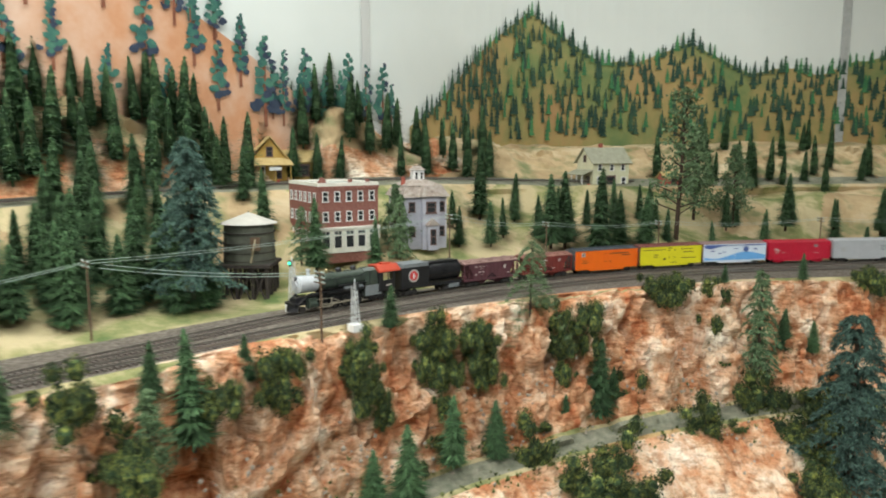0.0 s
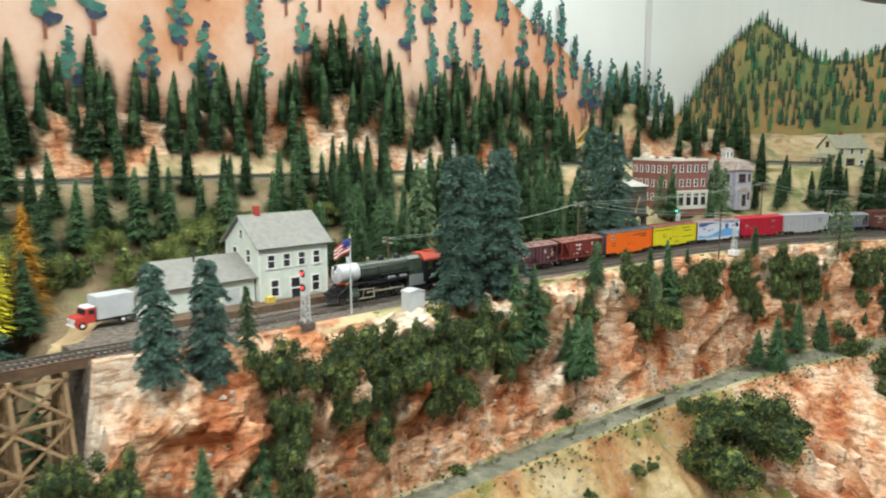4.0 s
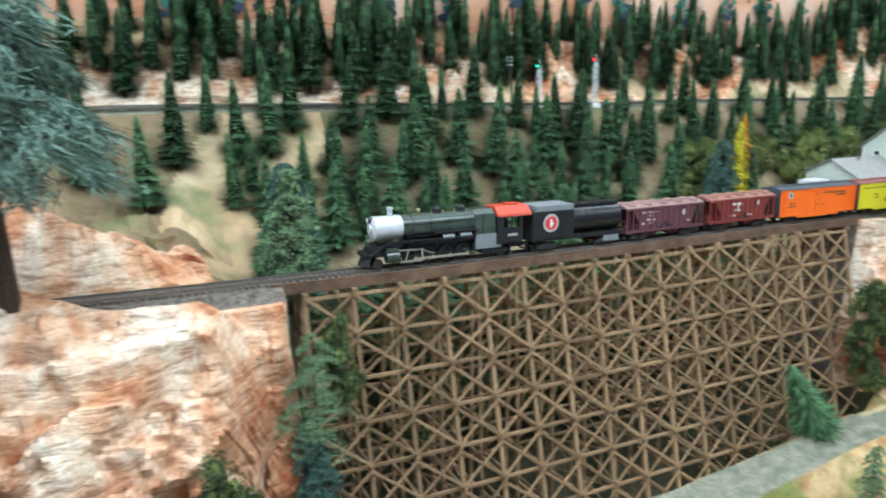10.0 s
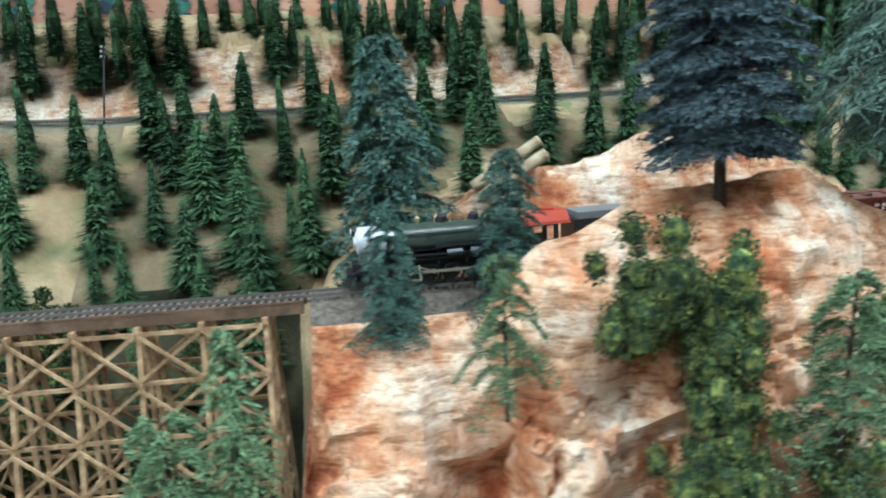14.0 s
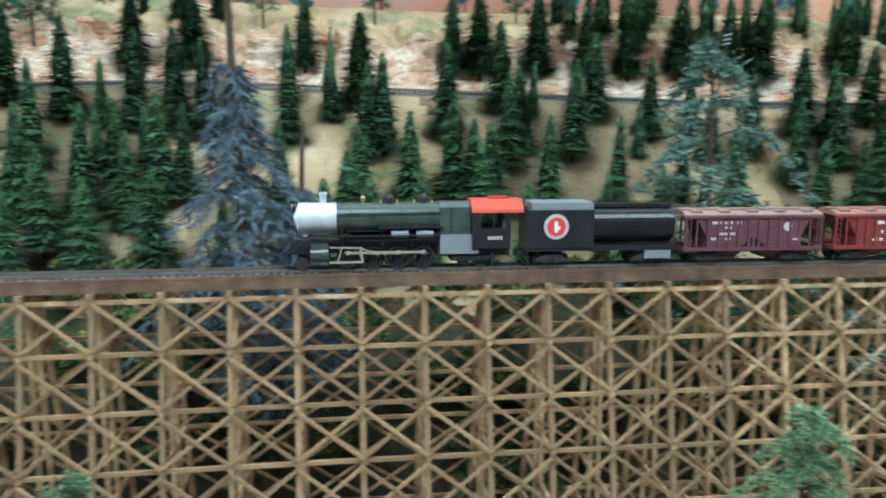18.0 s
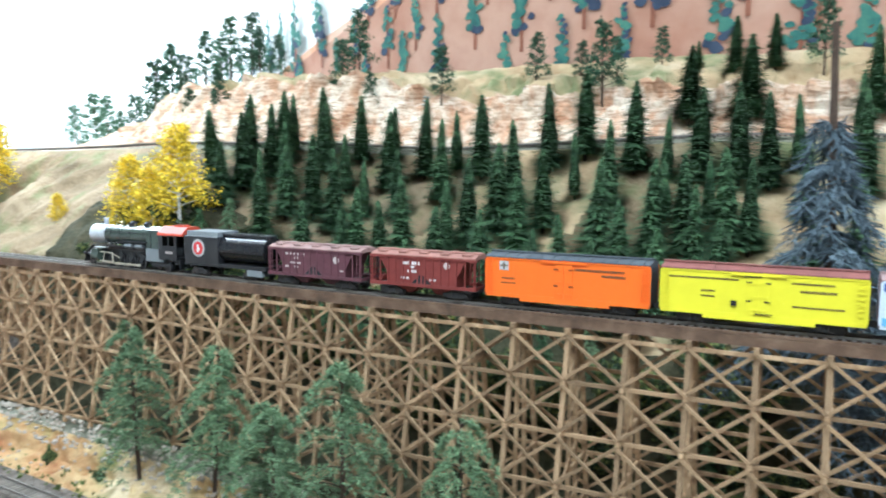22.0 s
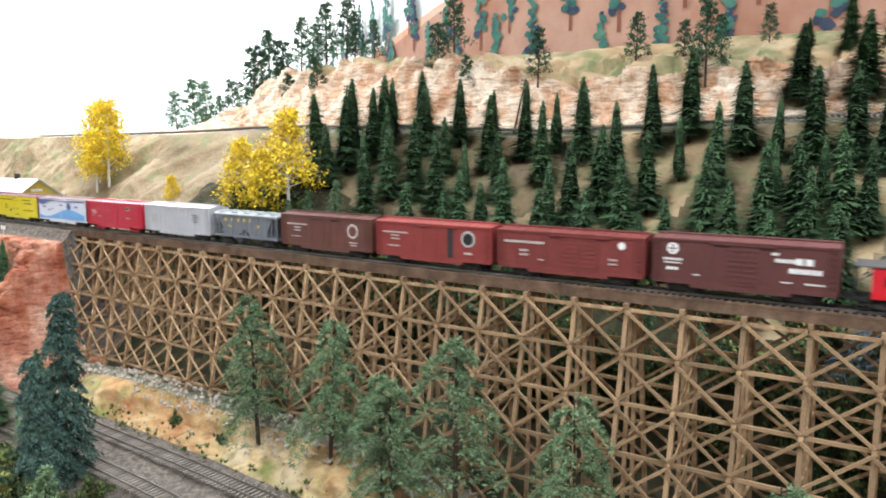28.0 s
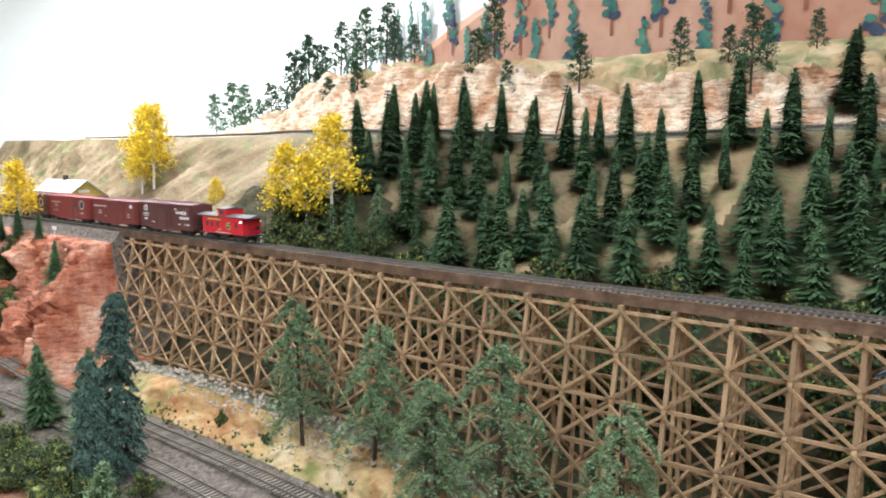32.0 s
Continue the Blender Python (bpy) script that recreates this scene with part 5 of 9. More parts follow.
FRONT_TREES += [
    ("column", 6.03, -.285, -.085, .165), ("column", 6.075, -.235, -.088, .225), ("conifer", 6.20, -.20, -.085, .12), ("conifer", 6.288, -.22, -.083, .113), ("pine", 5.90, -.34, -.09, .10), ("conifer", 6.72, -.06, .119, .06), ("conifer", 6.75, -.075, .115, .05),
    ("spruce", 2.985, .17, .09, .155), ("spruce", 3.03, .15, .07, .105), ("conifer", 2.93, .16, .12, .10), ("ycone", 2.962, .165, .12, .14), ("ocone", 2.92, .19, .13, .14), ("teal", 1.86, .19, .16, .16), ("teal", 1.70, .20, .17, .10), ("conifer", 1.60, .15, .15, .095), ("conifer", 1.70, .33, .21, .11), ("pine", 1.53, .21, .17, .12)]
for k_, s_, v_, z_, h_ in FRONT_TREES:
    n_ = {"conifer": 4, "droop": 4, "blue": 1, "open": 1, "feather": 1, "bluefeather": 1, "ycone": 1, "ocone": 1, "tall": 1, "column": 2}.get(k_, 3)
    grow(k_, n_, s_, v_, h_, 1.28 if k_ == "feather" and s_ < 4 else 0.72 if k_ == "column" and s_ > 5 else 1.0, z_ - 0.006)

plant("conifer", 1, spot(3.075, -.105, -.12), 0.125, heading(3.04) + 90, 33, 1.0, "leaning dark green conifer at the foot of the trestle")

# sparse pines along the ridge above the upper line: s, v, foot z, height
RIDGE = [(5.896, .50, .407, .098), (5.594, .50, .373, .123), (6.032, .50, .37, .075), (5.72, .53, .429, .091), (5.638, .53, .438, .07), (5.582, .54, .439, .066), (5.518, .56, .45, .066), (6.105, 0.567, .45, .121), (6.116, 0.528, .398, .116),
         (7.759, 0.987, .335, .17), (7.547, 0.961, .335, .20), (7.391, 0.914, .335, .18), (7.110, 0.776, .335, .114), (7.177, 0.871, .34, .17), (6.791, 0.652, .335, .206)]
RIDGE += [(6.795, 0.717, .40, .20), (6.746, 0.720, .44, .16), (6.647, 0.690, .46, .145), (6.562, 0.665, .46, .115), (6.538, 0.668, .465, .155), (6.454, 0.645, .465, .15), (6.410, 0.626, .465, .11), (6.323, 0.591, .455, .094), (6.517, 0.527, .345, .098), (6.415, 0.515, .347, .124), (5.30, .53, .42, .10), (5.15, .55, .43, .09), (4.95, .54, .42, .09)]
for s_, v_, z_, h_ in RIDGE:
    grow("ridge", 3, s_, v_, h_, 1.0, min(z_, ground_z(s_, v_) + 0.004) - 0.004)
for s_, v_, h_ in ((5.462, .55, .05), (5.41, .53, .09), (5.36, .55, .08)):
    grow("conifer", 4, s_, v_, h_)

# yellow aspens at the far end: s, v, foot z, height
for s_, v_, z_, h_ in ((6.86, .275, .175, .20), (6.76, .235, .185, .185), (6.80, .23, .17, .13), (6.181, .112, .150, .135), (6.124, .097, .145, .125), (6.082, .110, .160, .165), (6.43, .16, .16, .065), (6.72, -.055, .118, .135)):
    grow("aspen", 3, s_, v_, h_, 1.0, z_)

# bushes and foliage clumps: s, v, z of the middle, radius
BUSHES = [(2.138, -.10, .125, .036), (1.89, -.085, .100, .034), (1.772, -.08, .090, .029), (1.626, -.08, .080, .036), (1.644, -.09, .039, .028), (1.552, -.08, .058, .033), (1.408, -.075, .085, .031), (1.346, -.075, .078, .037), (1.414, -.085, .038, .031), (1.15, -.065, .105, .044), (1.19, -.067, .105, .035), (1.066, -.07, .086, .035),
          (1.986, -.10, .086, .030), (2.102, -.15, .055, .031), (1.912, -.095, .071, .030), (1.766, -.09, .044, .029), (1.166, -.16, -.10, .050), (1.026, -.15, -.086, .055), (1.524, -.15, -.079, .040), (1.326, -.16, -.115, .045), (.73, -.07, .103, .042), (1.284, -.10, -.051, .038)]
BUSHES += [(2.76, -.09, .086, .035), (2.686, -.085, .083, .041), (2.638, -.10, .041, .039), (2.762, -.11, .015, .031), (2.774, -.12, -.017, .025), (2.502, -.08, .068, .039), (2.408, -.075, .066, .038), (2.554, -.09, .057, .037), (2.096, -.085, .055, .040), (1.896, -.075, .094, .038), (1.778, -.08, .067, .033), (1.65, -.07, .088, .034),
           (2.972, -.09, .040, .031), (2.936, -.10, .022, .027), (2.636, -.075, .085, .035), (1.574, -.08, .084, .032), (2.988, -.09, .0, .025), (2.97, -.08, -.04, .03), (2.45, -.08, .095, .03), (2.33, -.075, .10, .025), (2.23, -.08, .07, .03)]
BUSHES += [(4.192, -.140, .168, .032), (4.206, -.150, .143, .026), (4.144, -.150, .155, .034), (4.156, -.160, .125, .030), (4.16, -.180, .090, .030), (4.0, -.165, .105, .036), (4.02, -.17, .10, .028), (3.968, -.128, .158, .026), (3.962, -.14, .13, .024), (3.804, -.155, .010, .030), (3.69, -.06, .085, .028), (4.194, -.21, .06, .03), (3.968, -.205, .040, .026), (4.102, -.21, .05, .026),
           (6.678, -.10, .088, .032), (6.624, -.12, .020, .036), (6.70, -.12, .05, .03), (5.796, -.40, -.06, .045), (5.802, -.42, -.04, .04), (5.90, -.38, -.06, .035), (6.058, -.108, -.060, .011), (5.968, -.11, -.065, .009)]
BUSHES += [(5.53, .10, .04, .035), (5.462, .12, .05, .030), (5.59, .10, .04, .030), (5.35, .10, .03, .03), (5.7, .10, .03, .03), (5.82, .10, .05, .028), (5.05, .10, .02, .03), (4.9, .10, .02, .03), (3.3, .10, -.05, .03), (3.5, .10, -.04, .03), (3.15, .11, .0, .03), (2.6, .22, .16, .034), (2.7, .22, .165, .036), (2.78, .23, .165, .034), (2.66, .26, .20, .03), (2.52, .22, .155, .03), (2.86, .22, .165, .032), (2.75, .28, .21, .028)]
for s_, v_, z_, r_ in BUSHES:
    r_ *= 1.3 if 3.78 < s_ < 4.25 else 1.0
    b_ = plant("bush", RT.randrange(4), spot(s_, v_, z_), r_ * RT.uniform(0.9, 1.1), RT.uniform(0, 360), RT.uniform(-10, 10))
    b_.scale = (b_.scale.x * (0.76 if v_ < 0 else 0.7), b_.scale.y * 0.70, b_.scale.z * (1.12 if z_ < 0.1 and v_ < 0 else 1.0))
    if z_ < 0.1 and v_ < 0 and r_ > 0.026 and not 1.84 < s_ < 2.3:
        q_ = plant("bush", RT.randrange(4), spot(s_ + RT.uniform(-0.01, 0.01), v_ - 0.012, z_ - 1.15 * r_), r_ * RT.uniform(0.55, 0.75), RT.uniform(0, 360))
        q_.scale = (q_.scale.x * 0.85, q_.scale.y * 0.85, q_.scale.z * 1.5)
for k_ in range(34):
    s_, v_ = RT.uniform(2.46, 3.02), RT.uniform(0.185, 0.30)
    plant("shrub", RT.randrange(3), spot(s_, v_, ground_z(s_, v_) + 0.012), RT.uniform(0.022, 0.036), RT.uniform(0, 360))
for k_ in range(22):
    s_, v_ = RT.uniform(0.75, 1.55), RT.uniform(-0.36, -0.19)
    plant("bush", RT.randrange(4), spot(s_, v_, ground_z(s_, v_) + 0.016), RT.uniform(0.030, 0.048), RT.uniform(0, 360))
for k_ in range(26):
    s_, v_ = RT.uniform(0.5, 2.9), RT.choice((-0.115, -0.108, -0.20))
    plant("bush", RT.randrange(4), spot(s_, v_, ground_z(s_, v_) + 0.003), RT.uniform(0.008, 0.016), RT.uniform(0, 360), label="small green tuft beside the lower track")
for k_ in range(170):
    s_ = RT.choice((RT.uniform(4.50, 6.2), RT.uniform(4.50, 6.2), RT.uniform(2.98, 3.7)))
    v_ = RT.uniform(0.075, 0.170)
    plant("brush", RT.randrange(3), spot(s_, v_, ground_z(s_, v_) + 0.010), RT.uniform(0.022, 0.036), RT.uniform(0, 360), label="green brush behind the trestle")
for k_ in range(46):
    s_ = RT.choice((RT.uniform(4.50, 6.2), RT.uniform(2.98, 3.7)))
    grow("fir" if k_ % 3 else "teal", 3, s_, RT.uniform(0.085, 0.15), RT.uniform(0.06, 0.11), label="dark fir on the slope behind the trestle")
for s_, v_, r_ in ((6.16, -.285, .034), (6.08, -.29, .036), (6.24, -.30, .034), (6.02, -.31, .03), (6.12, -.33, .036), (6.37, -.27, .026), (6.30, -.33, .036), (6.20, -.36, .04), (6.42, -.31, .03), (6.00, -.245, .016)):
    plant("bush", RT.randrange(4), spot(s_, v_, ground_z(s_, v_) + 0.01), r_, RT.uniform(0, 360), label="dark green bush beside the lower tracks")
# broad leafy trees on the lower slope
for s_, v_, z_, r_ in ((2.02, -.235, -.13, .062), (2.10, -.25, -.15, .055), (1.95, -.25, -.13, .05), (2.06, -.26, -.10, .05)):
    plant("bush", RT.randrange(4), spot(s_, v_, z_), r_, RT.uniform(0, 360), label="broad leafy green tree on the lower slope")


def rubble():
    rng = random.Random(77)
    rocks = Soup()

    def stone(s, v, r):
        c = spot(s, v, ground_z(s, v) + r * 0.25)
        m = pose(c.x, c.y, c.z, rng.uniform(0, 90), rng.uniform(0, 90), rng.uniform(0, 90))
        vs = [m @ (Vector(p).normalized() * r * rng.uniform(0.7, 1.25)) for p in ((1, 0, 0), (-1, 0, 0), (0, 1, 0), (0, -1, 0), (0, 0, 1), (0, 0, -1))]
        rocks.add(vs, [(0, 2, 4), (2, 1, 4), (1, 3, 4), (3, 0, 4), (2, 0, 5), (1, 2, 5), (3, 1, 5), (0, 3, 5)])

    for _ in range(900):
        s = rng.uniform(0.4, 2.9)
        p = profile(s)
        stone(s, p[3, 0] + rng.gauss(0.012, 0.012), rng.uniform(0.001, 0.0042))
    for _ in range(500):
        s = rng.uniform(0.4, 2.9)
        p = profile(s)
        stone(s, p[2, 0] - abs(rng.gauss(0, 0.05)), rng.uniform(0.001, 0.0036))
    for _ in range(450):
        s = rng.uniform(4.6, 6.4)
        stone(s, rng.gauss(-0.09, 0.022), rng.uniform(0.001, 0.003))
    for _ in range(700):
        s = rng.uniform(5.3, 6.35)
        stone(s, rng.uniform(-0.09, -0.05), rng.uniform(0.0015, 0.0042))
    for _ in range(420):
        s = rng.uniform(1.8, 2.95)
        stone(s, rng.gauss(-0.262, 0.012), rng.uniform(0.001, 0.0045))
    for _ in range(250):
        s = rng.uniform(2.7, 4.3)
        stone(s, rng.uniform(-0.34, -0.24), rng.uniform(0.001, 0.004))
    tagged(new("rubble", rocks.mesh("rubble", M_STONE)), "pale broken stones along the roadbeds", "stones", kind="stuff")


rubble()


def ground_tufts():
    """Low green and straw tufts along the edges of the roadbeds."""
    rng = random.Random(78)
    out = Soup()
    for _ in range(2600):
        s = rng.choice((rng.uniform(0.4, 2.95), rng.uniform(4.6, 6.4)))
        p = profile(s)
        v = rng.choice((p[3, 0] + rng.gauss(0.004, 0.008), p[2, 0] + rng.gauss(0.0, 0.008), p[2, 0] - abs(rng.gauss(0, 0.07 if s > 4 else 0.012))))
        c = spot(s, v, ground_z(s, v) - 0.001)
        h = rng.uniform(0.0025, 0.0065)
        for _ in range(7):
            d = Vector((rng.gauss(0, 1), rng.gauss(0, 1), 0)).normalized()
            e = Vector((-d.y, d.x, 0)) * h * 0.3
            out.add([c - e, c + e, c + d * h * rng.uniform(0.3, 1.0) + Vector((0, 0, h * rng.uniform(0.5, 1.0)))], [(0, 1, 2)])
    tagged(new("ground_cover", out.mesh("ground_cover", M_OLIVE)), "low olive green grass tufts along the roadbeds", "grass", kind="stuff")


ground_tufts()

# thicket below the depot
thicket = random.Random(5)
for s_, v_, z_, r_ in [(2.60, -.082, .086, .040), (2.53, -.080, .090, .038), (2.46, -.080, .083, .034), (2.655, -.085, .093, .034), (2.58, -.095, .055, .036), (2.625, -.092, .066, .036), (2.49, -.088, .060, .032)]:
    b_ = plant("bush", thicket.randrange(4), spot(s_, v_, z_), r_, thicket.uniform(0, 360), thicket.uniform(-10, 10))
    b_.scale = (b_.scale.x * 0.85, b_.scale.y * 0.75, b_.scale.z * 0.95)


def finish_trees():
    tagged(new("conifer_wood", FAR.mesh("conifer_wood", M_CONIFER)), "dark green conifer wood along the upper slope", "trees", kind="stuff")
    for ob in KINDS.values():
        for o in (*ob.children_recursive, ob):
            bpy.data.objects.remove(o)

# ---- train ----
M_BLACK = plain("engine_black", (0.018, 0.018, 0.020), 0.38, vary=0.35)
M_GLOSS = plain("tank_black", (0.014, 0.014, 0.016), 0.22, vary=0.2)
M_OLIVE = plain("boiler_green", (0.050, 0.066, 0.052), 0.22, vary=0.25)
M_SILVER = plain("smokebox_silver", (0.50, 0.52, 0.54), 0.5, 0.25, vary=0.25)
M_GREYMET = plain("firebox_grey", (0.20, 0.22, 0.23), 0.45)
M_ROD = plain("rod_steel", (0.55, 0.50, 0.40), 0.35, 0.6)
M_REDROOF = plain("roof_vermilion", (0.46, 0.06, 0.028), 0.5)
M_WHEEL = plain("wheel_grime", (0.035, 0.030, 0.027), 0.55, vary=0.3)
M_TRUCK = plain("truck_black", (0.028, 0.026, 0.025), 0.6, vary=0.3)
M_WHITE = plain("lettering_white", (0.78, 0.77, 0.74), 0.6)
M_FADED = plain("lettering_faded", (0.55, 0.48, 0.44), 0.6)
M_DARKINK = plain("lettering_dark", (0.10, 0.06, 0.03), 0.6)
M_GOLD = plain("lettering_yellow", (0.62, 0.47, 0.06), 0.6)
M_HERALD = plain("herald_red", (0.62, 0.05, 0.05), 0.5)
M_HERALDR = plain("herald_grey", (0.45, 0.44, 0.42), 0.5)
M_GLASS = plain("dark_window", (0.02, 0.022, 0.025), 0.08, spec=0.6, bump=0.0)
M_LAMP = glow("marker_lamp", (1.0, 0.93, 0.8), 2.5)
M_BRASS = plain("brass", (0.65, 0.55, 0.30), 0.3, 0.8)

WHEEL4 = Soup()
for sy in (-1, 1):
    WHEEL4.cyl((0, sy * 0.0080, 0), (0, sy * 0.0100, 0), 0.0047, n=14)
    WHEEL4.cyl((0, sy * 0.0072, 0), (0, sy * 0.0080, 0), 0.0053, n=14)
WHEEL4.cyl((0, -0.0072, 0), (0, 0.0072, 0), 0.0012, n=6)
WHEEL4_ME = WHEEL4.mesh("wheelset", M_WHEEL)
FRAME = Soup()
for sy in (-1, 1):
    y0, y1 = sorted((sy * 0.0108, sy * 0.0126))
    FRAME.prism([(-0.0125, 0.004), (-0.0125, 0.0062), (-0.005, 0.0092), (0.005, 0.0092), (0.0125, 0.0062), (0.0125, 0.004), (0.008, 0.0035), (0.004, 0.0022), (-0.004, 0.0022), (-0.008, 0.0035)], y0, y1)
    for k in range(3):
        FRAME.cyl((-0.0026 + 0.0026 * k, sy * 0.0128, 0.0034), (-0.0026 + 0.0026 * k, sy * 0.0128, 0.0076), 0.0011, n=6)
FRAME.box(-0.0035, 0.0035, -0.0108, 0.0108, 0.005, 0.0095)
FRAME_ME = FRAME.mesh("side_frame", M_TRUCK)
COUPLER_ME = Soup().box(-0.006, 0.002, -0.0014, 0.0014, 0.0085, 0.0112).box(-0.0005, 0.0035, -0.0026, 0.0022, 0.0075, 0.0122).mesh("coupler", M_TRUCK)


def put(name, me, parent, x=0.0, y=0.0, z=0.0, turn=0.0, label=""):
    ob = new(name, me)
    ob.parent = parent
    ob.matrix_basis = pose(x, y, z, 0, 0, turn)
    if label:
        ob["label"] = label
    return ob


def running_gear(car, half, inset=0.024, frame_me=None):
    for x in (half - inset, inset - half):
        tr = put("truck", frame_me or FRAME_ME, car, x)
        for dx in (-0.0098, 0.0098):
            put("wheel", WHEEL4_ME, tr, dx, 0, 0.0050)
    put("coupler", COUPLER_ME, car, half + 0.003)
    put("coupler", COUPLER_ME, car, -half - 0.003, turn=180)


def bars(car, mat, items, y=0.0165, name="lettering"):
    """Plain bars in place of words on both sides: (x, z, length, height), x forward."""
    for sy in (-1, 1):
        s = Soup()
        for x, z, ln, h in items:
            xx = x if sy > 0 else -x
            y0, y1 = sorted((sy * y, sy * (y + 0.00018)))
            k = max(1, int(ln / max(h * 0.9, 0.0012)))
            w = ln / k
            for i in range(k):
                x0 = xx - ln / 2 + i * w
                s.box(x0 + 0.12 * w, x0 + 0.88 * w, y0, y1, z - h / 2, z + h / 2)
        ob = part(name, s, mat, car)
    return ob


def disc(car, name, x, z, r, mat, y, n=22, both=True):
    for sy in ((-1, 1) if both else (1,)):
        xx = x if sy > 0 else -x
        ob = part(name, Soup().cyl((xx, sy * y, z), (xx, sy * (y + 0.00025), z), r, n=n), mat, car)
    return ob


def rungs(car, x, z0, z1, y, mat, n=6, w=0.0048):
    s = Soup()
    for k in range(n):
        z = z0 + (z1 - z0) * (k + 0.5) / n
        for sy in (-1, 1):
            s.beam((x - w / 2, sy * (y + 0.0008), z), (x + w / 2, sy * (y + 0.0008), z), 0.0004, 0.0005)
    for dx in (-w / 2, w / 2):
        for sy in (-1, 1):
            s.beam((x + dx, sy * (y + 0.0007), z0), (x + dx, sy * (y + 0.0007), z1), 0.0005, 0.0006)
    return part("ladder", s, mat, car, "side ladder")


def box_car(label, length, height, paint, roof, end=None, kind="plug", name="box_car", door_x=0.0, door_w=0.021, dark_door=False, wood=False, slats=False, truck_mat=None):
    car = thing(name, Matrix.Identity(4), label, "railway car", "train")
    half, y, z0 = length / 2, 0.0160, 0.0105
    end = end or paint
    s = Soup().box(-half, half, -y, y, z0, height - 0.004)
    part("body", s, paint, car, bevel=0.0004)
    ribs = Soup()
    n = 14 if not wood else 56
    for i in range(n + 1):
        x = -half + length * i / n
        if abs(x - door_x) < door_w * 0.55:
            continue
        for sy in (-1, 1):
            y0, y1 = sorted((sy * y, sy * (y + (0.0004 if not wood else 0.00012))))
            w = 0.0006 if not wood else 0.0009
            ribs.box(x - w, x + w, y0, y1, z0 + 0.0012, height - 0.0055)
    if slats:
        for k in range(9):
            z = z0 + 0.003 + k * 0.0033
            for sy in (-1, 1):
                y0, y1 = sorted((sy * y, sy * (y + 0.0005)))
                ribs.box(-half + 0.001, half - 0.001, y0, y1, z, z + 0.0018)
    part("side_panel", ribs, paint, car, split="rib")
    sill = Soup()
    for sy in (-1, 1):
        y0, y1 = sorted((sy * (y - 0.003), sy * (y + 0.0005)))
        sill.box(-half, half, y0, y1, z0 - 0.0015, z0 + 0.0012)
        sill.box(-half * 0.55, half * 0.55, y0, y1, z0 - 0.0042, z0 - 0.0015)
        sill.box(-half, half, *sorted((sy * y, sy * (y + 0.0007))), height - 0.0055, height - 0.0042)
    part("sill", sill, paint, car, split="sill_step")
    for x in (half, -half):
        e = Soup()
        for k in range(8):
            z = z0 + 0.003 + k * 0.0038
            sx = 1 if x > 0 else -1
            e.box(*sorted((x, x + sx * 0.0007)), -y * 0.92, y * 0.92, z, z + 0.0018)
        e.box(*sorted((x, x + (0.0005 if x > 0 else -0.0005))), -y, y, z0, height - 0.004)
        part("end_wall", e, end, car, split="end_rib")
    dr = Soup()
    for sy in (-1, 1):
        xx = door_x * sy
        y0, y1 = sorted((sy * y, sy * (y + 0.0009)))
        dr.box(xx - door_w / 2, xx + door_w / 2, y0, y1, z0 + 0.001, height - 0.0062)
        for k in range(7 if not wood else 3):
            z = z0 + 0.004 + k * (0.0042 if not wood else 0.010)
            y2, y3 = sorted((sy * (y + 0.0009), sy * (y + 0.0013)))
            dr.box(xx - door_w / 2 + 0.0008, xx + door_w / 2 - 0.0008, y2, y3, z, z + 0.0012)
        dr.box(xx - door_w * 0.02, xx + door_w * 0.02, y0, y1 + (0.0006 if sy > 0 else 0), z0 + 0.001, height - 0.0062)
        dr.box(xx - door_w / 2 - 0.012, xx + door_w / 2 + 0.012, *sorted((sy * y, sy * (y + 0.0016))), height - 0.0066, height - 0.0056)
    part("door", dr, paint, car, split="door_slat")
    if dark_door:
        s = Soup()
        for sy in (-1, 1):
            s.box(door_x * sy - door_w * 0.75, door_x * sy - door_w * 0.52, *sorted((sy * y, sy * (y + 0.0003))), z0 + 0.002, height - 0.0075)
        part("door_opening", s, M_GLASS, car, "dark gap of the half-open door")
    rf = Soup().xprism([(-y - 0.0009, height - 0.0042), (-y - 0.0009, height - 0.0034), (0, height - 0.0008), (y + 0.0009, height - 0.0034), (y + 0.0009, height - 0.0042)], -half - 0.0005, half + 0.0005)
    for i in range(13):
        x = -half + length * (i + 0.5) / 13
        for sy in (-1, 1):
            rf.beam((x, sy * 0.0165, height - 0.0033), (x, 0, height - 0.0006), 0.0008, 0.0007)
    part("roof", rf, roof, car)
    walkway = Soup()
    for k in (-1, 0, 1):
        walkway.box(-half - 0.001, half + 0.001, k * 0.0019 - 0.0008, k * 0.0019 + 0.0008, height - 0.0004, height + 0.0003)
    part("roof_walk", walkway, roof, car)
    rungs(car, half - 0.0035, z0, height - 0.005, y, paint, 8)
    rungs(car, -half + 0.0035, z0, height - 0.005, y, paint, 8)
    part("underframe", Soup().box(-half, half, -0.006, 0.006, 0.0075, z0).box(-0.018, 0.004, -0.0125, -0.007, 0.005, z0).box(-0.01, 0.014, 0.007, 0.0125, 0.0055, z0), M_TRUCK, car)
    fm = None
    if truck_mat:
        fm = FRAME_ME.copy()
        fm.materials.clear()
        fm.materials.append(truck_mat)
    running_gear(car, half, 0.026, fm)
    return car


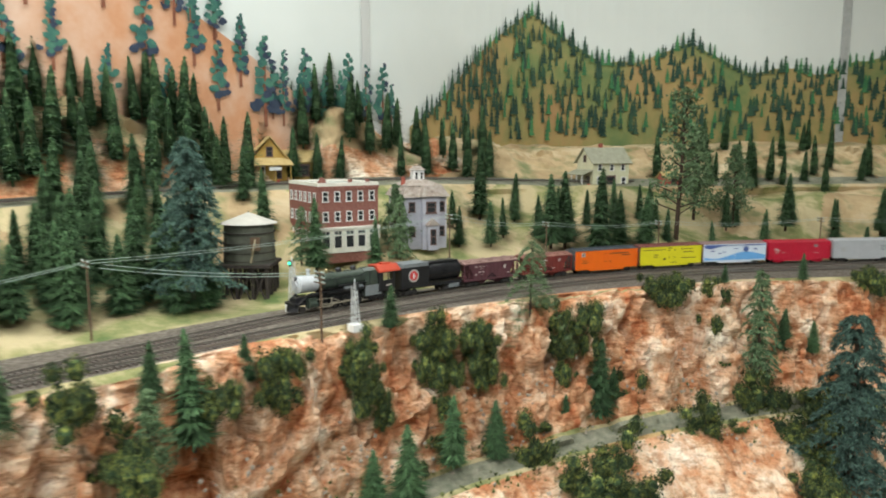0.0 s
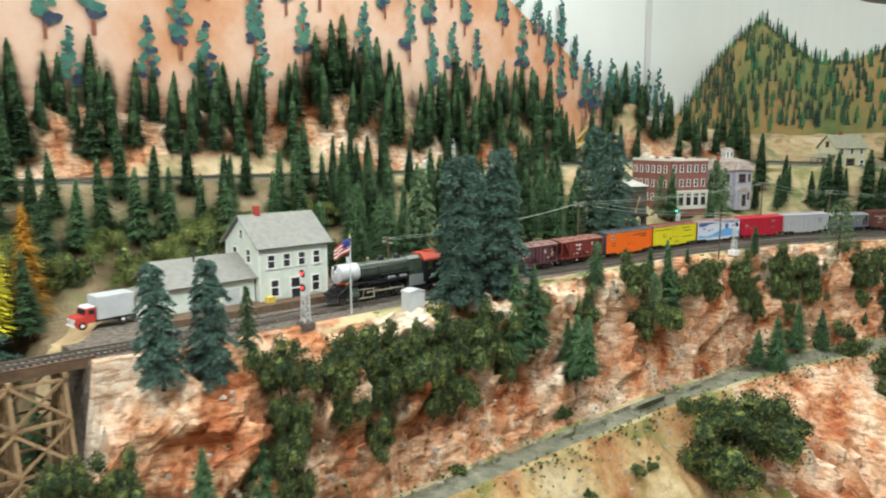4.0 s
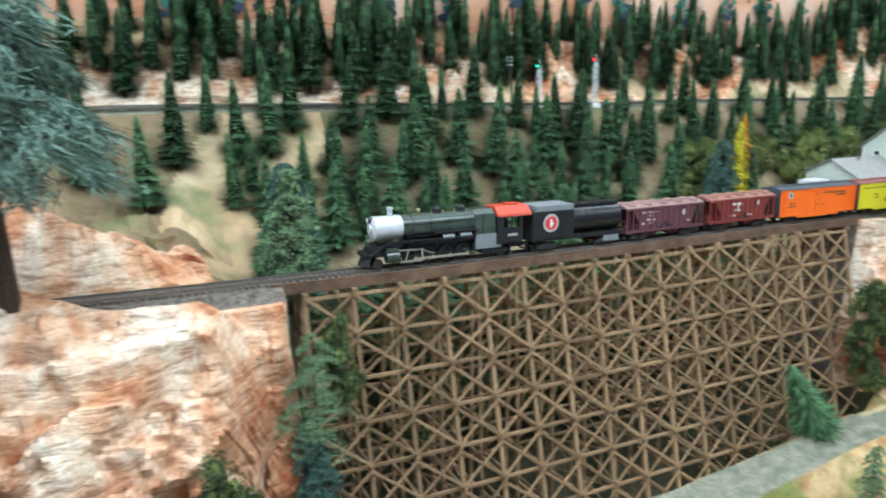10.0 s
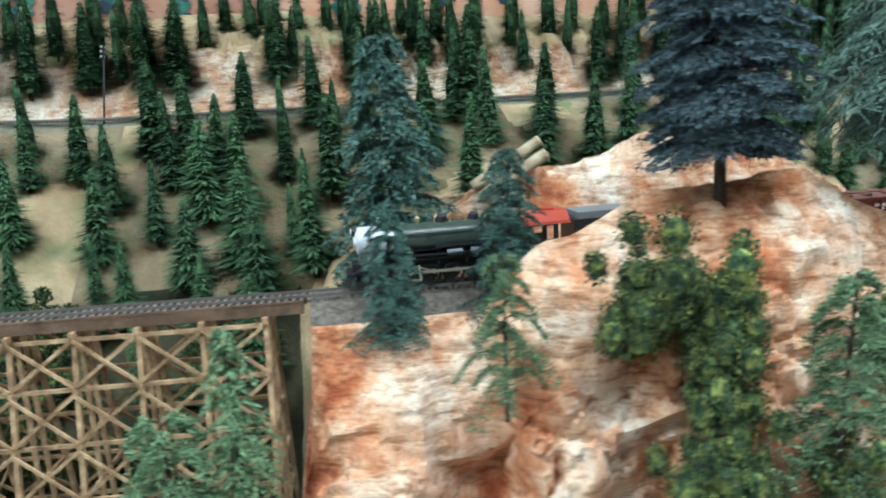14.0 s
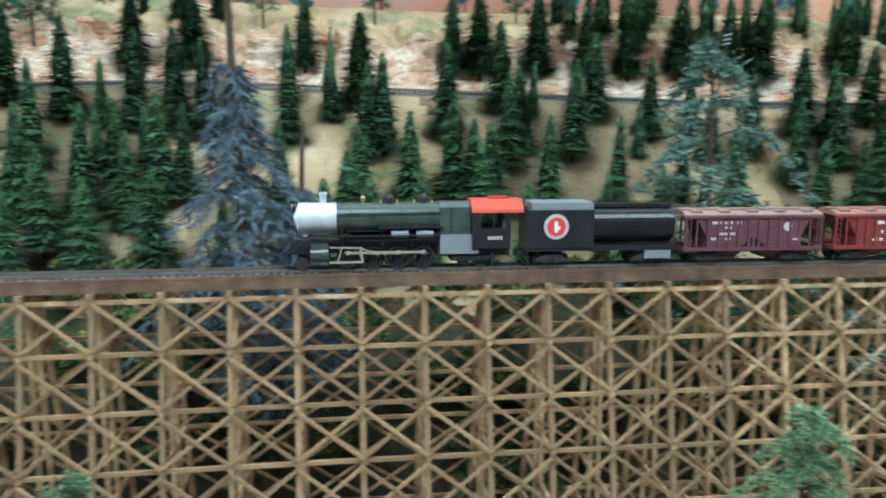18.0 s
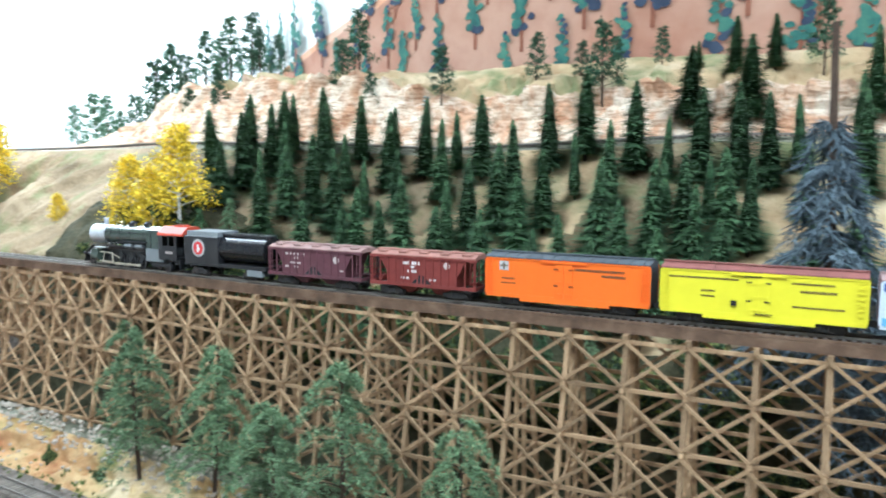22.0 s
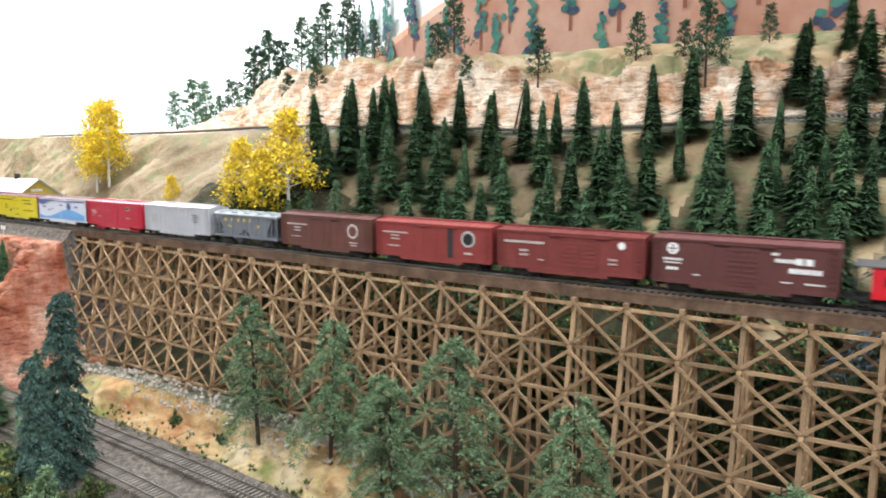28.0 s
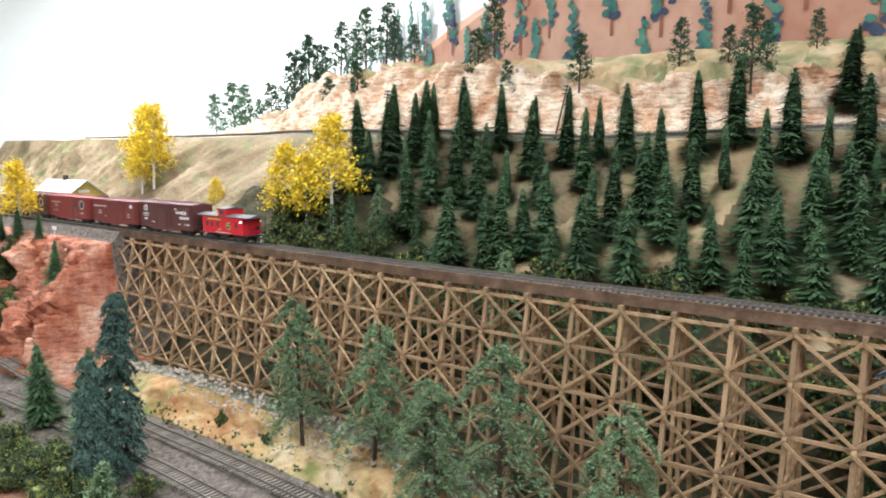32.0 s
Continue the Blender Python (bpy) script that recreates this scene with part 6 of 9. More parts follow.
def hopper_car(label, length, height, paint, roof, bays=2, dark=None):
    car = thing("hopper_car", Matrix.Identity(4), label, "railway car", "train")
    half, y, z0 = length / 2, 0.0155, 0.012
    slope = 0.024
    body = Soup().prism([(-half + 0.010, height - 0.005), (-half + slope, z0 + 0.001), (half - slope, z0 + 0.001), (half - 0.010, height - 0.005)], -y + 0.0002, y - 0.0002)
    part("body", body, paint, car)
    mid = Soup().prism([(-half + slope - 0.004, z0), (-half + slope - 0.004, height - 0.005), (half - slope + 0.004, height - 0.005), (half - slope + 0.004, z0)], -y, y)
    part("side_sheet", mid, paint, car)
    posts = Soup()
    n = 9
    for i in range(n + 1):
        x = -half + slope - 0.004 + (length - 2 * slope + 0.008) * i / n
        for sy in (-1, 1):
            posts.box(x - 0.0008, x + 0.0008, *sorted((sy * y, sy * (y + 0.001))), z0, height - 0.005)
    for x in (-half + 0.002, half - 0.002, -half + 0.011, half - 0.011):
        for sy in (-1, 1):
            posts.beam((x, sy * 0.0150, z0), (x, sy * 0.0150, height - 0.005), 0.0012, 0.0012)
    for sy in (-1, 1):
        posts.box(-half, half, *sorted((sy * (y - 0.002), sy * (y + 0.001))), z0 - 0.0012, z0 + 0.0016)
        posts.box(-half, half, *sorted((sy * (y - 0.002), sy * (y + 0.001))), height - 0.0065, height - 0.0045)
    part("side_post", posts, paint, car)
    for sy in (-1, 1):
        yy = sorted((sy * (y + 0.0001), sy * (y + 0.0004)))
        for a in (-1, 1):
            part("hopper_gap", Soup().prism([(a * 0.0012, z0 + 0.0018), (a * 0.0105, z0 + 0.0018), (a * 0.0012, z0 + 0.010)], *yy), M_GLASS, car, "dark opening between the hopper bays")
    bay = Soup()
    for a in (-1, 1):
        c = a * 0.018
        bay.add([(c - 0.014, -0.012, z0), (c + 0.014, -0.012, z0), (c + 0.014, 0.012, z0), (c - 0.014, 0.012, z0), (c - 0.005, -0.009, 0.004), (c + 0.005, -0.009, 0.004), (c + 0.005, 0.009, 0.004), (c - 0.005, 0.009, 0.004)],
                [(0, 1, 5, 4), (1, 2, 6, 5), (2, 3, 7, 6), (3, 0, 4, 7), (4, 5, 6, 7)])
    part("hopper_bay", bay, paint, car)
    rf = Soup().xprism([(-y - 0.0005, height - 0.005), (-y - 0.0005, height - 0.0035), (-0.008, height - 0.0012), (0.008, height - 0.0012), (y + 0.0005, height - 0.0035), (y + 0.0005, height - 0.005)], -half + 0.001, half - 0.001)
    part("roof", rf, roof, car)
    for i in range(5):
        x = -half + length * (i + 0.5) / 5
        for sy in (-1, 1):
            h = Soup().box(x - 0.0045, x + 0.0045, *sorted((sy * 0.0045, sy * 0.0125)), height - 0.0022, height - 0.0004)
            part("hatch", h, roof, car, bevel=0.0004)
    part("roof_walk", Soup().box(-half, half, -0.0035, 0.0035, height - 0.0006, height + 0.0002), roof, car)
    for x in (half - 0.003, -half + 0.003):
        rungs(car, x, z0, height - 0.005, y - 0.0005, paint, 6, 0.005)
    end = Soup()
    for x in (half - 0.001, -half + 0.001):
        for zz in (z0 + 0.006, z0 + 0.012):
            end.beam((x, -0.015, zz), (x, 0.015, zz), 0.0008, 0.0008)
        end.box(x - 0.001, x + 0.001, -0.015, 0.015, z0 - 0.001, z0 + 0.002)
    end.cyl((half - 0.012, 0, z0 + 0.004), (half - 0.007, 0.009, z0 + 0.004), 0.0032, n=10)
    part("end_frame", end, paint, car, split="end_post")
    part("underframe", Soup().box(-half, half, -0.005, 0.005, 0.008, z0), M_TRUCK, car)
    running_gear(car, half, 0.022)
    return car


def locomotive():
    car = thing("steam_locomotive", Matrix.Identity(4), "green and black steam locomotive with silver smokebox front", "locomotive", "train")

    def X(p):
        return 0.094 - (p - 75) * 0.2145e-3

    def Z(p):
        return (305 - p) * 0.2145e-3

    zc, r = Z(125), 0.0117
    part("smokebox", Soup().cyl((X(148), 0, zc), (X(282), 0, zc), r + 0.0002, n=48), M_SILVER, car, "silver smokebox", smooth=False)
    front = Soup().cyl((X(140), 0, zc), (X(148), 0, zc), r * 0.7, r * 0.93, 24)
    front.cyl((X(132), 0, zc + 0.0), (X(140), 0, zc), 0.0042, 0.0048, 16)
    part("smokebox_door", front, M_SILVER, car)
    part("boiler", Soup().cyl((X(282), 0, zc), (X(650), 0, zc), r, r + 0.0006, 48), M_OLIVE, car, "dark green boiler jacket")
    bands = Soup()
    for px in (330, 420, 510, 600):
        bands.cyl((X(px), 0, zc), (X(px + 6), 0, zc), r + 0.0008, n=28)
    part("boiler_band", bands, M_OLIVE, car)
    fb = Soup().xprism([(-0.0128, Z(255)), (-0.0135, Z(150)), (-0.0105, Z(85)), (-0.005, Z(66)), (0.005, Z(66)), (0.0105, Z(85)), (0.0135, Z(150)), (0.0128, Z(255))], X(762), X(648))
    part("firebox", fb, M_OLIVE, car, bevel=0.0004)
    part("firebox_sheet", Soup().box(X(790), X(650), -0.0142, 0.0142, Z(252), Z(182)), M_GREYMET, car)
    cab = Soup()
    x0, x1, zt, zb = X(905), X(765), Z(98), Z(232)
    for sy in (-1, 1):
        y0, y1 = sorted((sy * 0.0152, sy * 0.0162))
        cab.box(x0, x1, y0, y1, zb, Z(160))
        cab.box(x0, x1, y0, y1, Z(108), zt)
        for a, b in ((x0, x0 + 0.004), (x1 - 0.007, x1), (x0 + 0.0125, x0 + 0.0138)):
            cab.box(a, b, y0, y1, Z(160), Z(108))
    cab.box(x1 - 0.001, x1, -0.0152, 0.0152, zb, zt)
    part("cab", cab, M_BLACK, car)
    part("cab_floor", Soup().box(x0, x1, -0.015, 0.015, zb - 0.001, zb), M_BLACK, car)
    part("cab_roof", Soup().xprism([(-0.0172, Z(103)), (-0.0165, Z(92)), (-0.008, Z(58)), (0.008, Z(58)), (0.0165, Z(92)), (0.0172, Z(103)), (0.015, Z(103)), (0, Z(75)), (-0.015, Z(103))], X(952), X(763)), M_REDROOF, car, "vermilion cab roof")
    part("roof_hatch", Soup().box(X(905), X(835), -0.005, 0.005, Z(60), Z(50)), M_REDROOF, car)
    bars(car, M_FADED, [(X(848), Z(195), 0.012, 0.0026)], 0.0163)
    part("stack", Soup().cyl((X(235), 0, zc + r - 0.002), (X(235), 0, Z(38)), 0.0028, 0.0026, 16).cyl((X(235), 0, Z(40)), (X(235), 0, Z(32)), 0.0034, 0.0032, 16), M_SILVER, car)
    part("bell", Soup().cyl((X(376), 0, zc + r - 0.001), (X(376), 0, Z(52)), 0.0010, 0.0022, 12).cyl((X(376), 0, Z(52)), (X(376), 0, Z(45)), 0.0022, 0.0006, 12), M_BRASS, car, "brass bell")
    for px, nm in ((470, "sand_dome"), (594, "steam_dome")):
        part(nm, Soup().cyl((X(px), 0, zc + r - 0.003), (X(px), 0, Z(52)), 0.0050, 0.0044, 18).cyl((X(px), 0, Z(52)), (X(px), 0, Z(42)), 0.0044, 0.0022, 18), M_BLACK, car)
    part("headlight", Soup().cyl((X(126), 0, Z(85)), (X(150), 0, Z(85)), 0.0026, 0.0028, 14), M_BLACK, car)
    part("headlight_lens", Soup().cyl((X(124), 0, Z(85)), (X(126), 0, Z(85)), 0.0022, 0.0022, 14), M_WHITE, car)
    pipes = Soup()
    for sy in (-1, 1):
        y = sy * 0.0128
        pipes.beam((X(490), sy * 0.006, zc + r - 0.001), (X(400), y * 0.96, zc + 0.001), 0.0007, 0.0007)
        pipes.beam((X(285), y, zc + 0.0045), (X(650), y, zc + 0.0050), 0.0006, 0.0006)
        for px in (300, 345, 420, 505, 560, 640):
            pipes.cyl((X(px), sy * 0.011, zc + 0.0045), (X(px), sy * 0.0132, zc + 0.0046), 0.0008, n=6)
        pipes.beam((X(320), y, Z(130)), (X(320), y, Z(165)), 0.0006, 0.0006)
        pipes.beam((X(320), y, Z(165)), (X(460), y, Z(165)), 0.0007, 0.0007)
        pipes.beam((X(690), sy * 0.0137, Z(80)), (X(690), sy * 0.0139, Z(180)), 0.0006, 0.0006)
    part("pipe", pipes, M_BLACK, car)
    for px in (300, 440, 545, 640):
        for sy in (-1, 1):
            part("pipe_drop", Soup().cyl((X(px), sy * 0.0124, Z(150)), (X(px + 6), sy * 0.0128, Z(225)), 0.0006, n=6), M_BLACK, car)
    for sy in (-1, 1):
        part("side_tank", Soup().cyl((X(330), sy * 0.0128, Z(196)), (X(640), sy * 0.0128, Z(196)), 0.0016, n=10), M_BLACK, car)
        part("spring_rigging", Soup().box(X(620), X(290), *sorted((sy * 0.0062, sy * 0.0078)), Z(236), Z(198)), M_BLACK, car)
        part("cab_ladder", Soup().beam((X(930), sy * 0.0150, Z(232)), (X(930), sy * 0.0150, Z(284)), 0.0008, 0.0030), M_BLACK, car)
    for px in (440, 500, 560, 625):
        part("pop_valve", Soup().cyl((X(px), 0.0025, zc + r - 0.001), (X(px), 0.0025, Z(58)), 0.0008, 0.0006, 7), M_BRASS, car)
    rb = Soup()
    for sy in (-1, 1):
        rb.box(X(650), X(200), *sorted((sy * 0.010, sy * 0.0160)), Z(186), Z(181))
        rb.box(X(660), X(430), *sorted((sy * 0.010, sy * 0.0160)), Z(157), Z(151))
        rb.beam((X(200), sy * 0.013, Z(184)), (X(110), sy * 0.013, Z(245)), 0.004, 0.0010)
    part("running_board", rb, M_BLACK, car)
    for px in (505, 595):
        t = Soup()
        for sy in (-1, 1):
            t.cyl((X(px - 30), sy * 0.0128, Z(178)), (X(px + 30), sy * 0.0128, Z(178)), 0.0030, n=14)
        part("air_tank", t, M_GREYMET, car)
    fr = Soup().box(X(700), X(120), -0.0055, 0.0055, Z(250), Z(205)).box(X(180), X(95), -0.012, 0.012, Z(248), Z(236))
    fr.box(X(905), X(640), -0.010, 0.010, Z(262), Z(225))
    part("frame", fr, M_BLACK, car)
    pl = Soup().add([(X(75), 0, Z(288)), (X(110), -0.014, Z(288)), (X(110), 0.014, Z(288)), (X(112), 0, Z(240)), (X(118), -0.013, Z(240)), (X(118), 0.013, Z(240))], [(0, 1, 4, 3), (0, 3, 5, 2), (0, 2, 1), (3, 4, 5), (1, 2, 5, 4)])
    pl.box(X(112), X(104), -0.0145, 0.0145, Z(246), Z(232))
    part("pilot", pl, M_BLACK, car)
    for sy in (-1, 1):
        part("cylinder", Soup().cyl((X(190), sy * 0.0125, Z(248)), (X(252), sy * 0.0125, Z(248)), 0.0058, n=18).box(X(250), X(192), *sorted((sy * 0.0085, sy * 0.0165)), Z(235), Z(208)), M_OLIVE, car)
        vg = Soup().beam((X(255), sy * 0.0142, Z(222)), (X(365), sy * 0.0142, Z(226)), 0.0006, 0.0011)
        vg.beam((X(255), sy * 0.0145, Z(276)), (X(370), sy * 0.0145, Z(276)), 0.0007, 0.0016)
        vg.beam((X(365), sy * 0.0146, Z(220)), (X(372), sy * 0.0146, Z(278)), 0.0008, 0.0018)
        vg.beam((X(300), sy * 0.0146, Z(222)), (X(285), sy * 0.0146, Z(272)), 0.0006, 0.0010)
        vg.beam((X(365), sy * 0.0146, Z(226)), (X(430), sy * 0.0146, Z(250)), 0.0006, 0.0010)
        part("valve_gear", vg, M_ROD, car)
    lead = Soup()
    for sy in (-1, 1):
        lead.cyl((X(158), sy * 0.008, 0.0052), (X(158), sy * 0.0102, 0.0052), 0.0052, n=16)
    part("pilot_wheel", lead, M_WHEEL, car)
    tr = Soup()
    for px in (735, 800):
        for sy in (-1, 1):
            tr.cyl((X(px), sy * 0.008, 0.0066), (X(px), sy * 0.0102, 0.0066), 0.0066 if px > 780 else 0.0052, n=16)
    part("trailing_wheel", tr, M_WHEEL, car)
    part("trailing_frame", Soup().box(X(850), X(690), -0.0125, 0.0125, 0.0055, 0.0095).box(X(845), X(835), -0.014, 0.014, 0.002, 0.012), M_BLACK, car)
    dw = Soup()
    rr = 0.0090
    for sy in (-1, 1):
        for k in range(24):
            a, b = 2 * math.pi * k / 24, 2 * math.pi * (k + 1) / 24
            ya, yb = sy * 0.0080, sy * 0.0102
            pts = [(math.cos(t) * q, y, math.sin(t) * q) for q in (rr, rr * 0.80) for t in (a, b) for y in (ya, yb)]
            dw.add(pts, [(0, 1, 3, 2), (1, 5, 7, 3), (4, 6, 7, 5), (0, 2, 6, 4)])
        for k in range(10):
            a = 2 * math.pi * k / 10
            dw.beam((0, sy * 0.0090, 0), (math.cos(a) * rr * 0.82, sy * 0.0090, math.sin(a) * rr * 0.82), 0.0009, 0.0010)
        dw.cyl((0, sy * 0.0082, 0), (0, sy * 0.0108, 0), 0.0022, n=10)
        dw.cyl((0.0042, sy * 0.0086, 0), (0.0042, sy * 0.0125, 0), 0.0012, n=8)
        dw.cyl((-0.0045, sy * 0.0088, 0), (-0.0045, sy * 0.0098, 0), 0.0040, n=10)
    dw.cyl((0, -0.0082, 0), (0, 0.0082, 0), 0.0012, n=6)
    me = dw.mesh("driving_wheel", M_BLACK)
    axles = [put("driving_wheel", me, car, X(px), 0, rr) for px in (320, 410, 500, 590)]
    rods = []
    for sy in (-1, 1):
        rod = Soup()
        y = sy * 0.0130
        rod.beam((X(320) - X(455), y, 0), (X(590) - X(455), y, 0), 0.0008, 0.0018)
        for px in (320, 410, 500, 590):
            rod.cyl((X(px) - X(455), y - 0.0006, 0), (X(px) - X(455), y + 0.0006, 0), 0.0018, n=10)
        rod.beam((X(385) - X(455), y + sy * 0.0012, 0.0003), (X(500) - X(455), y + sy * 0.0012, 0), 0.0008, 0.0020)
        rods.append(put("side_rod", rod.mesh("side_rod", M_ROD), car, X(455), 0, rr))
    return car, axles, rods, X(455), rr


def tender():
    car = thing("tender", Matrix.Identity(4), "black vanderbilt tender with round tank and red herald", "railway car", "train")

    def X(p):
        return 0.061 - (p - 960) * 0.2145e-3

    def Z(p):
        return (305 - p) * 0.2145e-3

    bunker = Soup().box(X(1215), X(965), -0.0158, 0.0158, Z(238), Z(95))
    part("bunker", bunker, M_BLACK, car, bevel=0.0006)
    part("coal_board", Soup().box(X(1212), X(985), -0.0150, 0.0150, Z(95), Z(70)), M_GREYMET, car)
    part("tank", Soup().cyl((X(1210), 0, Z(155)), (X(1525), 0, Z(155)), 0.0152, n=32), M_GLOSS, car, "glossy black cylindrical water tank")
    part("tank_deck", Soup().box(X(1520), X(1215), -0.0085, 0.0085, Z(90), Z(80)), M_BLACK, car)
    part("tank_side_sill", Soup().box(X(1535), X(965), -0.0150, 0.0150, Z(248), Z(230)), M_BLACK, car)
    rail = Soup()
    for sy in (-1, 1):
        rail.beam((X(1215), sy * 0.0088, Z(76)), (X(1515), sy * 0.0088, Z(76)), 0.0005, 0.0005)
        for k in range(8):
            px = 1225 + k * 40
            rail.beam((X(px), sy * 0.0088, Z(88)), (X(px), sy * 0.0088, Z(75)), 0.0005, 0.0005)
    part("deck_rail", rail, M_BLACK, car)
    part("tool_box", Soup().box(X(1512), X(1412), -0.0150, 0.0150, Z(280), Z(250)), M_GREYMET, car, "grey tool box under the sill")
    disc(car, "herald_ring", X(1072), Z(157), 0.0100, M_HERALDR, 0.0158)
    disc(car, "herald", X(1072), Z(157), 0.0074, M_HERALD, 0.01606)
    s = Soup()
    for sy in (-1, 1):
        xx = X(1072) * sy
        s.box(xx - 0.0012, xx + 0.0016, *sorted((sy * 0.0163, sy * 0.0165)), Z(178), Z(138))
        s.box(xx - 0.003, xx + 0.0005, *sorted((sy * 0.0163, sy * 0.0165)), Z(168), Z(155))
    part("herald_figure", s, M_WHITE, car, "pale blot in the herald")
    part("ladder", Soup().box(X(975), X(960), -0.0152, 0.0152, Z(292), Z(286)).box(X(975), X(960), -0.0152, 0.0152, Z(272), Z(267)), M_BLACK, car)
    running_gear(car, 0.0605, 0.021)
    return car


def caboose():
    car = thing("caboose", Matrix.Identity(4), "bright red caboose with cupola and black roof", "railway car", "train")
    paint = plain("caboose_red", (0.58, 0.015, 0.025), 0.45, vary=0.08)
    roof = plain("caboose_roof", (0.10, 0.095, 0.09), 0.7)
    half, y, z0, zt = 0.0455, 0.0158, 0.0105, 0.0345
    part("body", Soup().box(-half, half, -y, y, z0, zt), paint, car, bevel=0.0003)
    siding = Soup()
    for i in range(40):
        x = -half + 2 * half * (i + 0.5) / 40
        for sy in (-1, 1):
            siding.box(x - 0.00075, x + 0.00075, *sorted((sy * y, sy * (y + 0.00015))), z0 + 0.001, zt - 0.001)
    part("siding", siding, paint, car)
    hl = half + 0.0125
    part("roof", Soup().xprism([(-y - 0.001, zt), (-y - 0.001, zt + 0.0010), (0, zt + 0.0040), (y + 0.001, zt + 0.0010), (y + 0.001, zt)], -hl, hl), roof, car)
    c0, c1 = -0.008, 0.0095
    part("cupola", Soup().box(c0, c1, -y, y, zt, zt + 0.0105), paint, car)
    part("cupola_roof", Soup().xprism([(-y - 0.001, zt + 0.0105), (-y - 0.001, zt + 0.0115), (0, zt + 0.0140), (y + 0.001, zt + 0.0115), (y + 0.001, zt + 0.0105)], c0 - 0.0015, c1 + 0.0015), roof, car)
    for x in (-0.0315, -0.0005 - 0.004, 0.010, 0.024, 0.035):
        w = Soup()
        for sy in (-1, 1):
            w.box(x * sy - 0.0022, x * sy + 0.0022, *sorted((sy * y, sy * (y + 0.0005))), 0.0205, 0.0275)
        if abs(x + 0.0045) > 0.001:
            part("window", w, M_GLASS, car, "dark side window")
    w = Soup()
    for sy in (-1, 1):
        w.box(0.0008 * sy - 0.0035, 0.0008 * sy + 0.0035, *sorted((sy * y, sy * (y + 0.0005))), zt + 0.003, zt + 0.0085)
    part("cupola_window", w, M_GLASS, car)
    disc(car, "herald_ring", -0.0145, 0.0225, 0.0052, M_GOLD, y + 0.0001)
    disc(car, "herald", -0.0145, 0.0225, 0.0038, M_BLACK, y + 0.0004)
    s = Soup()
    for sy in (-1, 1):
        s.box(-0.0145 * sy - 0.0009, -0.0145 * sy + 0.0011, *sorted((sy * (y + 0.0007), sy * (y + 0.0009))), 0.0205, 0.0245)
    part("herald_figure", s, M_WHITE, car)
    bars(car, M_GOLD, [(0.018, 0.0305, 0.030, 0.0018), (0.006, 0.0165, 0.006, 0.0014)], y + 0.0002)
    bars(car, M_WHITE, [(-0.002, 0.0125, 0.034, 0.0009)], y + 0.0002)
    for sx in (-1, 1):
        pf = Soup().box(*sorted((sx * half, sx * hl)), -0.0145, 0.0145, z0 - 0.001, z0 + 0.0005)
        for sy in (-1, 1):
            for k in range(3):
                pf.box(*sorted((sx * (half + 0.002), sx * (half + 0.009))), *sorted((sy * 0.013, sy * 0.0165)), 0.0025 + k * 0.0032, 0.0031 + k * 0.0032)
            pf.beam((sx * (hl - 0.001), sy * 0.014, z0), (sx * (hl - 0.001), sy * 0.014, zt), 0.0007, 0.0007)
        for zz in (z0 + 0.004, z0 + 0.008, z0 + 0.011):
            pf.beam((sx * (hl - 0.001), -0.014, zz), (sx * (hl - 0.001), 0.014, zz), 0.0006, 0.0006)
        pf.cyl((sx * (hl - 0.0005), 0, z0 + 0.011), (sx * hl, 0, z0 + 0.011), 0.0032, n=12)
        part("platform", pf, M_BLACK, car, "black end platform with railings")
    ml = Soup()
    for sy in (-1, 1):
        ml.cyl((-half + 0.003, sy * y, 0.029), (-half + 0.003, sy * (y + 0.0018), 0.029), 0.0012, n=10)
    part("marker_lamp", ml, M_LAMP, car, "lit marker lamp")
    part("underframe", Soup().box(-half, half, -0.006, 0.006, 0.0072, z0).box(-0.01, 0.012, -0.012, 0.012, 0.005, z0), M_TRUCK, car)
    running_gear(car, hl - 0.002, 0.024)
    return car


LOCO, AXLES, RODS, ROD_X, DRIVER_R = locomotive()
M_MAROON = plain("hopper_maroon", (0.115, 0.042, 0.052), 0.65, vary=0.25)
M_MAROON_ROOF = plain("hopper_roof_dusty", (0.27, 0.165, 0.145), 0.8, vary=0.3)
M_OXIDE = plain("hopper_oxide", (0.19, 0.035, 0.028), 0.6, vary=0.2)
M_OXIDE_ROOF = plain("hopper_roof_oxide", (0.28, 0.13, 0.10), 0.8, vary=0.25)
M_ORANGE = plain("reefer_orange", (0.88, 0.165, 0.012), 0.42, vary=0.06)
M_BLACKROOF = plain("reefer_roof_black", (0.065, 0.075, 0.085), 0.6, vary=0.2)
M_YCAR = plain("reefer_yellow", (0.75, 0.68, 0.025), 0.42, vary=0.05)
M_BROWNROOF = plain("reefer_roof_brown", (0.20, 0.072, 0.060), 0.65, vary=0.2)
M_PALEBLUE = plain("reefer_white", (0.70, 0.76, 0.84), 0.4, vary=0.04)
M_TAUPE = plain("reefer_roof_taupe", (0.30, 0.20, 0.19), 0.7, vary=0.15)
M_SKYBLUE = plain("wave_blue", (0.16, 0.42, 0.78), 0.45, vary=0.06)
M_DEEPBLUE = plain("wave_deep_blue", (0.09, 0.14, 0.36), 0.45, vary=0.1)
M_CRIMSON = plain("boxcar_crimson", (0.52, 0.018, 0.045), 0.42, vary=0.07)
M_SILVERCAR = plain("boxcar_silver", (0.50, 0.51, 0.53), 0.38, 0.15, vary=0.06)
M_GREYHOP = plain("hopper_grey", (0.165, 0.180, 0.200), 0.55, vary=0.12)
M_GREYROOF = plain("hopper_roof_grey", (0.32, 0.35, 0.345), 0.7, vary=0.12)
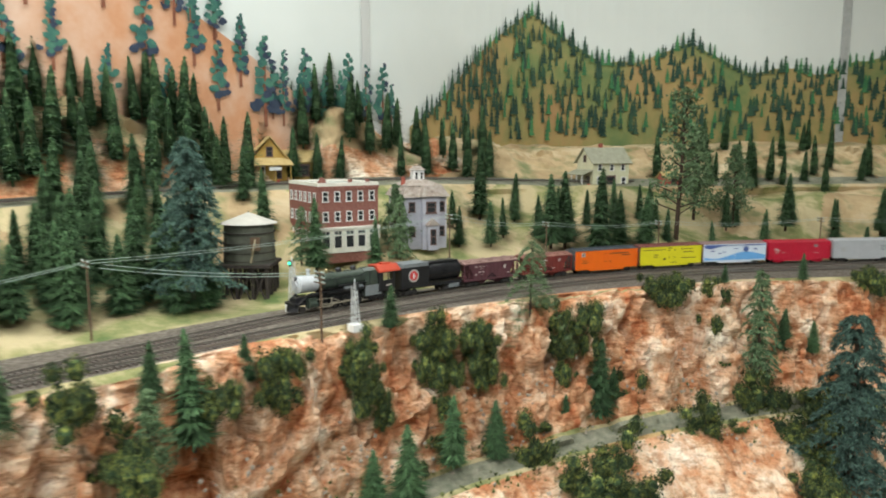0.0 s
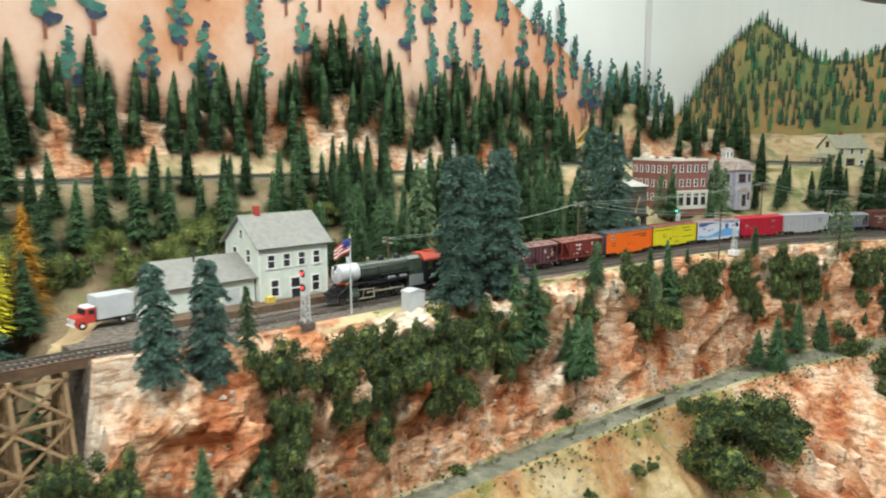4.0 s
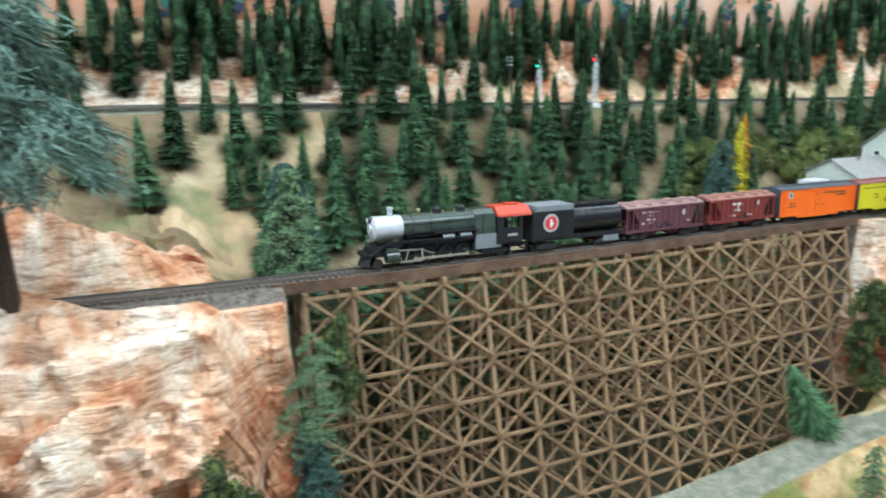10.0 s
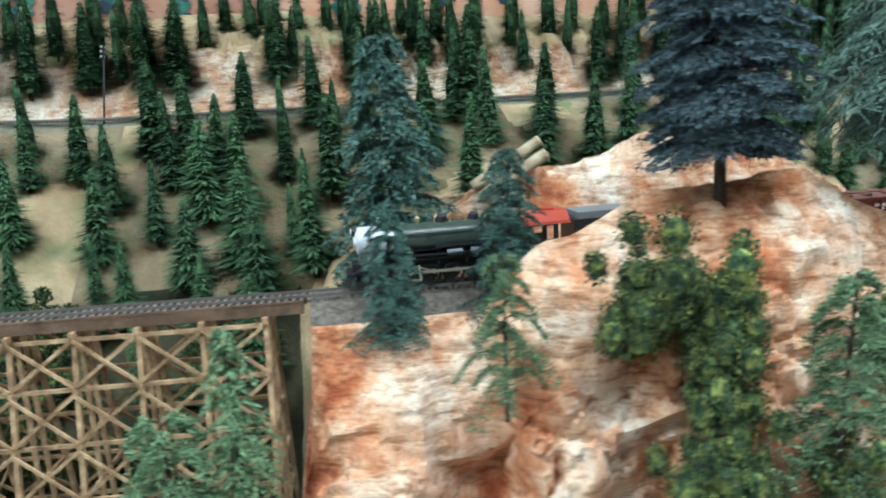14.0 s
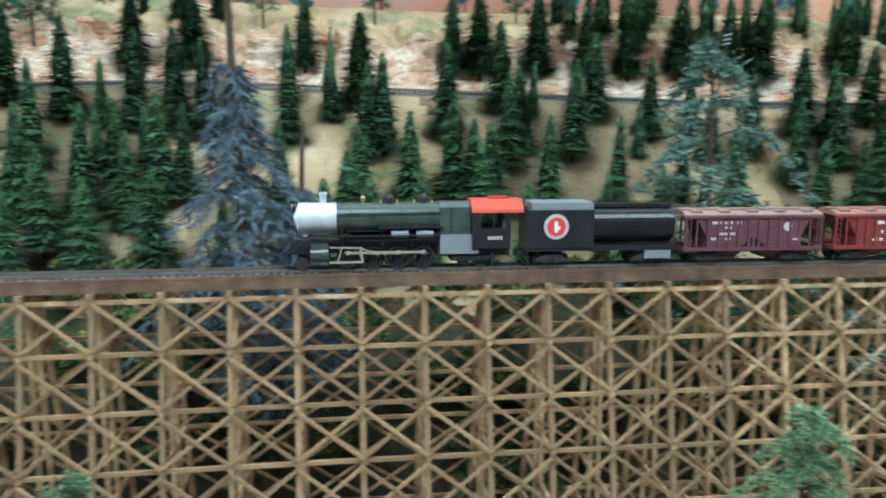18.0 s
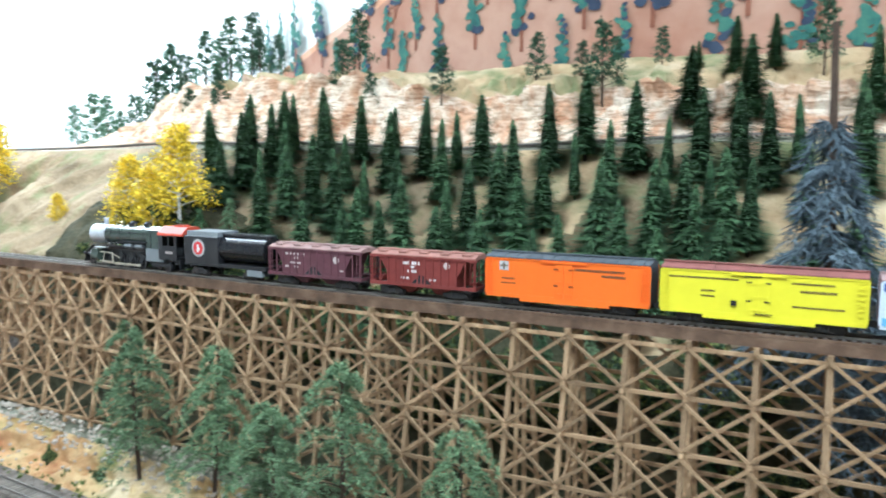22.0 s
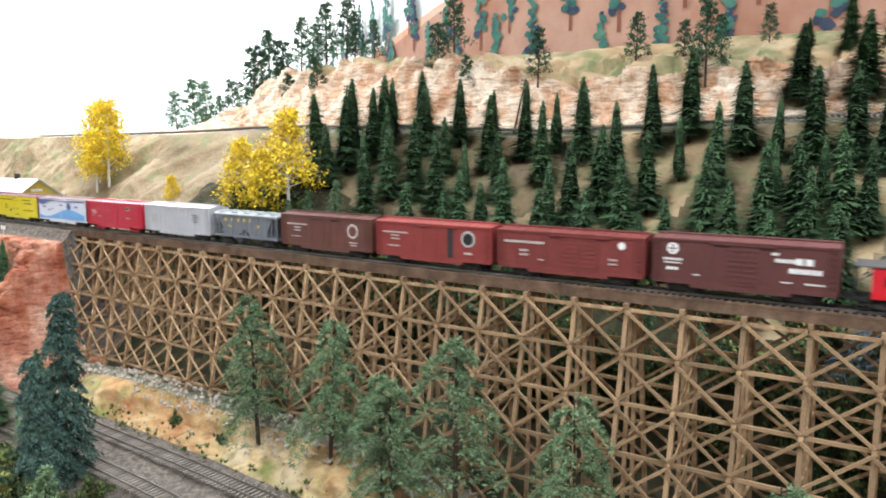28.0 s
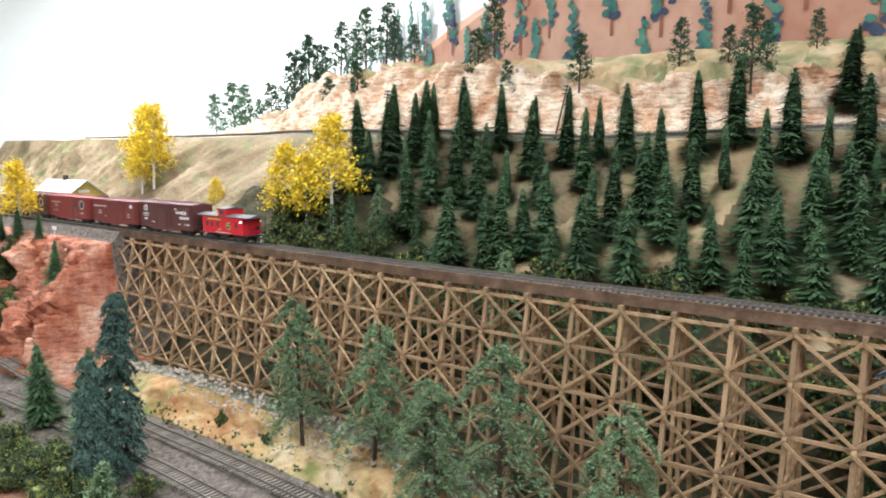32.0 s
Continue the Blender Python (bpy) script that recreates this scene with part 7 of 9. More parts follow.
M_BROWN = plain("boxcar_brown", (0.125, 0.048, 0.036), 0.6, vary=0.2)
M_RUST = plain("boxcar_rust", (0.235, 0.040, 0.034), 0.55, vary=0.12)
M_RUST2 = plain("boxcar_dull_red", (0.175, 0.036, 0.030), 0.6, vary=0.18)
M_CHOC = plain("boxcar_chocolate", (0.105, 0.036, 0.032), 0.55, vary=0.12)

TEND = tender()
H1 = hopper_car("maroon covered hopper car with dusty roof hatches", 0.118, 0.0435, M_MAROON, M_MAROON_ROOF)
bars(H1, M_FADED, [(0.032, 0.0335, 0.008, 0.0022), (0.022, 0.0335, 0.007, 0.0022), (0.013, 0.0335, 0.004, 0.0020), (0.022, 0.0295, 0.006, 0.0020), (0.023, 0.0245, 0.014, 0.0020), (0.022, 0.0205, 0.005, 0.0018), (0.034, 0.0205, 0.005, 0.002), (-0.036, 0.0195, 0.006, 0.0015)], 0.0156)
disc(H1, "herald", -0.0285, 0.0300, 0.0036, M_FADED, 0.0156)
H2 = hopper_car("oxide red covered hopper car with roof hatches", 0.112, 0.0435, M_OXIDE, M_OXIDE_ROOF)
bars(H2, M_WHITE, [(0.016, 0.0325, 0.008, 0.0028), (0.006, 0.0325, 0.009, 0.0030), (0.010, 0.0290, 0.005, 0.0022), (0.010, 0.0250, 0.010, 0.0022), (0.020, 0.0185, 0.004, 0.0022), (0.014, 0.0185, 0.004, 0.0022), (-0.012, 0.0180, 0.007, 0.0016)], 0.0156)
disc(H2, "herald", -0.0265, 0.0320, 0.0032, M_FADED, 0.0156)
R1 = box_car("bright orange reefer car with black roof", 0.142, 0.0475, M_ORANGE, M_BLACKROOF, M_BLACKROOF, name="reefer_car", wood=True, door_w=0.015)
s_ = Soup()
for sy in (-1, 1):
    s_.box(0.054 * sy - 0.0042, 0.054 * sy + 0.0042, *sorted((sy * 0.0162, sy * 0.0164)), 0.0325, 0.0405)
part("herald_square", s_, M_HERALDR, R1, "grey square herald with a cross")
s_ = Soup()
for sy in (-1, 1):
    yy = sorted((sy * 0.0164, sy * 0.0166))
    s_.box(0.054 * sy - 0.0034, 0.054 * sy + 0.0034, *yy, 0.0360, 0.0370)
    s_.box(0.054 * sy - 0.0006, 0.054 * sy + 0.0006, *yy, 0.0332, 0.0398)
part("herald_cross", s_, M_DARKINK, R1)
bars(R1, M_DARKINK, [(-0.030, 0.0365, 0.042, 0.0020), (-0.042, 0.0325, 0.020, 0.0020), (0.050, 0.0255, 0.012, 0.0012), (0.050, 0.0215, 0.014, 0.0012)], 0.0162)
hinge = [(0.0065, 0.036, 0.004, 0.0012), (0.0065, 0.022, 0.004, 0.0012), (-0.0065, 0.036, 0.004, 0.0012), (-0.0065, 0.022, 0.004, 0.0012)]
bars(R1, M_BLACK, hinge, 0.0172, "hinge")
R2 = box_car("yellow wooden reefer car with brown roof", 0.142, 0.0475, M_YCAR, M_BROWNROOF, M_BROWNROOF, name="reefer_car", wood=True, door_w=0.015)
bars(R2, M_DARKINK, [(0.040, 0.0372, 0.052, 0.0014), (-0.036, 0.0372, 0.028, 0.0014), (-0.040, 0.0315, 0.024, 0.0018), (-0.040, 0.0200, 0.034, 0.0014), (0.036, 0.0275, 0.010, 0.0013), (0.036, 0.0235, 0.010, 0.0013)], 0.0162)
bars(R2, M_BLACK, [(0.017, 0.0195, 0.0055, 0.0040)] + hinge, 0.0173, "hardware")
bars(R2, M_BLACK, [(0.004, 0.0405, 0.012, 0.0012), (-0.004, 0.0125, 0.012, 0.0012)], 0.0174, "door_rod")
R3 = box_car("white and blue reefer car with a wave design", 0.142, 0.0475, M_PALEBLUE, M_TAUPE, M_BROWNROOF, name="reefer_car", wood=True, door_w=0.015)


def wave(car, lo, hi, mat, y, name, seg=24, x0=-0.070, x1=0.070):
    for sy in (-1, 1):
        s = Soup()
        for i in range(seg):
            a, b = x0 + (x1 - x0) * i / seg, x0 + (x1 - x0) * (i + 1) / seg
            za, zb, ya, yb = lo(a), lo(b), hi(a), hi(b)
            f = (0, 1, 2, 3) if sy < 0 else (3, 2, 1, 0)
            s.add([(a * sy, sy * y, za), (b * sy, sy * y, zb), (b * sy, sy * y, max(yb, zb + 1e-5)), (a * sy, sy * y, max(ya, za + 1e-5))], [f])
        part(name, s, mat, car)


wave(R3, lambda x: 0.0118, lambda x: 0.0215 + 0.0055 * math.sin(x * 48 + 2.6) - x * 0.03, M_SKYBLUE, 0.0174, "blue_wave")
wave(R3, lambda x: 0.040 - 0.006 * math.exp(-((x - 0.058) / 0.018) ** 2), lambda x: 0.0420, M_DEEPBLUE, 0.0174, "blue_band")
disc(R3, "blue_blot", -0.024, 0.0325, 0.0058, M_DEEPBLUE, 0.0174)
bars(R3, M_DEEPBLUE, [(0.052, 0.030, 0.010, 0.0022), (0.036, 0.0255, 0.008, 0.0022), (0.026, 0.0275, 0.006, 0.0016), (-0.046, 0.0325, 0.010, 0.0026), (-0.002, 0.034, 0.012, 0.0016)], 0.0174, "blue_marks")
C1 = box_car("crimson wood-sheathed box car", 0.142, 0.0475, M_CRIMSON, M_CRIMSON, slats=True, truck_mat=M_CRIMSON)
bars(C1, M_FADED, [(0.055, 0.0305, 0.011, 0.0016), (0.052, 0.0275, 0.014, 0.0014), (0.054, 0.0235, 0.008, 0.0010), (0.038, 0.0225, 0.008, 0.0010), (-0.036, 0.022, 0.010, 0.0010)], 0.0168)
s_ = Soup()
for sy in (-1, 1):
    s_.box(-0.036 * sy - 0.0048, -0.036 * sy + 0.0048, *sorted((sy * 0.0167, sy * 0.0169)), 0.0335, 0.0385)
part("herald_square", s_, M_HERALDR, C1)
bars(C1, M_BLACK, [(-0.036, 0.0372, 0.008, 0.0016), (-0.036, 0.0350, 0.008, 0.0012)], 0.0170)
C2 = box_car("silver-grey steel box car", 0.144, 0.0485, M_SILVERCAR, M_SILVERCAR, M_SILVERCAR, door_x=-0.006, door_w=0.034)
bars(C2, M_HERALDR, [(0.050, 0.0305, 0.015, 0.0012), (0.050, 0.0265, 0.012, 0.0022), (0.050, 0.0230, 0.012, 0.0016)], 0.0166)
bars(C2, M_GREYHOP, [(-0.042, 0.0345, 0.014, 0.0012), (-0.044, 0.0315, 0.012, 0.0012), (-0.042, 0.0285, 0.012, 0.0012), (-0.044, 0.0255, 0.010, 0.0012)], 0.0166)
H3 = hopper_car("grey covered hopper car with yellow lettering", 0.122, 0.0435, M_GREYHOP, M_GREYROOF)
bars(H3, M_GOLD, [(0.036, 0.0330, 0.0055, 0.0042), (0.024, 0.0330, 0.0055, 0.0042), (0.012, 0.0330, 0.0055, 0.0042), (0.000, 0.0330, 0.0055, 0.0042), (-0.012, 0.0330, 0.0055, 0.0042), (-0.026, 0.0265, 0.005, 0.0034), (0.028, 0.0245, 0.012, 0.0020)], 0.0157)
C3 = box_car("weathered brown box car with pale round herald", 0.144, 0.0490, M_BROWN, M_BROWN)
bars(C3, M_FADED, [(0.045, 0.0345, 0.034, 0.0016), (0.044, 0.0305, 0.012, 0.0016), (0.044, 0.0270, 0.012, 0.0014), (0.046, 0.0200, 0.016, 0.0010), (-0.046, 0.0180, 0.012, 0.0014), (-0.046, 0.0150, 0.010, 0.0012)], 0.0166)
disc(C3, "herald", -0.045, 0.0310, 0.0082, M_FADED, 0.0166)
disc(C3, "herald_centre", -0.045, 0.0310, 0.0056, M_BROWN, 0.0169)
C4 = box_car("rust red box car with half-open door and round herald", 0.144, 0.0490, M_RUST, plain("roof_rust", (0.30, 0.06, 0.05), 0.6), dark_door=True, door_x=-0.008, door_w=0.026)
bars(C4, M_FADED, [(0.046, 0.0345, 0.034, 0.0016), (0.046, 0.0310, 0.012, 0.0014), (0.046, 0.0275, 0.012, 0.0014), (0.048, 0.0200, 0.016, 0.0012), (-0.046, 0.0180, 0.010, 0.0022)], 0.0166)
disc(C4, "herald_ring", -0.046, 0.0325, 0.0082, M_HERALDR, 0.0166)
disc(C4, "herald", -0.046, 0.0325, 0.0060, M_BLACK, 0.0169)
C5 = box_car("dull red box car with white lettering", 0.144, 0.0485, M_RUST2, M_RUST2, door_x=-0.012, door_w=0.034)
bars(C5, M_FADED, [(0.044, 0.0345, 0.042, 0.0024), (0.044, 0.0265, 0.010, 0.0020), (0.044, 0.0225, 0.010, 0.0018), (0.026, 0.0185, 0.006, 0.0012), (-0.044, 0.0240, 0.008, 0.0016), (-0.044, 0.0200, 0.008, 0.0014)], 0.0166)
disc(C5, "herald", -0.052, 0.0370, 0.0034, M_WHITE, 0.0166)
C6 = box_car("chocolate brown box car with white script and round herald", 0.141, 0.0505, M_CHOC, plain("roof_choc", (0.15, 0.055, 0.05), 0.6), door_x=-0.002, door_w=0.024)
disc(C6, "herald", 0.054, 0.0385, 0.0050, M_WHITE, 0.0166)
s_ = Soup()
for sy in (-1, 1):
    yy = sorted((sy * 0.0169, sy * 0.0171))
    s_.box(0.054 * sy - 0.0034, 0.054 * sy + 0.0034, *yy, 0.0380, 0.0390)
    s_.box(0.054 * sy - 0.0006, 0.054 * sy + 0.0006, *yy, 0.0350, 0.0420)
part("herald_cross", s_, M_CHOC, C6)
bars(C6, M_WHITE, [(0.054, 0.0295, 0.016, 0.0018), (0.054, 0.0265, 0.014, 0.0012), (0.054, 0.0215, 0.010, 0.0026), (0.034, 0.0175, 0.006, 0.0012), (-0.026, 0.0395, 0.006, 0.0022), (-0.034, 0.0345, 0.016, 0.0030), (-0.047, 0.0345, 0.014, 0.0052), (-0.048, 0.0270, 0.024, 0.0040), (-0.035, 0.0175, 0.008, 0.0012), (-0.055, 0.0175, 0.014, 0.0012)], 0.0166)
CAB = caboose()

TRAIN_CARS = []
back_ = 0.0
for ob, ln in ((LOCO, 0.190), (TEND, 0.125), (H1, 0.128), (H2, 0.122), (R1, 0.152), (R2, 0.150), (R3, 0.150), (C1, 0.151), (C2, 0.152), (H3, 0.131), (C3, 0.152), (C4, 0.152), (C5, 0.152), (C6, 0.149), (CAB, 0.128)):
    TRAIN_CARS.append((ob, back_ + ln / 2))
    back_ += ln

# ---- painted hills and trees on the backdrop ----
BRUN = np.r_[0, np.cumsum(np.hypot(*np.diff(BACK, axis=0).T))]
BDIR = np.gradient(BACK, axis=0)
BDIR /= np.hypot(BDIR[:, 0], BDIR[:, 1])[:, None]


def on_back(b, z, off):
    """A place on the backdrop: b along it from the far right end, off in front of it."""
    x, y = np.interp(b, BRUN, BACK[:, 0]), np.interp(b, BRUN, BACK[:, 1])
    hx, hy = np.interp(b, BRUN, BDIR[:, 0]), np.interp(b, BRUN, BDIR[:, 1])
    return (x - hy * off, y + hx * off, z)


def paint(name, c, scale, bump=0.03):
    return material(name, c, scale, 0.85, bump=bump, bump_scale=60, coords="Object")


M_PHILL = paint("paint_orange_hill", [(0.48, 0.18, 0.08), (0.62, 0.31, 0.17), (0.72, 0.50, 0.38), (0.64, 0.34, 0.20)], 2.2)
M_PGREEN = paint("paint_green_hill", [(0.52, 0.30, 0.15), (0.44, 0.33, 0.14), (0.24, 0.28, 0.11), (0.11, 0.21, 0.09)], 2.6)
M_PTREE = paint("paint_tree_teal", [(0.020, 0.075, 0.075), (0.055, 0.165, 0.130), (0.11, 0.26, 0.17)], 30)
M_PTREE2 = paint("paint_tree_shadow", [(0.025, 0.035, 0.065), (0.06, 0.08, 0.12)], 30)
M_PDARK = paint("paint_tree_green", [(0.015, 0.045, 0.035), (0.045, 0.095, 0.065), (0.06, 0.15, 0.07)], 14)
M_PTRUNK = paint("paint_trunk", [(0.20, 0.07, 0.04), (0.30, 0.12, 0.07)], 30)


def painted_hill(name, ridge, foot, mat, off, label):
    bs = np.linspace(ridge[0][0], ridge[-1][0], 160)
    vs, fs = [], []
    for i, b in enumerate(bs):
        z = float(np.interp(b, [r[0] for r in ridge], [r[1] for r in ridge]))
        z += 0.006 * noise.noise(Vector((b * 14, 0, 0))) + 0.003 * noise.noise(Vector((b * 45, 5, 0)))
        vs += [on_back(b, foot, off), on_back(b, max(z, foot + 0.002), off)]
        if i:
            fs.append((2 * i - 2, 2 * i, 2 * i + 1, 2 * i - 1))
    return tagged(new(name, Soup().add(vs, fs).mesh(name, mat)), label, "backdrop", kind="structure")


ORANGE_RIDGE = [(4.93, 0.42), (5.02, 0.468), (5.18, 0.566), (5.35, 0.643), (5.46, 0.704), (5.75, 0.86), (6.2, 0.98), (8.2, 1.0), (9.2, 0.80), (9.87, 0.61), (10.2, 0.53), (10.55, 0.46), (10.8, 0.40)]
GREEN_RIDGE = [(1.0, 0.72), (2.5, 0.69), (2.66, 0.667), (2.79, 0.614), (2.9, 0.644), (3.08, 0.621), (3.32, 0.728), (3.53, 0.65), (3.7, 0.643), (3.85, 0.71), (4.02, 0.783), (4.26, 0.637), (4.5, 0.459), (4.62, 0.40)]
painted_hill("painted_green_hill", GREEN_RIDGE, 0.30, M_PGREEN, 0.004, "painted olive green wooded hills on the backdrop")
M_PBROWN = paint("paint_brown_hill", [(0.27, 0.12, 0.08), (0.40, 0.20, 0.13), (0.50, 0.30, 0.21), (0.38, 0.19, 0.13)], 2.2)
BROWN_RIDGE = [(7.7, 0.31), (8.1, 0.46), (8.5, 0.64), (8.9, 0.80), (9.2, 0.782), (9.87, 0.592), (10.2, 0.512), (10.55, 0.442), (10.78, 0.385)]
painted_hill("painted_brown_hill", BROWN_RIDGE, 0.30, M_PBROWN, 0.0073, "painted brown hillside on the backdrop")
painted_hill("painted_orange_hill", ORANGE_RIDGE, 0.30, M_PHILL, 0.006, "painted orange and pink hillside on the backdrop")


def painted_trees(name, spots, mats, off, label, seed, slim=0.17, lumps=30):
    """Flat brush-stroke trees: a trunk and leafy dabs, lighter on one side."""
    rng = random.Random(seed)
    me = bpy.data.meshes.new(name)
    vs, fs, ms = [], [], []

    def dab(b, z, r, k, o):
        n = 7
        i0 = len(vs)
        ph = rng.random() * 6
        for i in range(n):
            a = 2 * math.pi * i / n
            rr = r * rng.uniform(0.7, 1.15)
            vs.append(on_back(b + math.cos(a + ph) * rr, z + math.sin(a + ph) * rr * 0.75, o))
        fs.append(tuple(range(i0, i0 + n))[::-1])
        ms.append(k)

    for j, (b, z, h) in enumerate(spots):
        o = off + 0.0004 * (j % 7)
        i0 = len(vs)
        w = h * 0.028
        vs += [on_back(b - w, z - 0.01, o), on_back(b + w, z - 0.01, o), on_back(b + w * 0.6, z + h * 0.9, o), on_back(b - w * 0.6, z + h * 0.9, o)]
        fs.append((i0, i0 + 3, i0 + 2, i0 + 1))
        ms.append(2)
        for k in range(lumps):
            t = (k + rng.random()) / lumps
            wide = slim * h * (0.25 + 0.95 * (1 - t) ** 0.8) * (0.55 + 0.45 * math.sin(k * 2.3) ** 2)
            x = rng.uniform(-1, 1) * wide
            shade = 1 if (x < -0.15 * wide and rng.random() < 0.35) or t < 0.12 and rng.random() < 0.8 else 0
            dab(b + x, z + h * (0.16 + 0.84 * t), h * rng.uniform(0.050, 0.085) * (1.25 - 0.6 * t), shade, o + 0.00012 * k + 0.0001)
    me.from_pydata(vs, [], fs)
    for m in mats:
        me.materials.append(m)
    me.polygons.foreach_set("material_index", ms)
    me.update()
    return tagged(new(name, me), label, "backdrop", kind="structure")


RB = random.Random(21)
hill_spots = []
for row in range(7):
    for i in range(44):
        b = 4.95 + i * 0.125 + (row % 2) * 0.06 + RB.uniform(-0.03, 0.03)
        z = 0.42 + row * 0.082 + RB.uniform(-0.02, 0.02)
        top = float(np.interp(b, [r[0] for r in ORANGE_RIDGE], [r[1] for r in ORANGE_RIDGE]))
        if z < top - 0.01 and b < 10.5:
            hill_spots.append((b, z, RB.uniform(0.105, 0.145)))
painted_trees("painted_hill_trees", hill_spots, (M_PTREE, M_PTREE2, M_PTRUNK), 0.0085, "painted teal trees with dark shadows on the hillside", 3)
sky_spots = [(4.70 + 0.05 * i + RB.uniform(-0.012, 0.012), 0.40 + RB.uniform(-0.01, 0.02), RB.uniform(0.10, 0.20)) for i in range(9)]
sky_spots += [(5.0 + 0.055 * i, float(np.interp(5.0 + 0.055 * i, [r[0] for r in ORANGE_RIDGE], [r[1] for r in ORANGE_RIDGE])) - 0.01, RB.uniform(0.055, 0.10)) for i in range(9)]
sky_spots += [(10.0 + 0.1 * i + RB.uniform(-0.02, 0.02), 0.53 - 0.09 * i / 8 + 0.03, RB.uniform(0.10, 0.15)) for i in range(12)]
painted_trees("painted_skyline_trees", sky_spots, (M_PTREE, M_PTREE2, M_PTRUNK), 0.0125, "painted blue-green trees against the pale sky", 4, 0.2)


def painted_firs(name, mat, off, label, seed):
    """Dense small pointed trees over the green hills."""
    rng = random.Random(seed)
    s = Soup()
    spots = []
    for i in range(104):
        b = 2.3 + i * 0.022
        top = float(np.interp(b, [r[0] for r in GREEN_RIDGE], [r[1] for r in GREEN_RIDGE]))
        spots.append((b + rng.uniform(-0.01, 0.01), top - 0.022, rng.uniform(0.042, 0.078)))
        z = top - 0.06
        while z > 0.36:
            if rng.random() < 0.66:
                spots.append((b + rng.uniform(-0.016, 0.016), z + rng.uniform(-0.02, 0.02), rng.uniform(0.045, 0.085) * (0.85 + 0.5 * (0.75 - z))))
            z -= 0.040
    for j, (b, z, h) in enumerate(spots):
        o = off + 0.0004 * (j % 9)
        n = 5
        out = [(0.0, h)]
        for k in range(n):
            t = (k + 1) / n
            out.append((0.20 * h * t ** 0.7 * rng.uniform(0.7, 1.3), h * (1 - 0.85 * t)))
            if k < n - 1:
                out.append((0.09 * h * t, h * (1 - 0.85 * t) + 0.02 * h))
        pts = [on_back(b + x, z + y, o) for x, y in out] + [on_back(b - x, z + y, o) for x, y in reversed(out[1:])]
        s.add(pts, [tuple(range(len(pts)))])
    me = s.mesh(name, *mat)
    me.polygons.foreach_set("material_index", [0 if rng.random() < 0.8 else 1 for _ in range(len(me.polygons))])
    return tagged(new(name, me), label, "backdrop", kind="structure")


painted_firs("painted_green_firs", (M_PDARK, paint("paint_tree_bright", [(0.05, 0.17, 0.08), (0.09, 0.28, 0.11)], 14)), 0.008, "painted dark green firs over the hills", 8)
tagged(new("wall_seam", Soup().add([on_back(b, z, 0.003) for b, z in ((4.775, 0.3), (4.805, 0.3), (4.805, 1.44), (4.775, 1.44))], [(0, 1, 2, 3)]).mesh("wall_seam", M_CEIL)), "pale vertical joint strip on the backdrop wall", "trim", kind="structure")
tagged(new("wall_seam", Soup().box(-0.015, 0.015, -0.004, 0.004, 0.3, 1.44).mesh("wall_seam", plain("seam_grey", (0.45, 0.46, 0.45), 0.8))), "grey vertical joint strip on the backdrop wall", "trim", kind="structure").matrix_world = Matrix.Translation(on_back(2.70, 0.0, 0.005))

# dark-rimmed hanging lamp under the ceiling
lampob = thing("hanging_lamp", pose(0.63, 1.66, 0.736), "wide dark round hanging lamp with a paper tag", "lamp")
part("shade", Soup().cyl((0, 0, 0.05), (0, 0, 0.0), 0.285, 0.285, 40).cyl((0, 0, 0.0), (0, 0, -0.012), 0.285, 0.18, 40), plain("dark_shade", (0.16, 0.16, 0.15), 0.35), lampob, smooth=False)
part("stem", Soup().cyl((0, 0, 0.05), (0, 0, 0.714), 0.01, n=10), plain("stem_grey", (0.4, 0.4, 0.4), 0.6), lampob)
part("tag", Soup().box(-0.10, -0.06, -0.288, -0.2855, -0.01, 0.03), plain("paper_tag", (0.75, 0.75, 0.72), 0.8), lampob, "small pale paper tag")

# ---- town, station and line-side things ----
M_BRICK = material("red_brick", [(0.20, 0.075, 0.06), (0.29, 0.12, 0.095), (0.36, 0.19, 0.16)], 260, 0.9, bump=0.3, bump_scale=900)
M_CREAM = plain("cream_paint", (0.74, 0.72, 0.64), 0.7)
M_TRIM = plain("white_trim", (0.80, 0.80, 0.78), 0.6)
M_GLASS = plain("dark_window_glass", (0.030, 0.032, 0.035), 0.12, spec=0.6, bump=0.0)
M_LAV = material("lavender_grey_boards", [(0.40, 0.40, 0.46), (0.50, 0.50, 0.56)], 90, 0.8, bump=0.2, bump_scale=400)
M_SHINGLE = material("weathered_shingles", [(0.22, 0.17, 0.14), (0.38, 0.32, 0.28), (0.46, 0.41, 0.36)], 140, 0.95, bump=0.5, bump_scale=600)
M_OCHRE = material("ochre_boards", [(0.42, 0.26, 0.06), (0.55, 0.37, 0.11)], 60, 0.8, bump=0.2, bump_scale=300)
M_OCHREROOF = material("ochre_shingles", [(0.44, 0.31, 0.12), (0.60, 0.46, 0.22)], 70, 0.9, bump=0.4, bump_scale=400)
M_PALEYEL = material("pale_yellow_boards", [(0.60, 0.58, 0.40), (0.70, 0.68, 0.50)], 80, 0.8, bump=0.2, bump_scale=400)
M_OLIVEROOF = material("olive_grey_roof", [(0.30, 0.30, 0.22), (0.42, 0.41, 0.31)], 90, 0.9, bump=0.4, bump_scale=400)
M_YELHOUSE = material("mustard_boards", [(0.46, 0.38, 0.07), (0.58, 0.49, 0.12)], 80, 0.8, bump=0.2, bump_scale=400)
M_PALEROOF = material("pale_roof_sheets", [(0.58, 0.60, 0.58), (0.72, 0.73, 0.70)], 40, 0.8, bump=0.2, bump_scale=200)
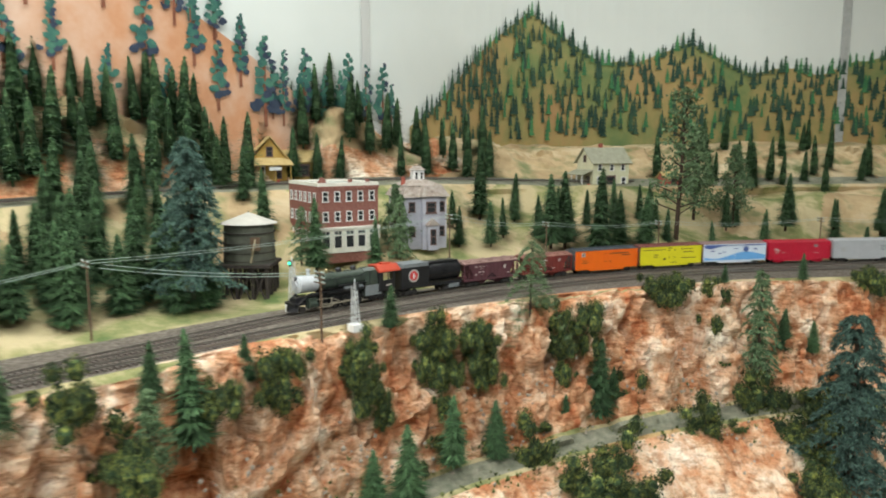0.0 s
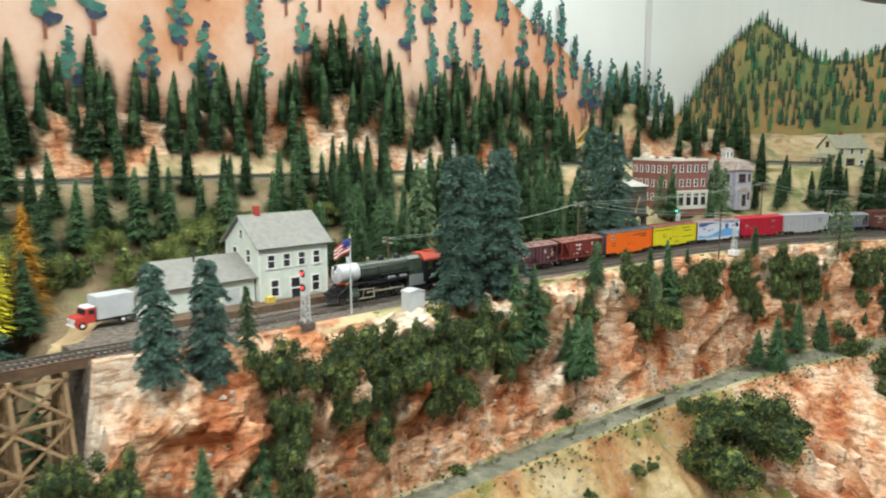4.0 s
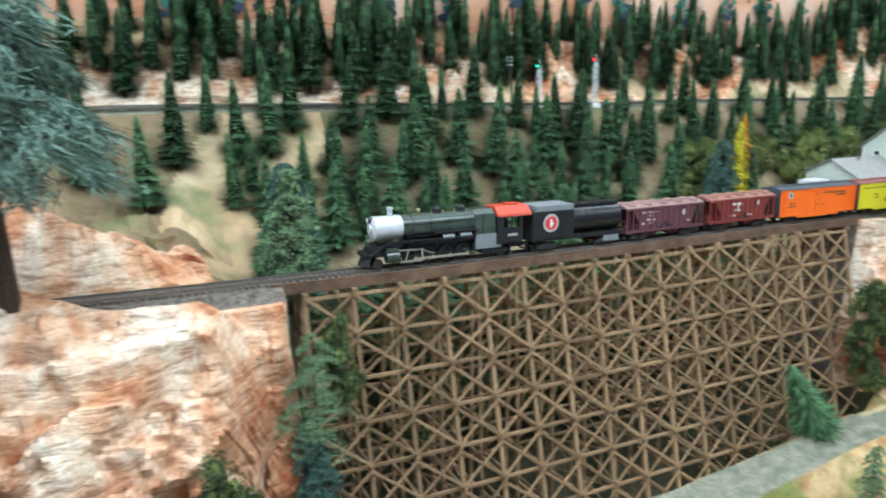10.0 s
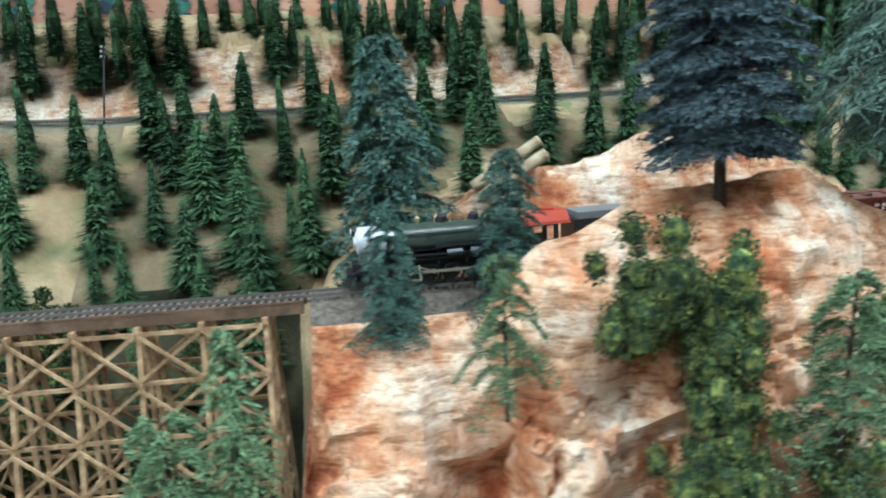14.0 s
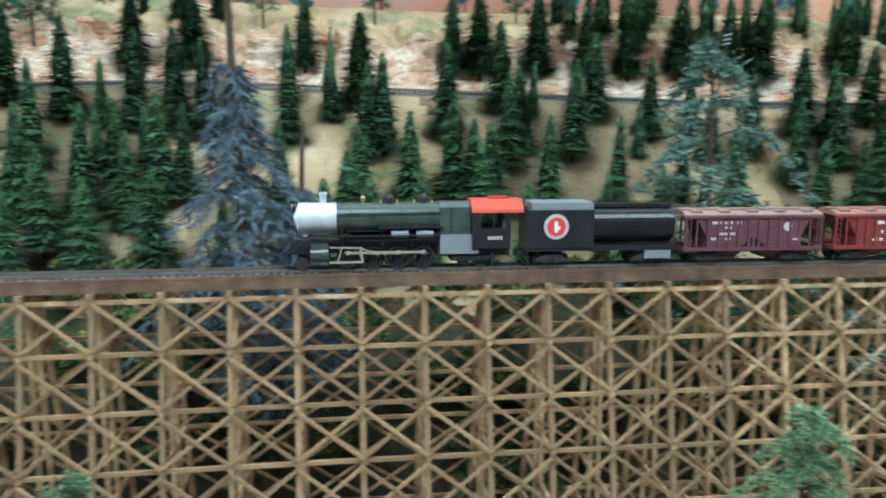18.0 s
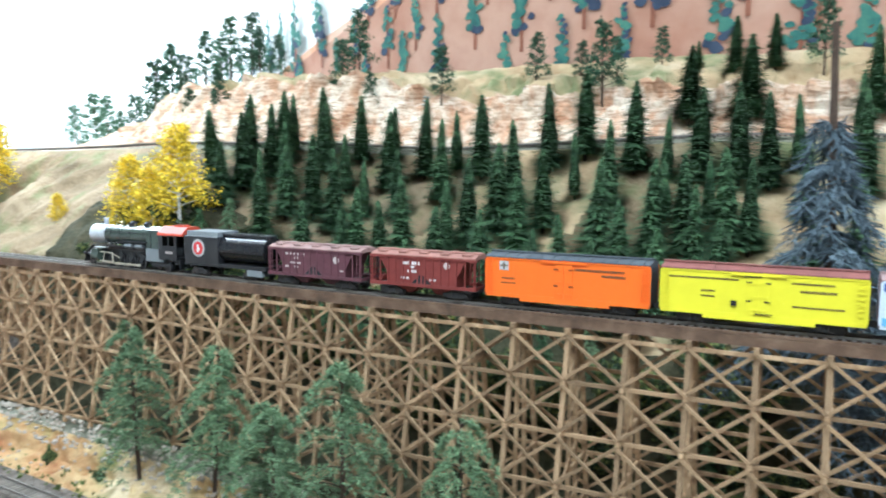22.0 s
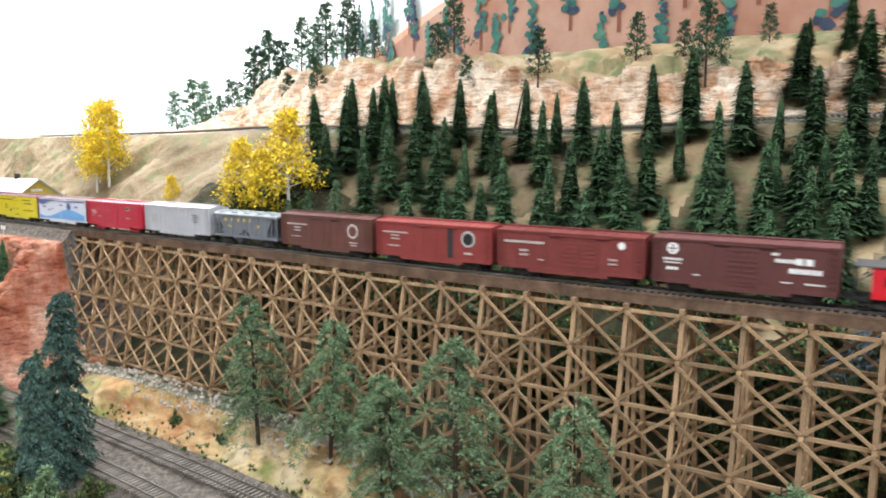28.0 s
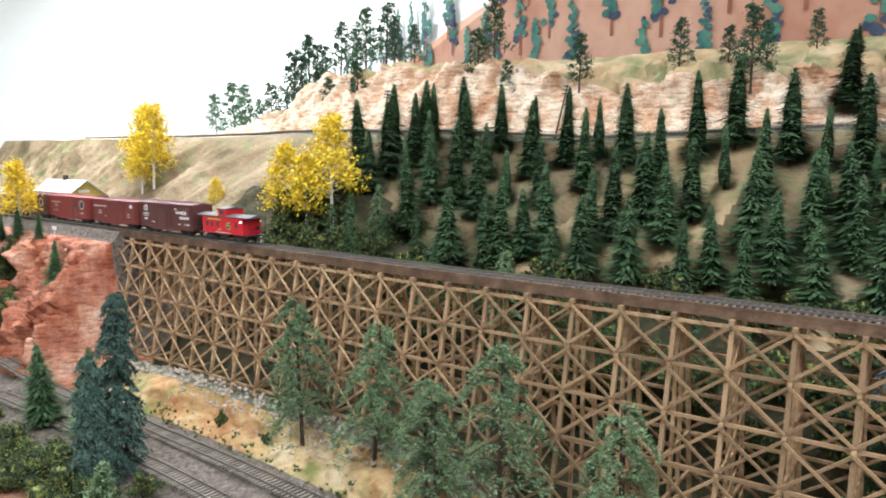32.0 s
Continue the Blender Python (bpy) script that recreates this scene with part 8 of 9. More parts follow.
M_MINT = material("pale_green_boards", [(0.58, 0.64, 0.56), (0.68, 0.73, 0.66)], 80, 0.75, bump=0.2, bump_scale=500)
M_GREYROOF = material("grey_shingle_roof", [(0.22, 0.22, 0.205), (0.31, 0.305, 0.28)], 130, 0.9, bump=0.4, bump_scale=500)
M_TANK = material("olive_tank_staves", [(0.085, 0.090, 0.070), (0.13, 0.135, 0.105)], 60, 0.8, bump=0.3, bump_scale=300)
M_DARKWOOD = material("dark_creosote", [(0.035, 0.028, 0.026), (0.075, 0.062, 0.055)], 120, 0.85)
M_SILVER = plain("aluminium_paint", (0.66, 0.68, 0.68), 0.45, 0.2)
M_POLE = material("pole_wood", [(0.10, 0.065, 0.04), (0.18, 0.12, 0.08)], 150, 0.9)
M_LOG = material("peeled_log", [(0.25, 0.20, 0.12), (0.42, 0.34, 0.22), (0.52, 0.44, 0.30)], 60, 0.9, bump=0.5, bump_scale=200)
M_LOGEND = plain("cut_log_end", (0.62, 0.45, 0.24), 0.85)
M_WIRE = plain("green_wire", (0.42, 0.52, 0.47), 0.5)
M_REDPAINT = plain("red_paint", (0.55, 0.05, 0.04), 0.5)
M_REDBRICK = plain("chimney_red", (0.42, 0.06, 0.05), 0.85)
M_BLUEP = plain("blue_paint", (0.08, 0.22, 0.55), 0.5)
M_YELP = plain("yellow_crate", (0.70, 0.52, 0.10), 0.7)
M_SHEDRED = plain("shed_red", (0.36, 0.10, 0.07), 0.85)
M_HUT = plain("grey_hut", (0.50, 0.52, 0.53), 0.5)
M_BLACKP = plain("black_paint", (0.02, 0.02, 0.022), 0.5)
M_RUBBER = plain("tyre_rubber", (0.02, 0.02, 0.02), 0.9)
M_RED_LAMP = glow("red_signal_lens", (1.0, 0.03, 0.03), 6.0)
M_GREEN_LAMP = glow("green_signal_lens", (0.05, 1.0, 0.45), 5.0)
PANES = {}


def window(parent, x, y, z, turn, w, h, mat, glass=M_GLASS, bar=0.18, name="window"):
    """A sash window whose middle stands at x, y, z on a wall; its outside is local +y."""
    key = (round(w, 5), round(h, 5), mat.name, glass.name, bar)
    if key not in PANES:
        f = Soup()
        t = bar * w
        f.box(-w / 2 - t, -w / 2, -0.0006, 0.0009, -h / 2 - t, h / 2 + t)
        f.box(w / 2, w / 2 + t, -0.0006, 0.0009, -h / 2 - t, h / 2 + t)
        f.box(-w / 2, w / 2, -0.0006, 0.0009, h / 2, h / 2 + t)
        f.box(-w / 2 - 1.6 * t, w / 2 + 1.6 * t, -0.0006, 0.0015, -h / 2 - 2 * t, -h / 2 - t)
        f.box(-w / 2, w / 2, -0.0006, 0.0006, -h * 0.04, h * 0.04)
        PANES[key] = f.mesh("window", mat), Soup().box(-w / 2, w / 2, -0.0006, 0.0002, -h / 2 - t, h / 2).mesh("pane", glass)
    ob = new(name, PANES[key][0])
    ob.parent = parent
    ob.matrix_basis = pose(x, y, z, 0, 0, turn)
    p = new("pane", PANES[key][1])
    p.parent = ob
    return ob


def slab(out, a, b, c, d, t):
    """A roof sheet through four corners, t thick upwards."""
    up = (Vector(b) - Vector(a)).cross(Vector(d) - Vector(a)).normalized()
    if up.z < 0:
        up = -up
    lo = [Vector(p) for p in (a, b, c, d)]
    out.add(lo + [p + up * t for p in lo], [(3, 2, 1, 0), (4, 5, 6, 7), (0, 1, 5, 4), (1, 2, 6, 5), (2, 3, 7, 6), (3, 0, 4, 7)])
    return out


def gable_block(top, x0, x1, y0, y1, z0, eave, ridge, wall, roof, over=0.004, trim=None, name="wall"):
    """Walls and a roof whose ridge runs along x."""
    ym = (y0 + y1) / 2
    part(name, Soup().xprism([(y0, z0), (y1, z0), (y1, eave), (ym, ridge), (y0, eave)], x0, x1), wall, top)
    k = (ridge - eave) / (ym - y0)
    for ya, sg in ((y0, -1), (y1, 1)):
        part("roof", slab(Soup(), (x0 - over, ya + sg * over, eave - k * over + 0.0006), (x1 + over, ya + sg * over, eave - k * over + 0.0006), (x1 + over, ym, ridge + 0.0006), (x0 - over, ym, ridge + 0.0006), 0.0014), roof, top)
    if trim:
        for xx in (x0, x1):
            for yy in (y0, y1):
                part("corner_board", Soup().box(xx - 0.0008, xx + 0.0008, yy - 0.0008, yy + 0.0008, z0, eave), trim, top)


# brick hotel
hotel = thing("brick_hotel", pose(-0.203, 1.185, 0.178, 0, 0, 31), "three-storey red brick hotel with a cream shopfront and white windows", "building")
W_, D_, H_ = 0.108, 0.138, 0.112
part("wall", Soup().box(0, W_, 0, D_, -0.02, H_ - 0.004), M_BRICK, hotel)
part("roof", Soup().box(0.002, W_ - 0.002, 0.002, D_ - 0.002, H_ - 0.004, H_ - 0.002), plain("roof_gravel", (0.42, 0.42, 0.38), 0.9), hotel)
par = Soup()
par.box(-0.001, W_ + 0.001, -0.001, 0.0025, H_ - 0.0045, H_ + 0.001).box(-0.001, 0.0025, 0.0025, D_, H_ - 0.0045, H_ + 0.001).box(W_ - 0.0025, W_ + 0.001, 0.0025, D_, H_ - 0.0045, H_ + 0.001).box(0.0025, W_ - 0.0025, D_ - 0.0025, D_ + 0.001, H_ - 0.0045, H_ + 0.001)
part("parapet", par, M_CREAM, hotel)
part("cornice", Soup().box(-0.002, W_ + 0.001, -0.0022, -0.0011, H_ - 0.010, H_ - 0.0045), M_BRICK, hotel)
for i in range(5):
    for z in (0.058, 0.091):
        window(hotel, 0.0125 + 0.0208 * i, -0.0005, z, 180, 0.0075, 0.0135, M_TRIM)
for i in range(6):
    for z in (0.024, 0.056, 0.089):
        window(hotel, -0.0005, 0.014 + 0.022 * i, z, 90, 0.0075, 0.0135, M_TRIM)
part("shopfront", Soup().box(-0.0008, W_ + 0.001, -0.0028, 0.0, -0.003, 0.040), M_CREAM, hotel, "cream shopfront across the ground floor")
part("shop_cornice", Soup().box(-0.0015, W_ + 0.0015, -0.0050, -0.0028, 0.036, 0.040), M_CREAM, hotel)
for i in range(5):
    x = 0.0115 + 0.0213 * i
    part("pilaster", Soup().box(x - 0.0115, x - 0.0085, -0.0042, -0.0028, -0.003, 0.036), M_CREAM, hotel)
    part("shop_window", Soup().box(x - 0.006, x + 0.006, -0.0034, -0.0028, 0.006, 0.025), M_GLASS, hotel)
    part("transom", Soup().box(x - 0.006, x - 0.0006, -0.0034, -0.0028, 0.0275, 0.033).box(x + 0.0006, x + 0.006, -0.0034, -0.0028, 0.0275, 0.033), M_GLASS, hotel)
for x, y in ((0.012, 0.02), (0.03, 0.05), (0.07, 0.03), (0.10, 0.025), (0.05, 0.11)):
    part("chimney", Soup().box(x - 0.003, x + 0.003, y - 0.003, y + 0.003, H_ - 0.002, H_ + 0.005), M_BRICK, hotel, bevel=0.0004)

# tower house
tower = thing("tower_house", pose(-0.068, 1.285, 0.178, 0, 0, 22), "pale lavender-grey two-storey house with a brown mansard roof and cupola", "house")
W_, D_ = 0.080, 0.088
part("wall", Soup().box(0, W_, 0, D_, -0.01, 0.084), M_LAV, tower)
part("bay", Soup().box(0.030, 0.062, -0.012, 0, -0.01, 0.086), M_LAV, tower)
part("porch", Soup().box(0.037, 0.055, -0.022, -0.012, -0.01, 0.034), M_LAV, tower)
part("porch_roof", Soup().add([(0.034, -0.025, 0.034), (0.058, -0.025, 0.034), (0.058, -0.012, 0.034), (0.034, -0.012, 0.034), (0.046, -0.025, 0.046), (0.046, -0.012, 0.046)], [(0, 1, 4), (1, 2, 5, 4), (2, 3, 5), (3, 0, 4, 5), (3, 2, 1, 0)]), M_SHINGLE, tower)


def frustum(x0, x1, y0, y1, z0, z1, inset):
    return Soup().add([(x0, y0, z0), (x1, y0, z0), (x1, y1, z0), (x0, y1, z0), (x0 + inset, y0 + inset, z1), (x1 - inset, y0 + inset, z1), (x1 - inset, y1 - inset, z1), (x0 + inset, y1 - inset, z1)],
                      [(3, 2, 1, 0), (4, 5, 6, 7), (0, 1, 5, 4), (1, 2, 6, 5), (2, 3, 7, 6), (3, 0, 4, 7)])


part("mansard", frustum(-0.006, W_ + 0.006, -0.006, D_ + 0.006, 0.083, 0.103, 0.012), M_SHINGLE, tower)
part("bay_roof", frustum(0.026, 0.066, -0.019, 0.02, 0.085, 0.104, 0.008), M_SHINGLE, tower)
part("roof_cap", frustum(0.004, W_ - 0.004, 0.004, D_ - 0.004, 0.103, 0.113, 0.025), M_SHINGLE, tower)
cup = part("cupola", Soup().box(0.030, 0.050, 0.034, 0.054, 0.110, 0.130), M_TRIM, tower, "pale square cupola with arched openings")
part("cupola_roof", frustum(0.027, 0.053, 0.031, 0.057, 0.130, 0.137, 0.009), M_SHINGLE, cup)
for x, y, t in ((0.035, 0.0339, 180), (0.045, 0.0339, 180), (0.0299, 0.040, 90), (0.0299, 0.049, 90)):
    window(cup, x, y, 0.120, t, 0.0045, 0.011, M_TRIM)
M_BROWNW = plain("brown_sash", (0.14, 0.085, 0.075), 0.7)
for z in (0.022, 0.066):
    for x in (0.014, 0.070):
        window(tower, x, -0.0004, z, 180, 0.009, 0.014, M_BROWNW)
    for y in (0.02, 0.045, 0.07):
        window(tower, -0.0004, y, z, 90, 0.009, 0.014, M_BROWNW)
window(tower, 0.046, -0.0124, 0.066, 180, 0.014, 0.014, M_BROWNW)
window(tower, 0.046, -0.0224, 0.014, 180, 0.008, 0.024, M_BROWNW, name="porch_door")
part("chimney", Soup().box(0.006, 0.012, 0.03, 0.036, 0.10, 0.118), M_SHEDRED, tower)

# ochre lodge behind the hotel
lodge = thing("lodge", pose(-0.405, 1.535, 0.274, 0, 0, 28), "ochre yellow wooden lodge with a steep hipped roof and porch", "building")
part("wall", Soup().prism([(0.012, -0.01), (0.085, -0.01), (0.085, 0.050), (0.0485, 0.094), (0.012, 0.050)], 0.02, 0.095), M_OCHRE, lodge)
r_ = Soup()
for ya in (0.012,):
    slab(r_, (0.0485, ya, 0.0965), (0.0485, 0.10, 0.0965), (-0.018, 0.10, 0.034), (-0.018, ya, 0.034), 0.0016)
part("roof", r_, M_OCHREROOF, lodge)
part("roof", slab(Soup(), (0.0485, 0.012, 0.0965), (0.0485, 0.10, 0.0965), (0.092, 0.10, 0.043), (0.092, 0.012, 0.043), 0.0016), M_OCHREROOF, lodge)
part("porch_roof", slab(Soup(), (-0.012, -0.006, 0.036), (0.094, -0.006, 0.036), (0.090, 0.024, 0.053), (-0.008, 0.024, 0.053), 0.0016), M_OCHREROOF, lodge)
part("wing", Soup().xprism([(0.03, -0.01), (0.085, -0.01), (0.085, 0.045), (0.0575, 0.066), (0.03, 0.045)], 0.085, 0.165), M_OCHRE, lodge)
for a_, b_ in ((0.024, 0.0575), (0.091, 0.0575)):
    part("wing_roof", slab(Soup(), (0.080, a_, 0.041), (0.170, a_, 0.041), (0.168, b_, 0.0675), (0.080, b_, 0.0675), 0.0014), M_OCHREROOF, lodge)
for x in (-0.008, 0.022, 0.055, 0.088):
    part("post", Soup().cyl((x, -0.002, -0.01), (x, -0.002, 0.038), 0.0014, n=8), M_OCHRE, lodge)
part("porch_floor", Soup().box(-0.014, 0.095, -0.008, 0.02, -0.012, -0.002), M_DARKWOOD, lodge)
window(lodge, 0.0485, 0.0196, 0.066, 180, 0.011, 0.016, M_BROWNW)
window(lodge, 0.030, 0.0196, 0.022, 180, 0.012, 0.022, M_TRIM)
window(lodge, 0.066, 0.0196, 0.022, 180, 0.012, 0.022, M_BROWNW)
window(lodge, 0.125, 0.0296, 0.026, 180, 0.022, 0.016, M_BROWNW)
part("awning", Soup().box(0.040, 0.066, -0.010, -0.0085, 0.026, 0.033), M_TRIM, lodge, "white awning board over the porch")
tagged(new("crate", Soup().box(-0.004, 0.004, -0.003, 0.003, 0, 0.007).mesh("crate", M_REDPAINT)), "small red crate on the lodge porch", "crate").matrix_world = lodge.matrix_world @ Matrix.Translation((0.060, 0.004, -0.002))
tagged(new("crate", Soup().box(-0.003, 0.003, -0.003, 0.003, 0, 0.009).mesh("crate", M_BLUEP)), "small blue crate on the lodge porch", "crate").matrix_world = lodge.matrix_world @ Matrix.Translation((0.005, 0.004, -0.002))

# pale yellow house and red shed
yh = thing("yellow_house", pose(0.380, 1.860, 0.246, 0, 0, 20), "pale yellow two-storey wooden house with a porch", "house")
gable_block(yh, 0, 0.106, 0, 0.078, -0.01, 0.066, 0.100, M_PALEYEL, M_OLIVEROOF, 0.007)
part("porch_roof", slab(Soup(), (-0.034, -0.004, 0.032), (-0.034, 0.082, 0.032), (0, 0.082, 0.044), (0, -0.004, 0.044), 0.0015), M_OLIVEROOF, yh)
for y in (0.0, 0.027, 0.053, 0.078):
    part("post", Soup().cyl((-0.031, y, -0.01), (-0.031, y, 0.033), 0.0013, n=8), M_TRIM, yh)
part("porch_floor", Soup().box(-0.035, 0, -0.003, 0.081, -0.012, 0.0), M_DARKWOOD, yh)
part("chimney", Soup().box(0.046, 0.054, 0.044, 0.052, 0.088, 0.112), M_SHEDRED, yh)
for x in (0.02, 0.055, 0.088):
    window(yh, x, -0.0004, 0.052, 180, 0.009, 0.013, M_TRIM)
window(yh, 0.052, -0.0004, 0.016, 180, 0.022, 0.022, M_BROWNW)
window(yh, 0.018, -0.0004, 0.018, 180, 0.009, 0.018, M_TRIM)
window(yh, 0.091, -0.0004, 0.014, 180, 0.011, 0.022, M_TRIM, name="door_leaf")
window(yh, -0.0004, 0.039, 0.074, 90, 0.010, 0.013, M_BROWNW)
window(yh, -0.0004, 0.022, 0.016, 90, 0.012, 0.022, M_BROWNW)
tagged(new("barrel", Soup().cyl((0, 0, 0), (0, 0, 0.010), 0.004, n=12).mesh("barrel", M_REDPAINT)), "red barrel on the house porch", "barrel").matrix_world = yh.matrix_world @ Matrix.Translation((-0.012, -0.0005, 0.0))
tagged(new("barrel", Soup().cyl((0, 0, 0), (0, 0, 0.011), 0.0035, n=12).mesh("barrel", M_BLUEP)), "blue barrel before the house wall", "barrel").matrix_world = yh.matrix_world @ Matrix.Translation((0.033, -0.008, -0.006))
shed = thing("red_shed", pose(0.575, 1.90, 0.248, 0, 0, 15), "small weathered red shed with a tan roof", "shed")
gable_block(shed, 0, 0.05, 0, 0.035, -0.01, 0.022, 0.036, M_SHEDRED, M_OCHREROOF, 0.004)
window(shed, 0.025, -0.0004, 0.010, 180, 0.010, 0.014, M_BROWNW, name="door_leaf")

# water tank
tk = spot(1.774, 0.215, 0.112)
tank = thing("water_tank", pose(tk.x, tk.y, 0.112), "grey-olive round water tank on dark timber legs", "water tank")
part("tub", Soup().cyl((0, 0, 0.062), (0, 0, 0.122), 0.0395, 0.037, 40), M_TANK, tank)
part("roof", Soup().cyl((0, 0, 0.122), (0, 0, 0.138), 0.043, 0.001, 24), plain("pale_tank_roof", (0.50, 0.48, 0.43), 0.9, bump=0.2), tank, "pale shingled cone roof")
part("finial", Soup().cyl((0, 0, 0.136), (0, 0, 0.141), 0.0012, 0.0006, 6), M_TANK, tank)
for z in (0.066, 0.078, 0.092, 0.108):
    part("hoop", Soup().cyl((0, 0, z), (0, 0, z + 0.0012), 0.0398, 0.0398, 40), M_DARKWOOD, tank)
part("platform", Soup().box(-0.040, 0.040, -0.040, 0.040, 0.057, 0.0618), M_DARKWOOD, tank)
for x in (-0.034, -0.012, 0.012, 0.034):
    for y in (-0.034, -0.012, 0.012, 0.034):
        part("leg", Soup().box(x - 0.0022, x + 0.0022, y - 0.0022, y + 0.0022, -0.02, 0.057), M_DARKWOOD, tank)
for y in (-0.0368, 0.0368):
    for a_, b_ in ((-0.034, -0.012), (-0.012, 0.012), (0.012, 0.034)):
        part("brace", Soup().beam((a_, y, 0.002), (b_, y, 0.056), 0.001, 0.0025).beam((a_, y * 1.03, 0.056), (b_, y * 1.03, 0.002), 0.001, 0.0025), M_DARKWOOD, tank)
part("spout", Soup().cyl((0.012, -0.040, 0.066), (0.020, -0.042, 0.101), 0.0016, n=8), M_LOG, tank, "raised pale filling spout")
part("hatch", Soup().box(0.012, 0.026, -0.0405, -0.036, 0.084, 0.104), M_POLE, tank)

# station
st = spot(2.60, 0.15, 0.128)
station = thing("station", pose(st.x, st.y, 0.128, 0, 0, heading(2.65)), "pale green wooden station with a grey roof and red chimney", "station")
gable_block(station, 0.0, 0.098, 0, 0.088, -0.004, 0.076, 0.110, M_MINT, M_GREYROOF, 0.006, M_TRIM)
part("chimney", Soup().box(0.073, 0.080, 0.041, 0.048, 0.098, 0.122), M_REDBRICK, station, "red brick chimney", bevel=0.0004)
part("foundation", Soup().box(-0.002, 0.100, -0.002, 0.090, -0.004, 0.004), plain("concrete", (0.5, 0.5, 0.47), 0.9), station)
for x in (0.016, 0.038, 0.060, 0.082):
    window(station, x, 0.0884, 0.056, 0, 0.009, 0.014, M_TRIM)
for x in (0.018, 0.078):
    window(station, x, 0.0884, 0.022, 0, 0.010, 0.018, M_TRIM)
window(station, 0.048, 0.0884, 0.018, 0, 0.013, 0.026, M_TRIM, name="door_leaf")
for z in (0.024, 0.062):
    for y in (0.026, 0.062):
        window(station, 0.0984, y, z, -90, 0.009, 0.014, M_TRIM)
window(station, 0.0984, 0.044, 0.088, -90, 0.007, 0.009, M_TRIM)
fs = spot(2.70, 0.165, 0.128)
freight = thing("freight_shed", pose(fs.x, fs.y, 0.128, 0, 0, heading(2.75)), "low pale grey-green freight shed with a grey roof", "shed")
gable_block(freight, 0.001, 0.108, 0, 0.092, -0.004, 0.038, 0.061, M_MINT, M_GREYROOF, 0.006, M_TRIM)
part("flue", Soup().cyl((0.060, 0.055, 0.05), (0.060, 0.055, 0.078), 0.0014, n=8), M_DARKWOOD, freight, "thin dark stove pipe")
for x in (0.03, 0.075):
    part("freight_door", Soup().box(x - 0.010, x + 0.010, 0.0922, 0.0932, 0.0, 0.026), M_HUT, freight)
window(freight, 0.1084, 0.046, 0.022, -90, 0.012, 0.012, M_TRIM)
window(freight, 0.1084, 0.072, 0.020, -90, 0.009, 0.013, M_TRIM)
ns_ = spot(2.812, 0.150, 0.128)
annex = thing("platform_shed", pose(ns_.x, ns_.y, 0.128, 0, 0, heading(2.81)), "small white lean-to beside the freight shed", "shed")
part("wall", Soup().box(0, 0.022, 0, 0.05, -0.004, 0.024), M_TRIM, annex)
part("roof", slab(Soup(), (-0.001, -0.002, 0.030), (0.025, -0.002, 0.0245), (0.025, 0.053, 0.0245), (-0.001, 0.053, 0.030), 0.0012), M_GREYROOF, annex)
pf = spot(2.55, 0.058, 0.128)
tagged(new("station_platform", Soup().box(-0.01, 0.27, -0.018, 0.018, -0.004, 0.006).mesh("station_platform", M_POLE)), "low weathered timber platform before the station", "platform").matrix_world = pose(pf.x, pf.y, 0.128, 0, 0, heading(2.66))


def crate(s, v, z, w, h, mat, label):
    p = spot(s, v, z)
    c = thing("crate", pose(p.x, p.y, z, 0, 0, heading(s) + 8), label, "crate", "crates on the platform")
    part("box", Soup().box(-w / 2, w / 2, -w / 2.4, w / 2.4, 0, h), mat, c, bevel=0.0003)
    part("batten", Soup().box(-w / 2 - 0.0004, w / 2 + 0.0004, w / 2.4, w / 2.4 + 0.0005, h * 0.1, h * 0.28).box(-w / 2 - 0.0004, w / 2 + 0.0004, w / 2.4, w / 2.4 + 0.0005, h * 0.7, h * 0.88), mat, c)


crate(2.585, 0.052, 0.134, 0.011, 0.013, M_REDPAINT, "red box on the station platform")
crate(2.563, 0.050, 0.134, 0.009, 0.008, M_YELP, "yellow wooden crate on the station platform")
crate(2.572, 0.062, 0.134, 0.008, 0.011, M_YELP, "yellow wooden crate on the station platform")
crate(2.690, 0.052, 0.134, 0.010, 0.008, M_YELP, "yellow wooden crate on the station platform")

# truck
tp = spot(2.877, 0.107, 0.1285)
truck = thing("delivery_truck", pose(tp.x, tp.y, 0.1285, 0, 0, heading(2.877) + 6), "old delivery truck with a red and white cab and grey box", "truck")
part("cab", Soup().prism([(0.004, 0.006), (0.026, 0.006), (0.026, 0.013), (0.016, 0.0145), (0.0135, 0.0225), (0.004, 0.0225)], -0.0105, 0.0105), M_REDPAINT, truck, "red cab", bevel=0.0006)
part("cab_roof", Soup().prism([(0.0035, 0.0215), (0.0142, 0.0215), (0.0128, 0.0240), (0.0038, 0.0240)], -0.0095, 0.0095), M_TRIM, truck, "white cab roof", bevel=0.0005)
part("windscreen", Soup().prism([(0.0148, 0.0155), (0.0164, 0.0155), (0.0146, 0.0210), (0.0130, 0.0210)], -0.0090, 0.0090), M_GLASS, truck)
for y in (-0.0107, 0.0107):
    part("side_window", Soup().box(0.0055, 0.0115, y - 0.0003, y + 0.0003, 0.0155, 0.0205), M_GLASS, truck)
    part("fender", Soup().cyl((0.0195, y * 0.80, 0.0055), (0.0195, y * 1.06, 0.0055), 0.0060, n=16), M_REDPAINT, truck)
    part("headlight", Soup().cyl((0.025, y * 0.75, 0.0105), (0.0268, y * 0.75, 0.0105), 0.0015, n=10), M_TRIM, truck)
part("grille", Soup().box(0.0258, 0.0266, -0.006, 0.006, 0.0055, 0.0115), M_SILVER, truck)
part("bumper", Soup().box(0.0268, 0.0280, -0.0105, 0.0105, 0.0035, 0.0052), M_TRIM, truck)
